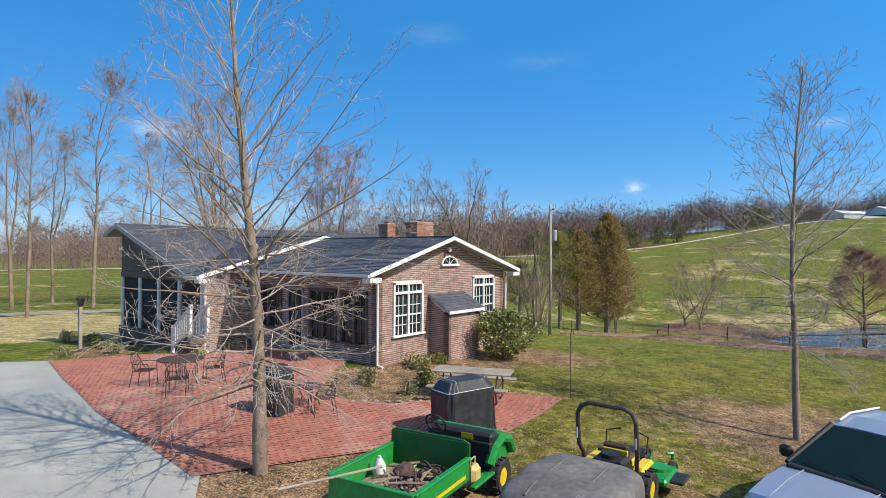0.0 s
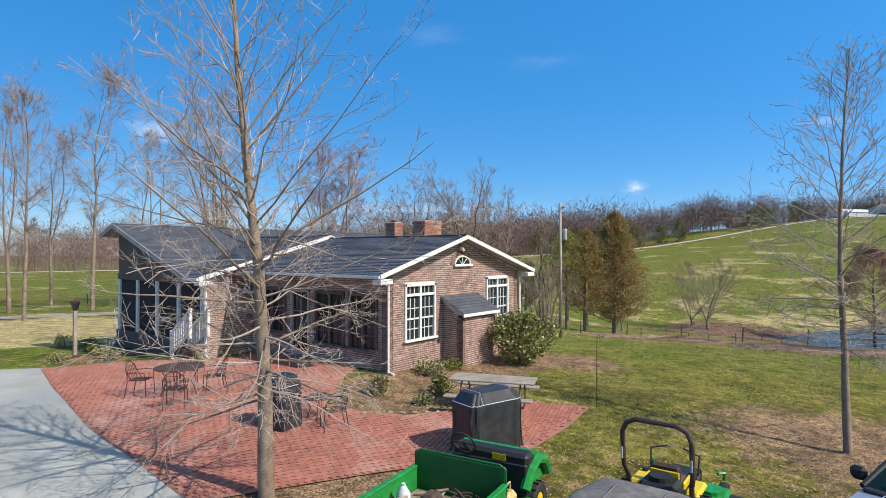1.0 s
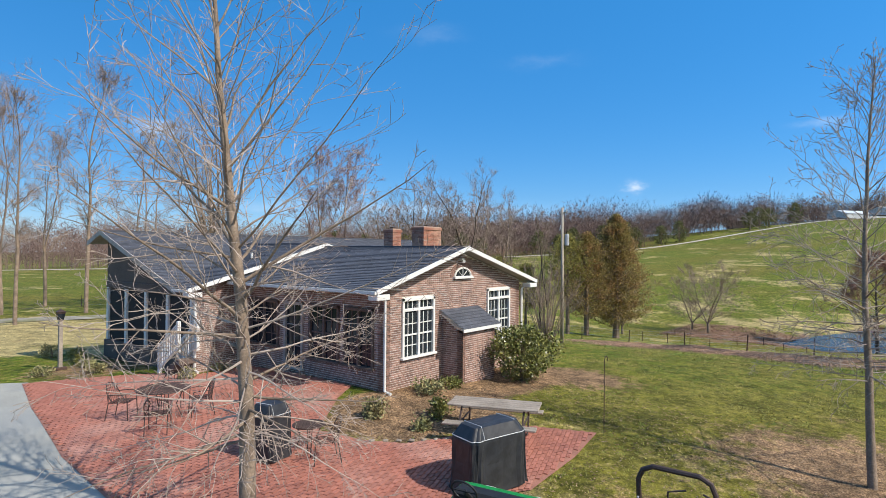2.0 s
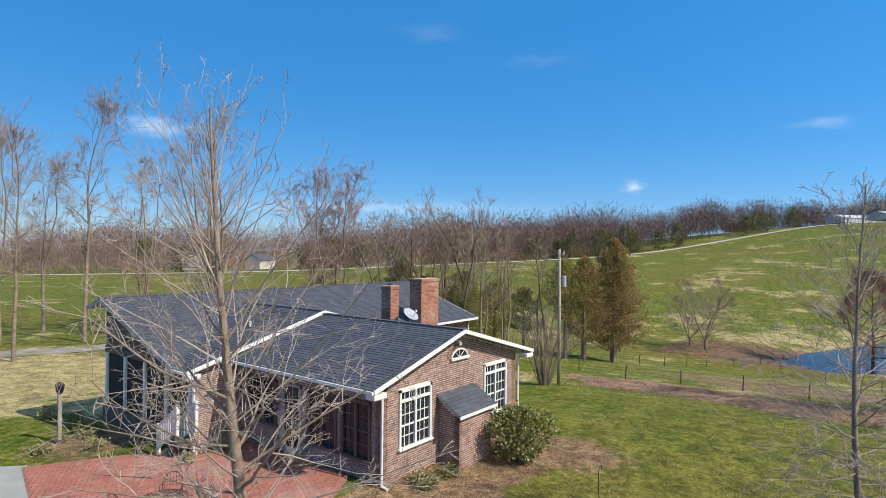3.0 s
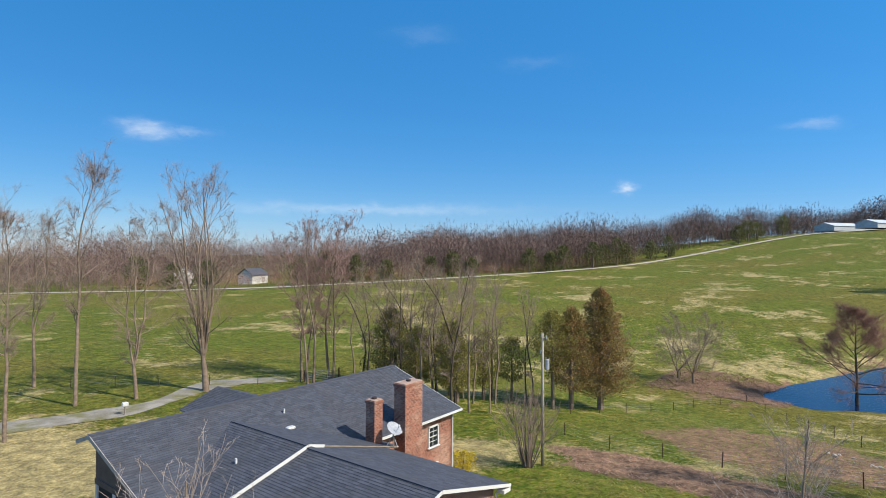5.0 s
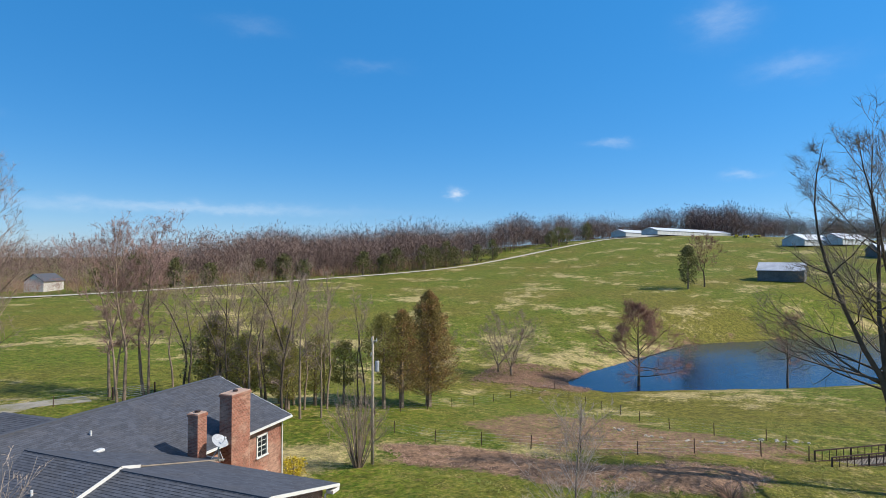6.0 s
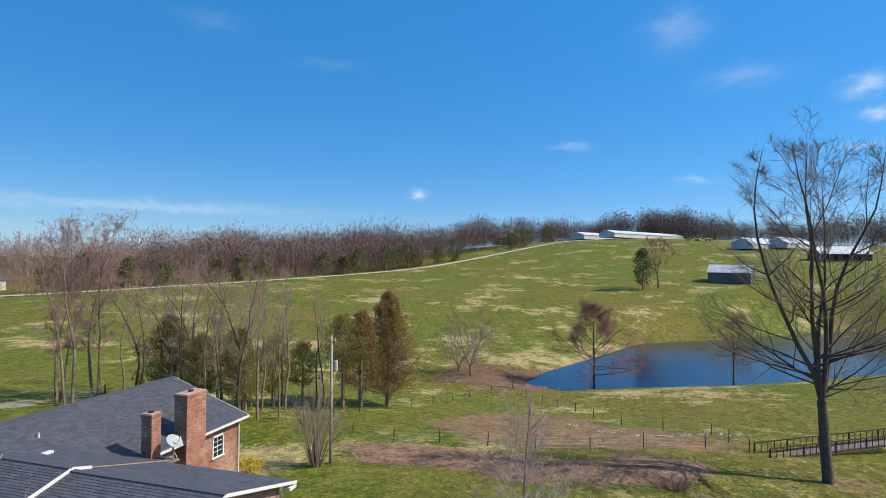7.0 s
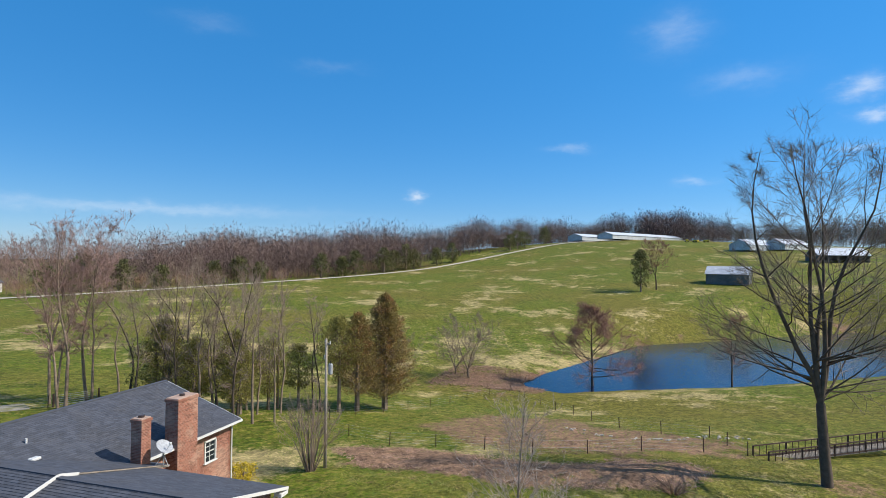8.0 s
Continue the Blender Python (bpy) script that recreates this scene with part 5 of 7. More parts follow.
evergreen("cedar_tree", "dense bronze-green cedar by the pasture fence", (52.0, 13.0), 7, 14.2, 4.4, 21000, "cedar", 0.22, "cedars", "cone", 0.13)
evergreen("cedar_tree", "open bronze-green cedar beside its denser neighbour", (48.3, 15.0), 8, 11.6, 3.6, 11500, "cedar", 0.21, "cedars", "cone", 0.2)
evergreen("cedar_tree", "slim open cedar with a bare lower trunk", (46.0, 16.2), 11, 11.0, 2.6, 5600, "cedar_green", 0.21, "cedars", "oval", 0.40)
evergreen("cedar_tree", "broad olive cedar in the thicket", (37.6, 33.0), 9, 9.4, 3.5, 11000, "cedar_green", 0.22, "cedars", "oval", 0.05)
for k, (x, y, h, r, n, lo) in enumerate([(40.5, 26.5, 8.6, 2.6, 6000, 0.15), (42.5, 23.2, 8.0, 2.3, 4200, 0.2), (38.5, 24.0, 7.2, 2.2, 4600, 0.15), (45.5, 21.2, 7.5, 1.9, 3000, 0.3), (36.2, 28.0, 7.8, 2.3, 4600, 0.2), (35.4, 22.6, 6.4, 1.7, 2400, 0.3), (40.0, 30.5, 7.4, 2.3, 4200, 0.1)]):
    evergreen("cedar_tree", "young olive-green cedar under the bare trees", (x, y), 20 + k, h, r, n, "cedar_green", 0.21, "cedars", "oval", lo)
evergreen("cedar_tree", "dark cedar on the far pasture", (216, -25), 30, 16, 3.6, 3500, "wood_cedar", 0.5, "hill trees", "oval", 0.1)

# multi-stemmed bare shrub at the pole
sh = Build()
rnd = random.Random(17)
tw = Build()
for k in range(52):
    a, f = rnd.uniform(0, 6.28), rnd.random() ** 0.5
    h = rnd.uniform(4.2, 7.0) * (1 - 0.2 * f)
    top = Vector((math.cos(a) * f * 2.7, math.sin(a) * f * 2.7, h * (1.05 - 0.3 * f)))
    mid = Vector((math.cos(a) * f * 1.25 + rnd.gauss(0, 0.1), math.sin(a) * f * 1.25 + rnd.gauss(0, 0.1), h * 0.5))
    sh.tube([(math.cos(a) * 0.25 * f, math.sin(a) * 0.25 * f, -0.1), mid, top], [0.030, 0.020, 0.009], 4, cap=False)
    for j in range(16):
        p = mid.lerp(top, rnd.random())
        q = p + Vector((rnd.gauss(0, 0.25), rnd.gauss(0, 0.25), rnd.uniform(0.3, 0.8)))
        tw.tube([p, q], [0.009, 0.004], 3, cap=False)
tree_thing("bare_shrub", "tall vase-shaped leafless shrub at the utility pole", (21.9, 6.2), (sh.mesh("shrub_stems", M["twig"]), tw.mesh("shrub_twigs", M["twig"])), category="shrub", parts=("stem", "twig"))


def far_wood(name, label, line, count, depth, h, seed, material="wood_far", bulk=1.0):
    """A distant bare wood: trunks with fans of thin twigs, over scrub."""
    rnd = random.Random(seed)
    b, total = Build(), 0.0
    legs = list(zip(line, line[1:]))
    lens = [math.hypot(c[0] - a[0], c[1] - a[1]) for a, c in legs]
    spots = []
    for k in range(count):
        s = rnd.random() * sum(lens)
        for (a, c), ln in zip(legs, lens):
            if s <= ln:
                break
            s -= ln
        f = s / ln
        nx, ny = -(c[1] - a[1]) / ln, (c[0] - a[0]) / ln
        o = rnd.random() ** 1.3 * depth
        spots.append((a[0] + (c[0] - a[0]) * f + nx * o, a[1] + (c[1] - a[1]) * f + ny * o))
    zs = ground_z([p[0] for p in spots], [p[1] for p in spots])
    for (x, y), z in zip(spots, zs):
        big = noise.noise((x * 0.011, y * 0.011, seed)) + 0.5 * noise.noise((x * 0.035, y * 0.035, seed + 4))
        hh = h * rnd.uniform(0.7, 1.1) * (0.9 + 0.65 * big)
        if big < -0.42 and h > 10:
            hh *= 0.45
        w = 0.0045 * hh
        b.tube([(x, y, z - 0.5), (x + rnd.gauss(0, 0.4), y + rnd.gauss(0, 0.4), z + hh * 0.45), (x + rnd.gauss(0, 0.8), y + rnd.gauss(0, 0.8), z + hh * 0.85)], [w, w * 0.7, w * 0.25], 3, cap=False)
        rx = hh * rnd.uniform(0.2, 0.32)
        for j in range(140):
            u = Vector((rnd.gauss(0, 1), rnd.gauss(0, 1), rnd.gauss(0, 1))).normalized() * rnd.random() ** 0.4
            p = Vector((x + u.x * rx, y + u.y * rx, z + hh * (0.50 + 0.44 * u.z)))
            d = Vector((u.x, u.y, rnd.uniform(0.2, 1.2))).normalized() + Vector((rnd.gauss(0, 0.4), rnd.gauss(0, 0.4), rnd.gauss(0, 0.3)))
            ln = hh * rnd.uniform(0.03, 0.065)
            s = d.cross(Vector((rnd.gauss(0, 1), rnd.gauss(0, 1), 0.3))).normalized() * ln * rnd.uniform(0.035, 0.075) * bulk
            b.add([p - s, p + s, p + d * ln], [(0, 1, 2)])
    return solid(name, b, material, label, "woodland", kind="stuff", fix=False)


far_wood("far_wood", "leafless grey-brown woods behind the farm road", [(30, 330), (90, 240), (140, 198), (185, 166), (235, 142), (322, 97)], 2000, 150, 25, 1, bulk=1.4)
far_wood("hill_wood", "leafless woods along the ridge above the road", [(235, 150), (330, 112), (400, 82), (470, 45)], 1700, 150, 24, 2, bulk=2.0)
far_wood("ridge_wood", "bare woods on the skyline behind the long barns", [(520, 70), (560, -40), (560, -150), (540, -260), (500, -360)], 1700, 110, 27, 3, bulk=2.4)
far_wood("scrub", "low reddish-brown brush along the road", [(90, 236), (140, 195), (185, 163), (235, 139), (322, 94)], 900, 20, 8, 4, "twig_red")
rs = random.Random(12)
for k, (x, y, h) in enumerate([(100, 236, 14), (110, 224, 11), (170, 176, 12), (182, 168, 9), (250, 130, 12), (262, 124, 10), (270, 120, 13), (345, 86, 12), (205, 160, 10), (212, 152, 12), (222, 148, 9), (286, 110, 14), (296, 108, 12), (306, 104, 15), (312, 101, 12), (330, 92, 11), (150, 192, 11), (160, 186, 14), (405, 58, 12), (415, 54, 14), (425, 50, 12), (455, 38, 14), (120, 215, 12)]):
    evergreen("roadside_cedar", "dark evergreen at the edge of the far woods", (x, y), 50 + k, h, h * 0.42, 1300, "wood_cedar", 0.8, "roadside evergreens", "oval", 0.03)

# ---- yard machines ----
def wheel(parent, at, r, w, rim="yellow_paint", hub=0.55, axis=(0, 1, 0), tread=14):
    wh = thing("wheel", "", "", Matrix.Translation(at) @ Vector((0, 1, 0)).rotation_difference(Vector(axis)).to_matrix().to_4x4())
    wh.parent = parent
    t = Build()
    prof = [(hub * r, -w * 0.42), (r * 0.92, -w / 2), (r, -w * 0.32), (r, w * 0.32), (r * 0.92, w / 2), (hub * r, w * 0.42)]
    n = 24
    vs = [(q * math.cos(6.2832 * k / n), y, q * math.sin(6.2832 * k / n)) for k in range(n) for q, y in prof]
    t.add(vs, [(k * 6 + j, k * 6 + (j + 1) % 6, ((k + 1) % n) * 6 + (j + 1) % 6, ((k + 1) % n) * 6 + j) for k in range(n) for j in range(6)])
    for k in range(tread):
        a = 6.2832 * k / tread
        for s in (-1, 1):
            t.box((r * math.cos(a + 0.1 * s), s * w * 0.2, r * math.sin(a + 0.1 * s)), (0.05, w * 0.4, 0.035), Matrix.Rotation(-a, 3, "Y"))
    part("tyre", t, "rubber", wh, "black rubber tyre with lugs")
    part("rim", Build().tube([(0, -w * 0.36, 0), (0, -w * 0.1, 0), (0, w * 0.1, 0), (0, w * 0.36, 0)], [hub * r, hub * r * 0.6, hub * r * 0.6, hub * r], 16), rim, wh)
    return wh


def utility_vehicle():
    v = thing("utility_vehicle", "green two-seat farm utility vehicle with a loaded cargo bed", "utility vehicle", pose(-6.80, -7.28, gz(-6.8, -7.3), 0, 0, 8.5))
    bed = part("cargo_bed", Build().rbox((-0.08, 0, 0.70), (1.52, 1.38, 0.06), 0.01), "dark_green", v)
    for s in (-1, 1):
        part("side_panel", Build().rbox((-0.08, s * 0.69, 0.87), (1.54, 0.05, 0.34), 0.015).rbox((-0.08, s * 0.70, 1.04), (1.56, 0.09, 0.035), 0.012), "green", bed)
        part("stripe", Build().box((-0.05, s * 0.721, 0.80), (1.2, 0.006, 0.05)), "yellow_paint", bed, "yellow side stripe")
    part("tailgate", Build().rbox((-0.86, 0, 0.87), (0.05, 1.40, 0.34), 0.012).rbox((-0.87, 0, 1.04), (0.07, 1.42, 0.03), 0.01), "green", bed)
    part("headboard", Build().rbox((0.70, 0, 0.98), (0.05, 1.40, 0.58), 0.012).tube([(0.70, -0.7, 0.9), (0.70, -0.7, 1.24), (0.70, -0.62, 1.28), (0.70, 0.62, 1.28), (0.70, 0.7, 1.24), (0.70, 0.7, 0.9)], 0.022, 6), "dark_green", bed)
    part("chassis", Build().rbox((0.6, 0, 0.50), (2.5, 0.75, 0.16), 0.03), "black_plastic", v)
    part("floorboard", Build().rbox((1.35, 0, 0.46), (0.75, 1.36, 0.05), 0.015), "green", v)
    part("seat_base", Build().rbox((0.92, 0, 0.66), (0.42, 1.25, 0.28), 0.04), "black_plastic", v)
    for s in (-1, 1):
        part("seat", Build().rbox((0.95, s * 0.30, 0.84), (0.42, 0.48, 0.10), 0.04).rbox((0.77, s * 0.30, 1.02), (0.09, 0.46, 0.36), 0.035), "black_plastic", v)
    part("dashboard", Build().rbox((1.82, 0, 0.92), (0.30, 1.28, 0.36), 0.05).rbox((1.70, 0, 0.72), (0.10, 1.26, 0.5), 0.03), "black_plastic", v)
    part("dash_label", Build().box((1.655, -0.18, 1.02), (0.006, 0.22, 0.10), Matrix.Rotation(-0.1, 3, "Y")), "yellow_paint", v, "yellow warning label")
    part("hood", Build().prism([(1.90, 0.55), (1.90, 1.06), (2.05, 1.08), (2.42, 0.92), (2.56, 0.70), (2.56, 0.55)], -0.60, 0.60), "green", v)
    for s in (-1, 1):
        part("fender", Build().tube([(1.62, s * 0.62, 0.62), (1.78, s * 0.64, 0.86), (2.05, s * 0.64, 0.95), (2.35, s * 0.64, 0.86), (2.52, s * 0.64, 0.62)], 0.085, 8), "green", v)
        part("headlight", Build().rbox((2.56, s * 0.42, 0.80), (0.05, 0.2, 0.12), 0.02), "white_plastic", v)
        wheel(v, (2.06, s * 0.60, 0.29), 0.29, 0.22)
        wheel(v, (0.10, s * 0.56, 0.32), 0.32, 0.28)
    sw = part("steering_wheel", Build().tube([(1.42 + 0.10 * math.cos(a), 0.30 + 0.19 * math.cos(a + 1.57), 1.24 + 0.16 * math.cos(a)) if 0 else (1.42 - 0.09 * math.sin(a), 0.30 + 0.19 * math.cos(a), 1.22 + 0.17 * math.sin(a)) for a in np.linspace(0, 6.2832, 21)], 0.016, 6, cap=False), "black_plastic", v)
    part("column", Build().tube([(1.42, 0.30, 1.22), (1.72, 0.30, 0.98)], 0.03, 6).tube([(1.42, 0.11, 1.22), (1.42, 0.49, 1.22)], 0.012, 5), "black_plastic", sw)
    part("fuel_can", Build().rbox((1.06, -0.58, 0.66), (0.30, 0.2, 0.28), 0.06).tube([(0.98, -0.58, 0.8), (0.98, -0.58, 0.9), (1.14, -0.58, 0.9), (1.14, -0.58, 0.8)], 0.015, 5), "can_yellow", v, "dusty yellow fuel can strapped by the seat")
    return v


utility_vehicle()
rnd = random.Random(9)
GV = pose(-6.80, -7.28, gz(-6.8, -7.3), 0, 0, 8.5)


def in_bed(x, y, z):
    return GV @ Matrix.Translation((x, y, z))


heap, hn = Build(), 15
hv = [(-0.78 + 1.38 * i / (hn - 1), -0.62 + 1.24 * j / (hn - 1), 0.012 + max(0.0, 0.075 * (1 + 1.4 * noise.noise((i * 0.45, j * 0.45, 7))) * math.sin(math.pi * i / (hn - 1)) * math.sin(math.pi * j / (hn - 1)))) for i in range(hn) for j in range(hn)]
heap.add(hv, [(i * hn + j, (i + 1) * hn + j, (i + 1) * hn + j + 1, i * hn + j + 1) for i in range(hn - 1) for j in range(hn - 1)])
solid("wood_chips", heap, "chips", "layer of tan wood chips and bark in the cargo bed", "wood chips", in_bed(0, 0, 0.735), smooth=True)
jug = thing("plastic_jug", "translucent white plastic jug standing in the cargo bed", "jug", in_bed(0.02, 0.47, 0.735))
part("body", Build().tube([(0, 0, 0), (0, 0, 0.02), (0, 0, 0.20), (0, 0, 0.27), (0, 0, 0.30)], [0.08, 0.095, 0.095, 0.05, 0.03], 12), "white_plastic", jug, smooth=True)
part("cap", Build().tube([(0, 0, 0.295), (0, 0, 0.33)], 0.028, 8), "white_plastic", jug)
for k in range(34):
    x, y, a = rnd.uniform(-0.55, 0.5), rnd.uniform(-0.45, 0.3), rnd.uniform(0, 3.1)
    ln = rnd.uniform(0.25, 0.55)
    c, s = math.cos(a) * ln / 2, math.sin(a) * ln / 2
    solid("stick", Build().tube([(-c, -s, 0), (0.02, 0.02, 0.02), (c, s, 0.01 + 0.04 * rnd.random())], [0.018, 0.022, 0.012], 6), rnd.choice(["bark", "weathered", "dark_wood", "dark_wood", "bark_dark"]), "short broken stick lying in the cargo bed", "stick", in_bed(max(-0.5, min(0.35, x)), y, 0.77 + 0.022 * (k % 9)), "sticks in the bed")
hose = Build()
for k in range(3):
    hose.tube([(0.20 * math.cos(a) * (1 + 0.1 * k), 0.17 * math.sin(a) * (1 + 0.08 * k), 0.02 + 0.035 * k + 0.012 * math.sin(3 * a)) for a in np.linspace(0, 6.0, 20)], 0.015, 5)
solid("cable_coil", hose, "black_iron", "tangled coil of black and grey cable", "cable", in_bed(0.38, -0.25, 0.76))
for k in range(3):
    solid("board_scrap", Build().rbox((0, 0, 0.015), (0.7 - 0.1 * k, 0.09, 0.02), 0.004), "weathered", "weathered board offcut in the cargo bed", "board", in_bed(-0.40, -0.30 + 0.22 * k, 0.735) @ pose(0, 0, 0, 0, 0, 70 - 24 * k), "board offcuts")
solid("canvas_bag", Build().rbox((0, 0, 0.12), (0.34, 0.28, 0.22), 0.08), "dark_wood", "slumped brown canvas bag in the bed", "bag", in_bed(0.16, 0.12, 0.735))
solid("tool_handle", Build().tube([(0, 0, 0), (0.9, 0.0, 0.06), (1.5, 0, 0.10)], [0.02, 0.018, 0.018], 8), "weathered", "long wooden tool handle sticking out over the tailgate", "tool", in_bed(-0.30, 0.20, 1.06) @ pose(0, 0, 0, 0, 4, 152))


def mower():
    v = thing("zero_turn_mower", "green and yellow zero-turn mower with a black roll bar", "lawn mower", pose(-3.05, -9.12, gz(-2.9, -9.2), 0, 0, 2))
    part("frame", Build().rbox((0.2, 0, 0.36), (1.6, 0.56, 0.10), 0.02), "green", v)
    part("engine", Build().rbox((-0.55, 0, 0.60), (0.5, 0.55, 0.34), 0.06).tube([(-0.55, 0, 0.76), (-0.55, 0, 0.84)], 0.17, 14), "black_plastic", v)
    part("deck", Build().rbox((0.55, 0, 0.24), (0.85, 1.50, 0.14), 0.05).tube([(0.45, 0, 0.28), (0.45, 0, 0.38)], 0.22, 16).tube([(0.62, 0.48, 0.28), (0.62, 0.48, 0.37)], 0.2, 14).tube([(0.62, -0.48, 0.28), (0.62, -0.48, 0.37)], 0.2, 14), "green", v)
    part("chute", Build().rbox((0.55, -0.86, 0.24), (0.5, 0.25, 0.06), 0.02), "black_plastic", v)
    part("footplate", Build().rbox((0.85, 0, 0.46), (0.5, 0.5, 0.04), 0.015), "black_plastic", v)
    part("seat", Build().rbox((-0.05, 0, 0.62), (0.46, 0.48, 0.12), 0.05).rbox((-0.26, 0, 0.78), (0.10, 0.46, 0.30), 0.05), "dark_wood", v, "worn dark brown seat")
    part("seat_shell", Build().rbox((-0.05, 0.26, 0.62), (0.40, 0.05, 0.13), 0.02).rbox((-0.05, -0.26, 0.62), (0.40, 0.05, 0.13), 0.02).rbox((-0.32, 0, 0.74), (0.03, 0.44, 0.20), 0.012), "yellow_paint", v, "yellow seat shell")
    part("battery_box", Build().rbox((0.28, -0.30, 0.56), (0.26, 0.2, 0.2), 0.03).tube([(0.25, -0.30, 0.66), (0.42, -0.36, 0.72), (0.6, -0.34, 0.56)], 0.018, 6), "black_plastic", v)
    part("fuel_cap", Build().tube([(0.05, 0.40, 0.60), (0.05, 0.40, 0.68)], 0.05, 10), "black_plastic", v)
    for s in (-1, 1):
        part("fender", Build().rbox((-0.15, s * 0.42, 0.58), (0.6, 0.22, 0.10), 0.04), "yellow_paint", v)
        part("lever", Build().tube([(0.25, s * 0.36, 0.55), (0.30, s * 0.38, 0.95), (0.34, s * 0.12, 1.02)], 0.016, 6), "black_iron", v)
        wheel(v, (-0.35, s * 0.55, 0.29), 0.29, 0.24, tread=12)
        part("caster_fork", Build().tube([(1.02, s * 0.52, 0.48), (1.12, s * 0.60, 0.48), (1.12, s * 0.60, 0.36)], 0.03, 6), "green", v)
        wheel(v, (1.12, s * 0.60, 0.16), 0.16, 0.13, "black_plastic", tread=0)
    hoop = [(-0.55, -0.46, 0.45), (-0.62, -0.46, 0.78), (-0.72, -0.50, 0.95), (-0.80, -0.50, 1.48), (-0.80, -0.44, 1.62), (-0.80, -0.30, 1.69), (-0.80, 0.30, 1.69), (-0.80, 0.44, 1.62), (-0.80, 0.50, 1.48), (-0.72, 0.50, 0.95), (-0.62, 0.46, 0.78), (-0.55, 0.46, 0.45)]
    part("roll_bar", Build().tube(hoop, 0.038, 8), "black_iron", v)
    for s in (-1, 1):
        part("reflector", Build().rbox((-0.815, s * 0.50, 1.15), (0.02, 0.03, 0.18), 0.006), "piping", v)
    return v


mower()


def covered_cart():
    v = thing("covered_cart", "small garden cart under a dusty grey moulded vinyl cover", "covered cart", pose(-5.50, -9.33, gz(-5.5, -9.2), 0, 0, 3))
    rows, n = [], 22
    for t in np.linspace(-1, 1, 13):
        prof = []
        for k in range(n + 1):
            a = math.pi * k / n
            w = 0.83 * (1 - 0.10 * abs(t) ** 3)
            h = 1.08 - 0.12 * abs(t) ** 8 + 0.025 * math.sin(5 * t + 2 * a) + 0.012 * math.sin(11 * t - 5 * a)
            c, s = math.cos(a), math.sin(a)
            prof.append((t * 0.92, w * math.copysign(abs(c) ** 0.3, c) * (1 + 0.02 * math.sin(9 * t)), 0.30 + (h - 0.30) * abs(s) ** 0.26))
        rows.append(prof)
    vs = [p for r in rows for p in r]
    m = n + 1
    fs = [(i * m + k, i * m + k + 1, (i + 1) * m + k + 1, (i + 1) * m + k) for i in range(12) for k in range(n)]
    fs += [tuple(range(m)), tuple(range(12 * m, 13 * m))[::-1]]
    part("cover", Build().add(vs, fs), "grey_cover", v, smooth=True)
    for y in (-0.30, 0.34):
        part("seam", Build().tube([(x, y, 1.075 - 0.12 * abs(x / 0.92) ** 8) for x in np.linspace(-0.85, 0.85, 9)], 0.012, 5), "grey_cover", v)
    part("badge", Build().rbox((-0.35, 0.0, 1.095), (0.05, 0.16, 0.012), 0.004), "piping", v, "small pale badge")
    for x in (-0.55, 0.55):
        for s in (-1, 1):
            wheel(v, (x, s * 0.60, 0.20), 0.20, 0.16, "black_plastic", tread=10)
    part("tray", Build().rbox((0, 0, 0.34), (1.7, 1.2, 0.12), 0.03), "black_plastic", v)


covered_cart()


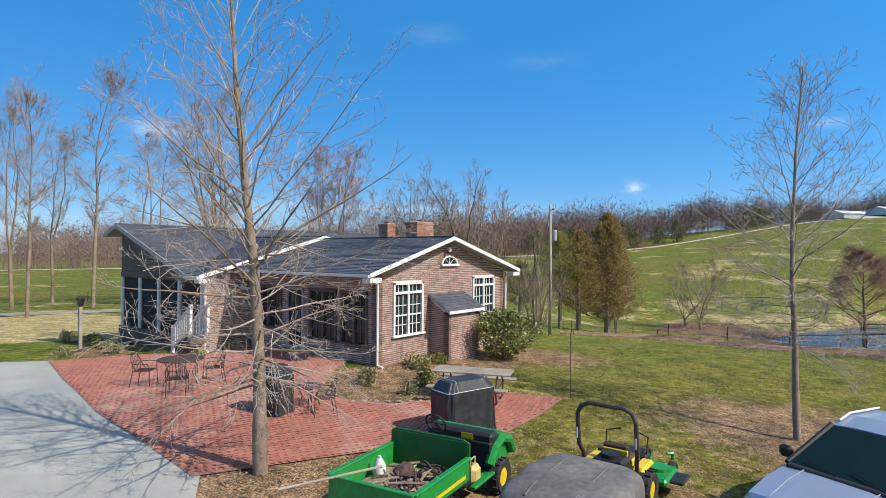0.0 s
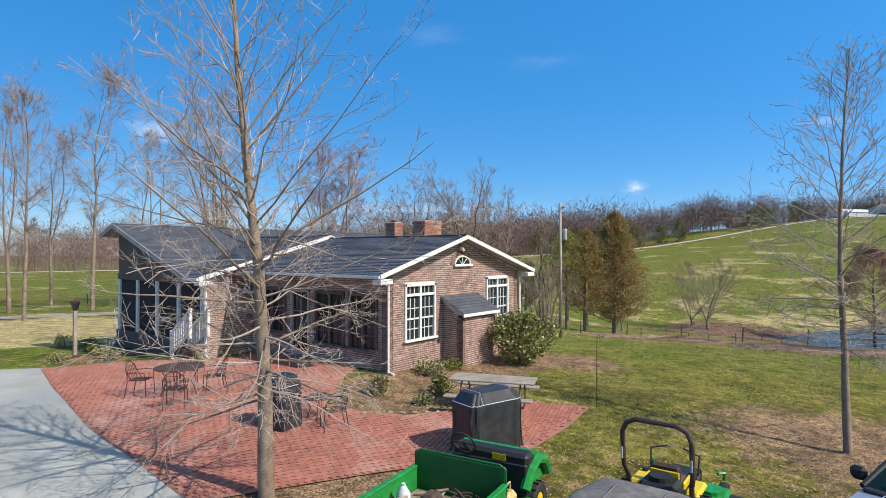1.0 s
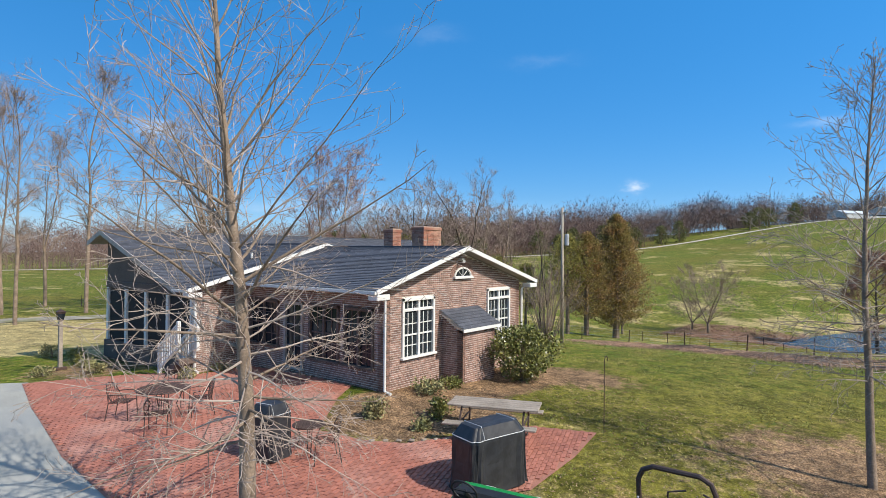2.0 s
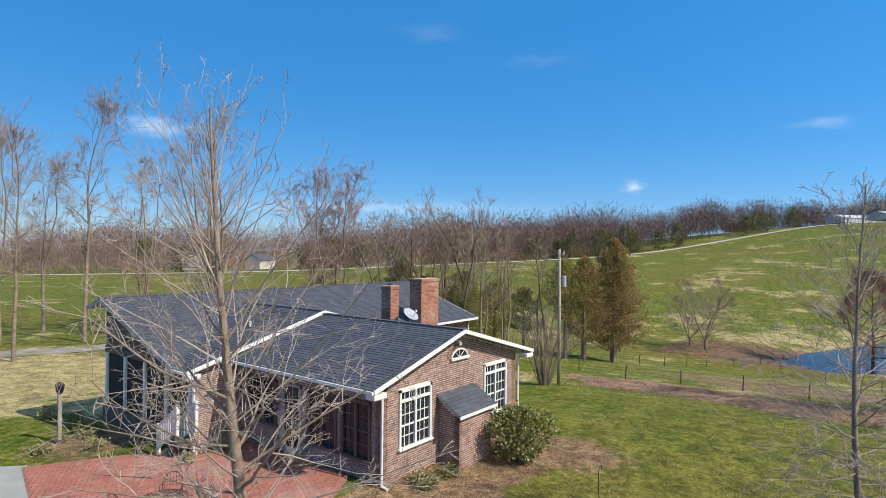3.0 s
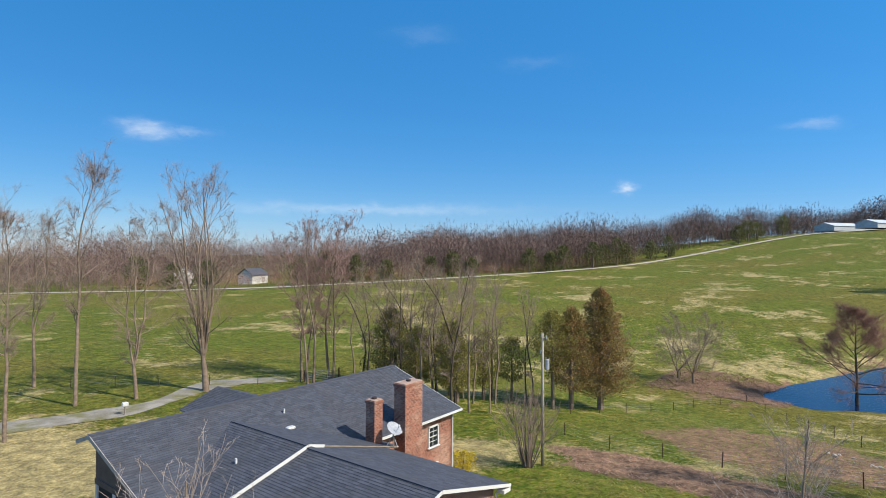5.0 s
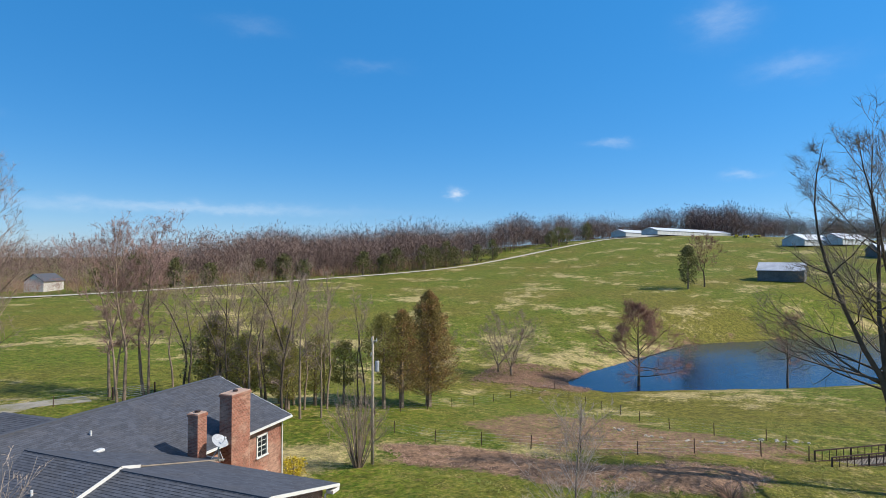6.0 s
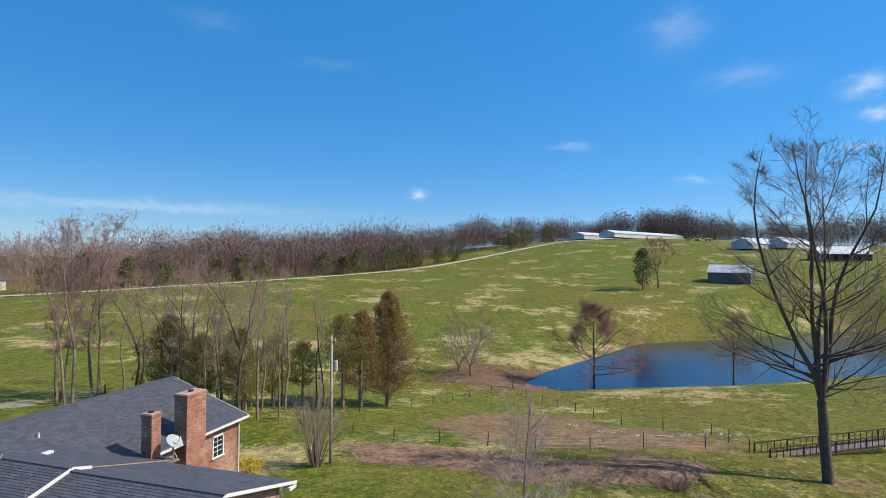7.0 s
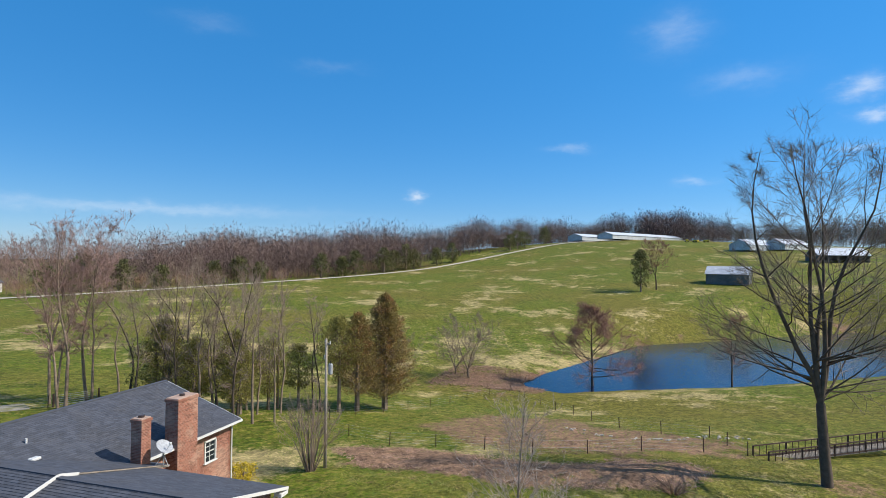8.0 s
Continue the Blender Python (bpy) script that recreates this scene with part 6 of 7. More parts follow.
def car():
    v = thing("car", "silver-blue parked sport utility car with a dark windscreen", "car", pose(-1.70, -12.74, gz(-1.6, -12.4), 0, 0, 157))
    # x forward, widths and heights in metres
    stations = [(2.35, 0.62, 0.45, 0.72), (2.20, 0.80, 0.30, 0.88), (1.60, 0.90, 0.28, 0.98), (0.95, 0.93, 0.28, 1.05), (0.0, 0.94, 0.28, 1.06), (-1.2, 0.94, 0.28, 1.08), (-2.1, 0.90, 0.32, 1.08), (-2.35, 0.82, 0.45, 1.0)]
    b = Build()
    ring = []
    for x, w, z0, z1 in stations:
        ring.append([(x, -w * 0.92, z0), (x, -w, z0 + 0.2), (x, -w, z1 - 0.12), (x, -w * 0.90, z1), (x, -w * 0.4, z1 + 0.03), (x, w * 0.4, z1 + 0.03), (x, w * 0.90, z1), (x, w, z1 - 0.12), (x, w, z0 + 0.2), (x, w * 0.92, z0)])
    vs = [p for r in ring for p in r]
    fs = [(i * 10 + k, i * 10 + (k + 1) % 10, (i + 1) * 10 + (k + 1) % 10, (i + 1) * 10 + k) for i in range(len(ring) - 1) for k in range(10)]
    fs += [tuple(range(10))[::-1], tuple(range(70, 80))]
    body = part("body", b.add(vs, fs), "silver", v, smooth=False)
    cab = [(0.95, 0.86, 1.06), (-0.12, 0.72, 1.56), (-0.6, 0.72, 1.66), (-1.6, 0.70, 1.62), (-2.15, 0.80, 1.10)]
    # roof and pillars
    roof = Build()
    top = [(x, w, z) for x, w, z in cab[1:4]]
    vs = [(x, s * w, z) for x, w, z in top for s in (-1, -0.5, 0.5, 1)]
    vs = [(x, y, z + (0.03 if abs(y) < 0.5 else 0)) for x, y, z in vs]
    vs += [(x, y, z - 0.05) for x, y, z in vs]
    roof.add(vs, [(i * 4 + k, i * 4 + k + 1, i * 4 + k + 5, i * 4 + k + 4) for i in range(2) for k in range(3)] + [(12 + i * 4 + k, 12 + i * 4 + k + 4, 12 + i * 4 + k + 5, 12 + i * 4 + k + 1) for i in range(2) for k in range(3)] + [(0, 1, 13, 12), (1, 2, 14, 13), (2, 3, 15, 14), (8, 20, 21, 9), (9, 21, 22, 10), (10, 22, 23, 11), (0, 12, 16, 4), (4, 16, 20, 8), (3, 7, 19, 15), (7, 11, 23, 19)])
    part("roof", roof, "silver", v)
    for s in (-1, 1):
        part("roof_rail", Build().tube([(-0.25, s * 0.66, 1.63), (-0.6, s * 0.66, 1.71), (-1.55, s * 0.64, 1.68)], 0.02, 6), "trim", v)
        for a, c in (((0.95, 0.86, 1.06), (-0.12, 0.72, 1.56)), ((-0.55, 0.90, 1.08), (-0.6, 0.72, 1.62)), ((-2.15, 0.80, 1.10), (-1.6, 0.70, 1.60))):
            part("pillar", Build().tube([(a[0], s * a[1], a[2]), (c[0], s * c[1], c[2])], 0.045, 6), "black_plastic", v)
        part("side_glass", Build().add([(0.86, s * 0.865, 1.07), (-0.13, s * 0.73, 1.54), (-1.6, s * 0.71, 1.58), (-2.1, s * 0.81, 1.10)], [(0, 1, 2, 3)]), "car_glass", v)
        mir = part("mirror", Build().rbox((0.62, s * 1.06, 1.13), (0.14, 0.22, 0.20), 0.05), "black_plastic", v)
        part("mirror_arm", Build().tube([(0.62, s * 0.90, 1.06), (0.62, s * 1.0, 1.10)], 0.03, 6), "black_plastic", mir)
        part("headlight", Build().rbox((2.18, s * 0.62, 0.74), (0.24, 0.30, 0.14), 0.05), "white_plastic", v)
        for x in (1.45, -1.45):
            wheel(v, (x, s * 0.84, 0.34), 0.34, 0.22, "metal", hub=0.62, tread=0)
    part("windscreen", Build().add([(0.96, -0.83, 1.07), (0.96, 0.83, 1.07), (-0.10, 0.69, 1.555), (-0.10, -0.69, 1.555), (1.0, 0, 1.09), (-0.07, 0, 1.58)], [(0, 4, 5, 3), (4, 1, 2, 5)]), "car_glass", v, "dark greenish windscreen")
    part("rear_glass", Build().add([(-2.16, -0.76, 1.11), (-2.16, 0.76, 1.11), (-1.62, 0.66, 1.58), (-1.62, -0.66, 1.58)], [(0, 1, 2, 3)]), "car_glass", v)
    part("wiper", Build().tube([(1.02, 0.55, 1.09), (0.86, 0.05, 1.19)], 0.012, 4).tube([(1.02, -0.1, 1.10), (0.86, -0.6, 1.17)], 0.012, 4), "black_plastic", v)
    part("cowl", Build().rbox((1.04, 0, 1.065), (0.14, 1.6, 0.05), 0.02), "black_plastic", v)
    part("dashboard", Build().rbox((0.72, 0, 1.02), (0.4, 1.5, 0.1), 0.04), "dark_green", v)
    part("bumper", Build().rbox((2.32, 0, 0.46), (0.16, 1.5, 0.26), 0.06), "silver", v)
    for s in (-1, 1):
        part("hood_crease", Build().tube([(1.0, s * 0.52, 1.085), (1.6, s * 0.50, 1.015), (2.15, s * 0.44, 0.905)], 0.008, 6), "silver", v)


car()


# ---- patio things ----
def grill(at, w, d, h, turn, label, slope=0.18):
    x, y = at
    v = thing("covered_grill", label, "covered grill", pose(x, y, gz(x, y) + 0.05, 0, 0, turn))
    b = Build()
    rows, n = [], 64
    for z, k in ((0.02, 1.05), (0.15, 1.02), (0.35, 1.0), (0.55, 0.98), (0.75, 0.985), (h - 0.28, 0.99), (h - 0.22, 0.97)):
        rows.append([(w / 2 * k * math.copysign(abs(math.cos(a)) ** 0.25, math.cos(a)) * (1 + 0.018 * math.sin(7 * a + 3 * z) + (0.012 * math.sin(19 * a + 5 * z) if z < h - 0.3 else 0)), d / 2 * k * math.copysign(abs(math.sin(a)) ** 0.25, math.sin(a)) * (1 + 0.045 * math.sin(9 * a + z) + (0.03 * math.sin(21 * a - 4 * z) if z < h - 0.3 else 0)), z + (0.02 * math.sin(5 * a) if z < 0.1 else 0)) for a in np.linspace(0, 6.2832, n, endpoint=False)])
    rows.append([(p[0] * 0.80, p[1] * 0.72, h - 0.02) for p in rows[-1]])
    rows.append([(p[0] * 0.7, p[1] * 0.55, h + 0.01) for p in rows[-1]])
    vs = [p for r in rows for p in r]
    fs = [(i * n + k, i * n + (k + 1) % n, (i + 1) * n + (k + 1) % n, (i + 1) * n + k) for i in range(len(rows) - 1) for k in range(n)] + [tuple(range((len(rows) - 1) * n, len(rows) * n))]
    part("cover", b.add(vs, fs), "cover", v)
    pk = rows[6]
    part("piping", Build().tube([(p[0] * 1.01, p[1] * 1.02, p[2]) for p in pk] + [(pk[0][0] * 1.01, pk[0][1] * 1.02, pk[0][2])], 0.009, 4), "piping", v, "pale seam piping")
    for s in (-1, 1):
        part("piping", Build().tube([(s * w * 0.30, -d * 0.47, h - 0.22), (s * w * 0.30, -d * 0.33, h + 0.0), (s * w * 0.30, d * 0.33, h + 0.0), (s * w * 0.30, d * 0.47, h - 0.22)], 0.009, 4), "piping", v)
    return v


grill((-2.95, -5.55), 1.36, 0.72, 1.22, -14, "wide gas grill under a black vinyl cover with pale piping")
grill((-4.95, -1.6), 0.62, 0.60, 1.12, 10, "round smoker under a black vinyl cover on the patio")


def picnic_table():
    v = thing("picnic_table", "weathered wooden picnic table with attached benches on pipe legs", "picnic table", pose(-0.65, -4.2, gz(-0.65, -4.2) + 0.03, 0, 0, -68))
    for k in range(5):
        part("plank", Build().rbox((0, -0.32 + 0.16 * k, 0.74), (2.1, 0.148, 0.04), 0.008), "weathered", v)
    for s in (-1, 1):
        for k in range(2):
            part("bench_plank", Build().rbox((0, s * (0.64 + 0.14 * k), 0.43), (2.1, 0.132, 0.04), 0.008), "weathered", v)
        x = s * 0.72
        part("leg_frame", Build().tube([(x, -0.80, 0.40), (x, -0.55, 0.38), (x, -0.42, 0.02), (x, -0.20, 0.02)], 0.022, 6).tube([(x, 0.80, 0.40), (x, 0.55, 0.38), (x, 0.42, 0.02), (x, 0.20, 0.02)], 0.022, 6).tube([(x, -0.55, 0.38), (x, -0.28, 0.70), (x, 0.28, 0.70), (x, 0.55, 0.38)], 0.022, 6).tube([(x, -0.42, 0.38), (x, 0.42, 0.38)], 0.018, 6), "black_iron", v, "black pipe leg frame")
    return v


picnic_table()


def iron_chair(at, turn):
    x, y = at
    v = thing("patio_chair", "black wrought-iron mesh patio chair", "chair", pose(x, y, gz(x, y) + 0.045, 0, 0, turn), "patio chairs")
    seat = Build()
    for k in range(7):
        seat.tube([(-0.22 + 0.073 * k, -0.23, 0.43), (-0.22 + 0.073 * k, 0.23, 0.42)], 0.007, 4)
    for k in range(7):
        seat.tube([(-0.23, -0.22 + 0.073 * k, 0.43), (0.23, -0.22 + 0.073 * k, 0.43)], 0.007, 4)
    part("seat", seat, "black_iron", v)
    bk = Build()
    rim = [(-0.25 * math.cos(a), 0.23 + 0.10 * math.sin(a) * 0.9, 0.62 + 0.26 * math.sin(a)) for a in np.linspace(0, math.pi, 11)]
    bk.tube([(-0.25, 0.10, 0.42)] + rim + [(0.25, 0.10, 0.42)], 0.013, 5)
    for k in range(1, 10):
        bk.tube([(rim[k][0], 0.22, 0.44), rim[k]], 0.006, 4)
    for z in (0.55, 0.66, 0.77):
        bk.tube([(-0.22, 0.24, z), (0, 0.27, z), (0.22, 0.24, z)], 0.006, 4)
    part("backrest", bk, "black_iron", v)
    for s in (-1, 1):
        part("leg", Build().tube([(s * 0.23, -0.24, 0.0), (s * 0.23, -0.22, 0.43)], 0.012, 5), "black_iron", v)
        part("leg", Build().tube([(s * 0.23, 0.30, 0.0), (s * 0.23, 0.22, 0.43)], 0.012, 5), "black_iron", v)
        part("armrest", Build().tube([(s * 0.25, 0.22, 0.62), (s * 0.28, 0.0, 0.64), (s * 0.26, -0.2, 0.62), (s * 0.23, -0.22, 0.43)], 0.012, 5), "black_iron", v)
    return v


def iron_table(at, r, h, label, name="patio_table"):
    x, y = at
    v = thing(name, label, "table", pose(x, y, gz(x, y) + 0.045))
    top = Build().tube([(r * math.cos(a), r * math.sin(a), h) for a in np.linspace(0, 6.2832, 25)], 0.014, 5)
    for k in range(-6, 7):
        c = k / 7 * r
        q = math.sqrt(r * r - c * c)
        top.tube([(c, -q, h), (c, q, h)], 0.009, 4).tube([(-q, c, h), (q, c, h)], 0.009, 4)
    part("tabletop", top, "black_iron", v)
    for k in range(4):
        a = 0.785 + 1.571 * k
        part("leg", Build().tube([(0.75 * r * math.cos(a), 0.75 * r * math.sin(a), 0), (0.5 * r * math.cos(a), 0.5 * r * math.sin(a), h * 0.5), (0.8 * r * math.cos(a), 0.8 * r * math.sin(a), h)], 0.014, 5), "black_iron", v)
    return v


iron_table((-5.15, 2.45), 0.60, 0.72, "round black wrought-iron mesh patio table")
for at, turn in (((-5.75, 3.25), 40), ((-4.45, 2.0), -110), ((-5.7, 1.55), 145), ((-4.5, 3.3), -35), ((-4.35, -2.55), -120)):
    iron_chair(at, turn)
iron_table((-4.1, -1.75), 0.34, 0.48, "small low black wrought-iron side table", "side_table")
# shepherd's hook on the lawn
solid("shepherd_hook", Build().tube([(0, 0, -0.2), (0, 0, 1.75), (0.04, 0, 1.86), (0.12, 0, 1.90), (0.19, 0, 1.84), (0.19, 0, 1.76)], 0.011, 6), "black_iron", "thin black iron shepherd's hook standing in the lawn", "garden hook", pose(1.7, -5.9, gz(1.7, -5.9)))
# lamp post
lp = thing("lamp_post", "pale wooden lamp post with a black lantern", "lamp post", pose(-4.0, 12.75, gz(-4, 12.75)))
part("post", Build().rbox((0, 0, 0.85), (0.13, 0.13, 1.9), 0.015), "weathered", lp)
part("base", Build().rbox((0, 0, 0.05), (0.36, 0.36, 0.12), 0.02), "dark_wood", lp)
lan = part("lantern", Build().tube([(0, 0, 1.80), (0, 0, 1.86), (0, 0, 2.10), (0, 0, 2.16), (0, 0, 2.26)], [0.05, 0.10, 0.15, 0.17, 0.02], 6), "black_iron", lp)
part("lantern_glass", Build().tube([(0, 0, 1.88), (0, 0, 2.09)], [0.11, 0.155], 6), "pane", lan)


# pale edging stones round the mulch bed
stone = Build().rbox((0, 0, 0.01), (0.13, 0.08, 0.06), 0.02).mesh("edging_stone", M["weathered"])
for k in range(17):
    x, y = -3.15 + 0.21 * k, -2.25 - 0.12 * k - 0.5 * math.sin(k / 16 * 3.14)
    tagged(new("edging_stone", stone), "small dusty edging stone along the mulch bed", "edging stone", "edging stones").matrix_world = pose(x, y, gz(x, y) + 0.03, 0, 0, -30 + 40 * math.cos(k))
# pale field stones at the foot of the bank
rs = random.Random(77)
rock_shapes = []
for k in range(4):
    bm = bmesh.new()
    bmesh.ops.create_icosphere(bm, subdivisions=1, radius=0.5)
    for v in bm.verts:
        v.co = Vector((v.co.x, v.co.y * 0.75, v.co.z * 0.6)) * rs.uniform(0.75, 1.2)
    me = bpy.data.meshes.new("field_stone")
    bm.to_mesh(me)
    bm.free()
    me.materials.append(M["field_stone"])
    rock_shapes.append(me)
BANK = [(47.6, -8.9), (43.5, -12.5), (42.2, -15.5), (42.6, -18.8), (46.4, -23.0), (47.6, -26.6)]
for k in range(56):
    f = rs.random() * (len(BANK) - 1)
    i = int(f)
    x = BANK[i][0] + (BANK[i + 1][0] - BANK[i][0]) * (f - i) + rs.gauss(0, 0.35)
    y = BANK[i][1] + (BANK[i + 1][1] - BANK[i][1]) * (f - i) + rs.gauss(0, 0.35)
    r = rs.uniform(0.16, 0.46)
    ob = tagged(new("field_stone", rock_shapes[k % 4]), "pale weathered field stone at the foot of the grassy bank", "stone", "field stones")
    ob.matrix_world = pose(x, y, gz(x, y) + 0.08 * r, 0, 0, rs.uniform(0, 360)) @ Matrix.Scale(r, 4)
# ---- shrubs ----
for k, (x, y, h, r, n, m, lab) in enumerate([
    (4.9, -1.75, 1.75, 1.15, 5200, "leaf", "big rounded glossy evergreen shrub beside the cellar entrance"),
    (-1.75, -1.35, 0.62, 0.42, 900, "straw_leaf", "small yellow-green shrub in the mulch bed"),
    (-0.55, -2.45, 0.62, 0.42, 900, "leaf", "small rounded green shrub in the mulch bed"),
    (-1.55, -2.75, 0.32, 0.32, 500, "straw_leaf", "low dry yellow clump at the bed's edge"),
    (0.95, -0.85, 0.5, 0.75, 900, "straw_leaf", "low spreading straw-coloured shrub under the window"),
    (2.0, -0.9, 0.45, 0.5, 600, "leaf", "low green shrub under the window"),
    (-2.6, 6.2, 0.45, 0.35, 500, "straw_leaf", "small dry shrub by the brick wall"),
    (-1.2, 6.4, 0.4, 0.35, 400, "straw_leaf", "small dry shrub by the brick wall"),
    (-3.6, 10.6, 0.5, 0.5, 600, "straw_leaf", "tan clump of dry grass at the patio's edge"),
    (-4.9, 11.6, 0.45, 0.45, 500, "straw_leaf", "tan clump of dry grass by the lamp post"),
    (-3.2, 12.4, 0.4, 0.4, 500, "straw_leaf", "tan clump of dry grass by the lamp post"),
    (-2.9, 13.6, 0.55, 0.5, 600, "leaf", "low green shrub beside the porch"),
    (-2.6, 15.2, 0.6, 0.55, 600, "leaf", "low green shrub beside the porch"),
    (-2.9, 17.2, 0.7, 0.6, 600, "straw_leaf", "brown shrub beside the porch"),
    (18.3, 9.0, 1.35, 0.85, 1700, "yellow", "bright yellow flowering forsythia at the house corner"),
]):
    tree_thing("shrub", lab, (x, y), bush_meshes("shrub", m, 100 + k, h if h > 1 else h * 0.78, r if h > 1 else r * 0.62, n, 0.11 if h > 1 else 0.08), "shrubs", category="shrub", parts=("stem", "leaves"), sink=0.08)
bare = Build()
rnd = random.Random(31)
for k in range(150):
    a, f = rnd.uniform(0, 6.28), rnd.random() ** 0.5
    p = Vector((math.cos(a) * 0.3 * f, math.sin(a) * 0.3 * f, 0))
    q = p + Vector((math.cos(a) * 1.4 * f, math.sin(a) * 1.4 * f, rnd.uniform(0.3, 1.0)))
    bare.tube([p, p.lerp(q, 0.5) + Vector((0, 0, 0.15)), q], [0.012, 0.009, 0.004], 3, cap=False)
solid("twiggy_bush", bare, "pond_twig", "low leafless grey-brown bush on the lawn", "bush", pose(25.0, -17.5, gz(25, -17.5) - 0.05))

# ---- utility pole ----
up = thing("utility_pole", "weathered utility pole with a pale transformer can", "utility pole", pose(22.9, 5.6, gz(22.9, 5.6)))
part("pole", Build().tube([(0, 0, -0.3), (0, 0, 4.5), (-0.06, 0, 9.1)], [0.125, 0.10, 0.08], 10), "pole_wood", up, smooth=True)
tr = part("transformer", Build().tube([(0.16, -0.24, 6.55), (0.16, -0.24, 6.6), (0.16, -0.24, 7.25), (0.16, -0.24, 7.32)], [0.11, 0.15, 0.15, 0.12], 14), "dish_grey", up, "pale grey transformer can", smooth=False)
part("bushing", Build().tube([(0.16, -0.24, 7.3), (0.16, -0.24, 7.52)], [0.05, 0.03], 8), "black_plastic", tr)
part("crossarm", Build().rbox((0.0, -0.08, 8.75), (0.9, 0.09, 0.11), 0.01, Matrix.Rotation(0.9, 3, "Z")), "pole_wood", up)
for s in (-1, 1):
    part("insulator", Build().tube([(s * 0.26, s * 0.33 - 0.08, 8.8), (s * 0.26, s * 0.33 - 0.08, 8.98)], [0.05, 0.03], 8), "white_plastic", up)
part("cutout", Build().tube([(0.1, 0.2, 7.9), (0.25, 0.32, 7.6)], 0.035, 6), "white_plastic", up)


# ---- fences ----
def fence(name, label, line, gap, height=1.15, wires=4, r=0.045, sway=0.05):
    f = thing(name, label, "fence")
    rnd = random.Random(len(line) * 7)
    pts = []
    for (x0, y0), (x1, y1) in zip(line, line[1:]):
        n = max(1, round(math.hypot(x1 - x0, y1 - y0) / gap))
        pts += [(x0 + (x1 - x0) * i / n, y0 + (y1 - y0) * i / n) for i in range(n)]
    pts.append(line[-1])
    tops = []
    for x, y in pts:
        z = gz(x, y)
        dx, dy, h = rnd.gauss(0, sway), rnd.gauss(0, sway), height * rnd.uniform(0.92, 1.08)
        part("post", Build().tube([(x, y, z - 0.2), (x + dx, y + dy, z + h)], [r, r * 0.85], 6), "dark_wood", f)
        tops.append((x, y, z, dx, dy))
    for k in range(wires):
        q = (k + 0.7) / wires * 0.95
        part("wire", Build().tube([(x + dx * q + 0.04, y + dy * q, z + height * q) for x, y, z, dx, dy in tops], 0.005, 3, cap=False), "metal", f)
    return f


fence("pasture_fence", "wire pasture fence with dark wooden posts", [(33.7, 9.0), (31.6, 4.2), (32.0, -3.9), (31.9, -7.8), (33.5, -12.0), (36.2, -16.2), (37.5, -21.1)], 4.0)
fence("pasture_fence", "wire fence curving down toward the pond", [(37.8, -24.4), (46.4, -22.9), (47.1, -18.6), (50.4, -14.7), (55.8, -11.6), (61.6, -9.2), (70, -4), (79, 2)], 4.6)
fence("pasture_fence", "old wire fence along the far bank of the pasture", [(33.7, 9.0), (37, 16), (45, 13.6), (58, 9), (70, 7), (79, 2)], 5.5)
fence("pasture_fence", "wire fence at the back drive", [(12, 56), (18, 49), (25.9, 42.6), (30.6, 41.0)], 4.5)
# tube gate
gt = thing("farm_gate", "galvanised tube farm gate between wooden posts", "gate", pose(31.2, 40.7, gz(32, 40), 0, 0, -28))
for k in range(6):
    part("tube", Build().tube([(0, 0, 0.25 + 0.2 * k), (3.7, 0, 0.25 + 0.2 * k)], 0.019, 6), "old_steel", gt)
for x in (0.0, 1.25, 2.5, 3.7):
    part("upright", Build().tube([(x, 0, 0.22), (x, 0, 1.28)], 0.019, 6), "old_steel", gt)
for x in (-0.2, 3.9):
    part("gate_post", Build().tube([(x, 0, -0.2), (x, 0, 1.45)], 0.09, 8), "dark_wood", gt)
# brown wooden footbridge rail by the big tree
br = thing("wooden_railing", "dark-stained wooden footbridge with a balustrade", "footbridge")
x0, y0, x1, y1 = 37.9, -24.8, 46.3, -37.4
zb = gz((x0 + x1) / 2, (y0 + y1) / 2) + 0.35
d = Vector((x1 - x0, y1 - y0, 0))
ln = d.length
d.normalize()
for k, off in enumerate((0.0, 1.5)):
    side = Vector((-d.y, d.x, 0)) * -off
    for z, h in ((1.02, 0.09), (0.18, 0.10)):
        bar("rail", Vector((x0, y0, zb + z)) + side, Vector((x1, y1, zb + z)) + side, 0.07, h, "dark_wood", br)
    n = 22
    for i in range(n + 1):
        p = Vector((x0, y0, zb)) + side + d * (ln * i / n)
        thick = 0.11 if i % 5 == 0 else 0.05
        part("post" if i % 5 == 0 else "baluster", Build().box((p.x, p.y, zb + 0.55), (thick, thick, 1.0)), "dark_wood", br)
bar("beam", (x0, y0, zb - 0.12), (x1, y1, zb - 0.12), 0.2, 0.4, "dark_wood", br)
deck = Build()
for i in range(60):
    p = Vector((x0, y0, zb)) + d * (ln * (i + 0.5) / 60) + Vector((-d.y, d.x, 0)) * -0.75
    deck.box((p.x, p.y, zb + 0.06), (0.13, 1.6, 0.04), Matrix.Rotation(math.atan2(d.y, d.x), 3, "Z"))
part("decking", deck, "weathered", br, kind="stuff")


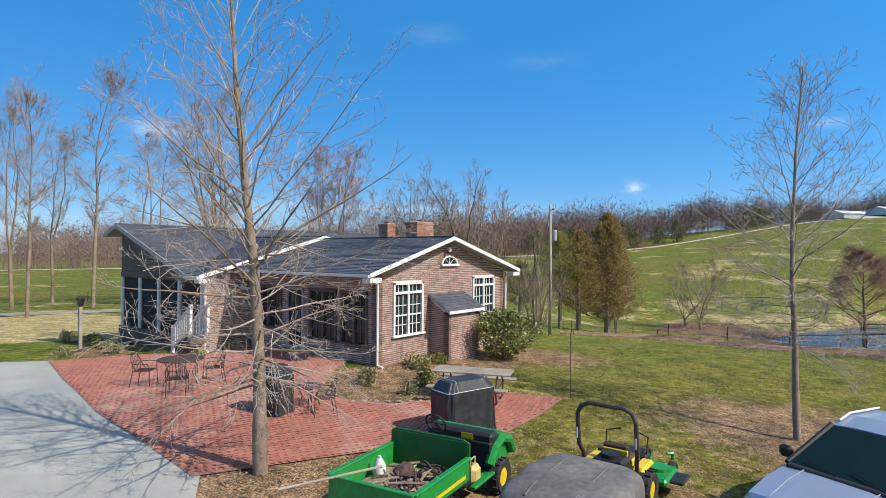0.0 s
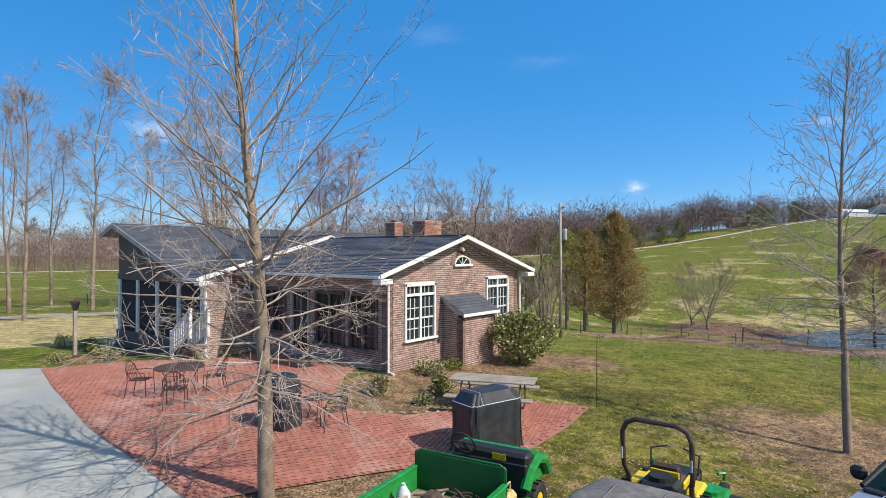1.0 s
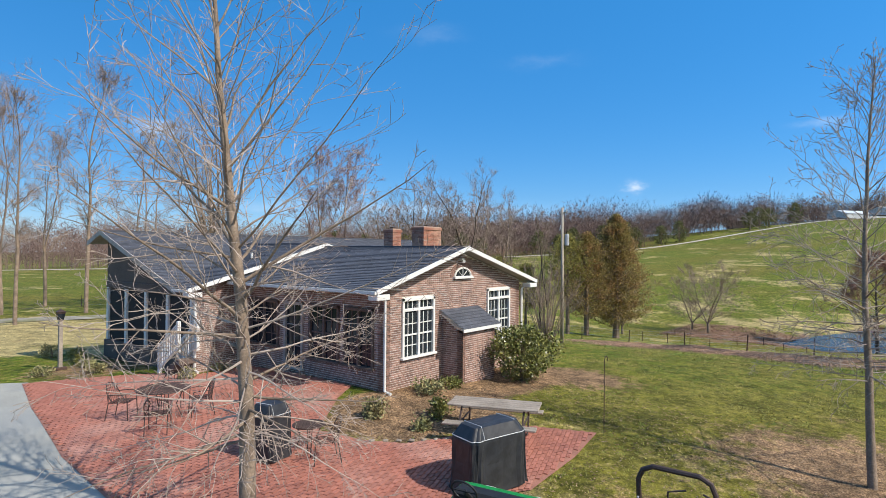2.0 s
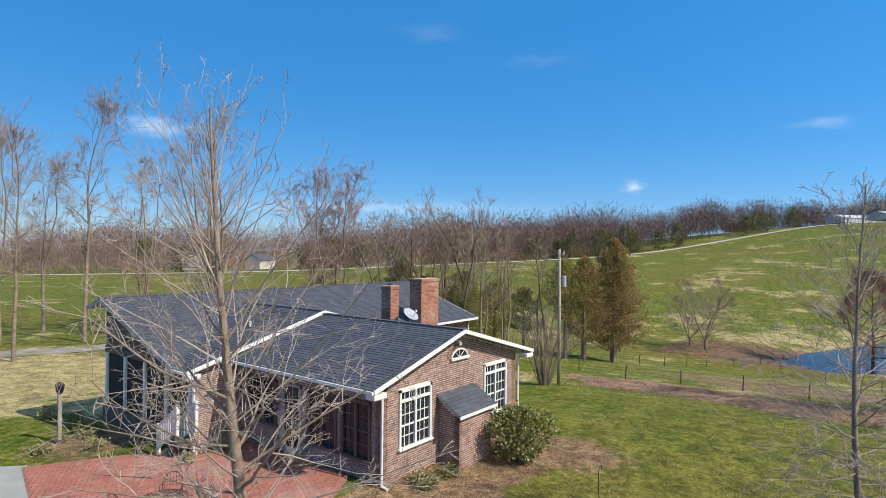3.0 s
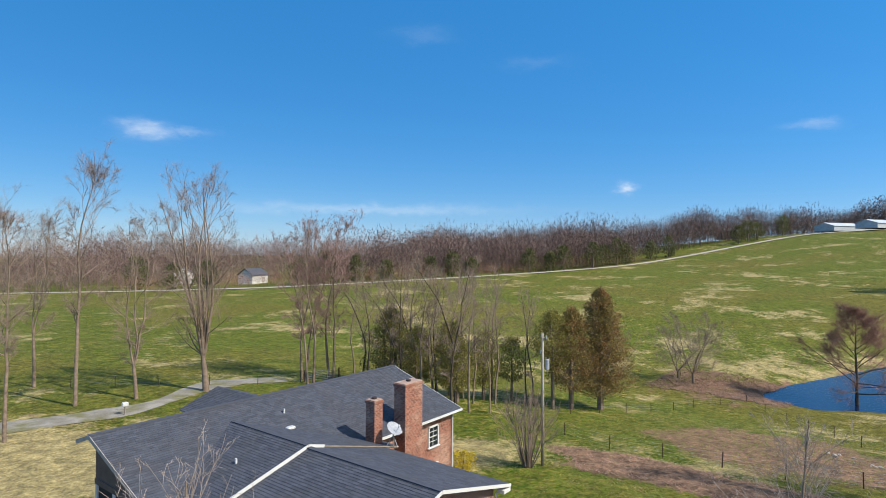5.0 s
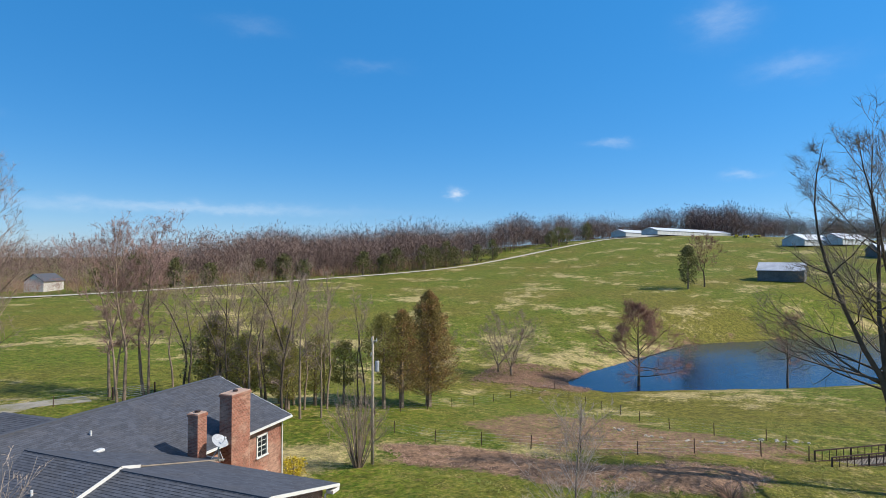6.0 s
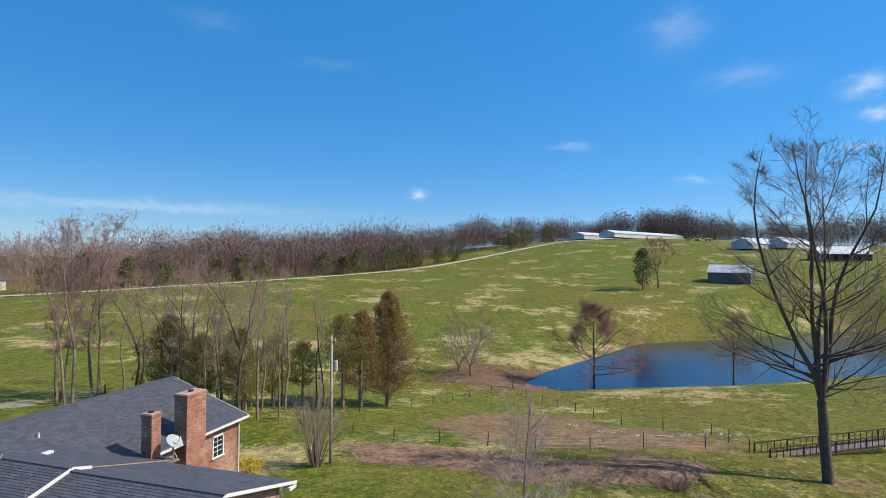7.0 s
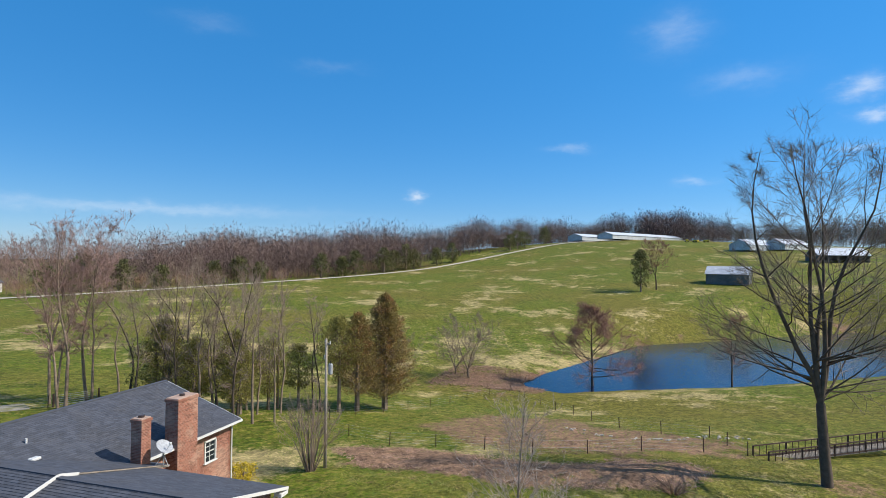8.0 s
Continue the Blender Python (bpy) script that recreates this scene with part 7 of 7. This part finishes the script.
# ---- farm buildings ----
def barn(name, label, at, turn, length, width, wall_h, ridge_h, roof_m="barn_roof", wall_m="barn_wall", bays=0, sink=0.4):
    x, y = at
    v = thing(name, label, "barn", pose(x, y, gz(x, y) - sink, 0, 0, turn))
    hw, hl = width / 2, length / 2
    for s in (-1, 1):
        if s == -1 and bays:
            for k in range(bays + 1):
                part("post", Build().box((-hl + 0.3 + (length - 0.6) * k / bays, -hw, wall_h / 2), (0.4, 0.4, wall_h)), wall_m, v)
        else:
            part("wall", Build().box((0, s * hw, wall_h / 2), (length, 0.2, wall_h)), wall_m, v)
        part("gable_wall", Build().prism([(-hw, 0), (hw, 0), (hw, wall_h), (0, ridge_h - 0.15), (-hw, wall_h)], s * hl - 0.1, s * hl + 0.1, 0), wall_m, v)
        part("roof", Build().prism([(0, ridge_h), (s * (hw + 0.6), wall_h - 0.1), (s * (hw + 0.6), wall_h + 0.08), (0, ridge_h + 0.2)], -hl - 0.5, hl + 0.5, 0), roof_m, v)
    part("floor", Build().box((0, 0, 0.1), (length, width, 0.2)), "barn_dark", v)
    return v


barn("pole_shed", "grey board shed with a weathered metal roof", (243, -60.5), -108, 15.5, 10, 4.2, 7.2, "rust_roof", "shed_wall")
barn("poultry_house", "long low white poultry house with a metal roof", (508, -2), -35, 60, 15, 3.4, 5.9)
barn("poultry_house", "long low white poultry house with a metal roof", (520, -41), -35, 110, 15, 3.4, 5.9)
barn("farm_shed", "low pale metal farm shed on the hill", (390, -101), -40, 30, 13,3.4, 7)
barn("farm_shed", "low pale metal farm shed on the hill", (404, -124.6), -40, 34, 13,3.4, 7)
barn("farm_shed", "low pale metal farm shed with a dark open side", (327, -127), -78, 25, 12, 3.6, 7.5, "barn_roof", "shed_wall", bays=5)
barn("farmhouse", "small white farmhouse among the far trees", (150, 226), 20, 12, 8, 4.5, 7.5, "shingle", "trim")
barn("farmhouse", "small pale farmhouse among the far trees", (138, 268), 60, 14, 9, 5.5, 8.5, "shingle", "trim")
barn("farmhouse", "grey farmhouse on the far ridge", (500, 78), -60, 22, 12, 7, 11, "rust_roof", "barn_dark")
for k, (x, y) in enumerate([(455, -70), (452, -76), (457, -84)]):
    hb = thing("hay_machine", "yellow farm implement parked on the hill", "farm machine", pose(x, y, gz(x, y), 0, 0, 40 * k))
    part("body", Build().rbox((0, 0, 1.2), (4.5, 2, 1.4), 0.2), "yellow_paint", hb)
    for sx in (-1.4, 1.4):
        for s in (-1, 1):
            part("wheel", Build().tube([(sx, s * 0.9, 0.6), (sx, s * 1.25, 0.6)], 0.6, 10), "rubber", hb)
bx = thing("well_cap", "small white utility box on a stake by the drive", "utility box", pose(10.4, 39.6, gz(10.4, 39.6)))
part("box", Build().rbox((0, 0, 0.95), (0.5, 0.36, 0.36), 0.05), "white_plastic", bx)
part("stake", Build().box((0, 0, 0.30), (0.1, 0.1, 1.0)), "weathered", bx)


# ---- patio bricks, grass, fallen leaves ----
def pave():
    ang = radians(18)
    c, s = math.cos(ang), math.sin(ang)
    w, h, j = 0.203, 0.100, 0.007
    cells = []
    for r in range(-190, 190):
        for k in range(-100, 100):
            u, v = (k + (0.5 if r % 2 else 0)) * w, r * h
            cells.append((u * c - v * s - 3, u * s + v * c + 1.5))
    q = np.array(cells)
    ok = inside_distance(PATIO, q[:, 0], q[:, 1]) > 0.09
    q = q[ok]
    z = ground_z(q[:, 0], q[:, 1]) + 0.03
    near = np.argsort(np.hypot(q[:, 0] + 6, q[:, 1] + 3))[:300]
    near = set(near.tolist())
    one = Build()
    a, b, t = w / 2 - j, h / 2 - j, 0.022
    top = [(-a, -b, t), (a, -b, t), (a, b, t), (-a, b, t)]
    rot = [(x * c - y * s, x * s + y * c, zz) for x, y, zz in top]
    out = [(x * 1.03, y * 1.03, 0) for x, y, zz in rot]
    faces = [(0, 1, 2, 3), (4, 5, 1, 0), (5, 6, 2, 1), (6, 7, 3, 2), (7, 4, 0, 3)]
    me = one.add(rot + out, faces).mesh("paver", M["paver_piece"])
    rest = Build()
    for i, ((x, y), zz) in enumerate(zip(q, z)):
        dz = random.uniform(-0.004, 0.004)
        if i in near:
            ob = new("paver", me)
            ob.location, ob.parent = (x, y, zz + dz), patio
        else:
            rest.add([(x + p[0], y + p[1], zz + dz + p[2]) for p in rot + out], faces)
    part("paving", rest, "paver", patio, kind="stuff", fix=False)


def tufts(name, label, area, count, material, size, seed, avoid=True, flat=False, within=None):
    rnd = np.random.RandomState(seed)
    x = rnd.uniform(area[0], area[1], count)
    y = rnd.uniform(area[2], area[3], count)
    keep = np.ones(count, bool)
    if avoid:
        keep = (inside_distance(PATIO, x, y) < -0.05) & (inside_distance(GRAVEL, x, y) < -0.05) & ~((x > -0.1) & (x < 7.8) & (y > -0.1)) & ~((x > -2.2) & (x < 16.5) & (y > 6.5) & (y < 19.5))
    if within:
        keep &= inside_distance(within, x, y) > -0.3
    if avoid and not flat:
        keep &= inside_distance(BED, x, y) < 0.1
        for cx, cy, r in BARE:
            keep &= np.hypot(x - cx, y - cy) > r * rnd.uniform(0.5, 1.1, count)
    x, y = x[keep], y[keep]
    z = ground_z(x, y)
    if within:
        z = z + 0.08
    b = Build()
    for px, py, pz in zip(x, y, z):
        for k in range(1 if flat else 3):
            a = rnd.uniform(0, 6.283)
            w, h = size * (rnd.uniform(0.25, 0.5) if flat else rnd.uniform(0.10, 0.22)), size * rnd.uniform(0.6, 1.3)
            lean = rnd.uniform(0.9, 2.0)
            dx, dy = math.cos(a), math.sin(a)
            if flat:
                b.add([(px - dx * h, py - dy * h, pz + 0.03), (px - dy * w, py + dx * w, pz + 0.05), (px + dx * h, py + dy * h, pz + 0.035), (px + dy * w, py - dx * w, pz + 0.045)], [(0, 1, 2, 3)])
            else:
                b.add([(px - dy * w, py + dx * w, pz - 0.02), (px + dy * w, py - dx * w, pz - 0.02), (px + dx * h * lean, py + dy * h * lean, pz + h * 0.6)], [(0, 1, 2)])
    return solid(name, b, material, label, "ground cover", kind="stuff", fix=False)


tufts("grass", "short mixed green and straw-coloured lawn grass", (-4, 26, -22, 4), 26000, "blade", 0.075, 1)
tufts("fallen_leaves", "scattered brown fallen leaves and twigs under the trees", (-8.5, 6, -14, 0.2), 9000, "litter", 0.036, 2, True, True)
tufts("pasture_grass", "rough pasture grass in green and straw clumps", (20, 62, -30, 12), 14000, "blade", 0.14, 3)
tufts("brush_litter", "reddish-brown chipped brush along the fence", (22, 34, -21, 9), 9000, "brush", 0.11, 4, within=SOIL_STRIP)
tufts("pond_brush", "low brown brush at the head of the pond", (80, 100, -3, 17), 3000, "pond_twig", 0.36, 5)
pave()
for args in BRICK_WALLS:
    lay_bricks(*args)
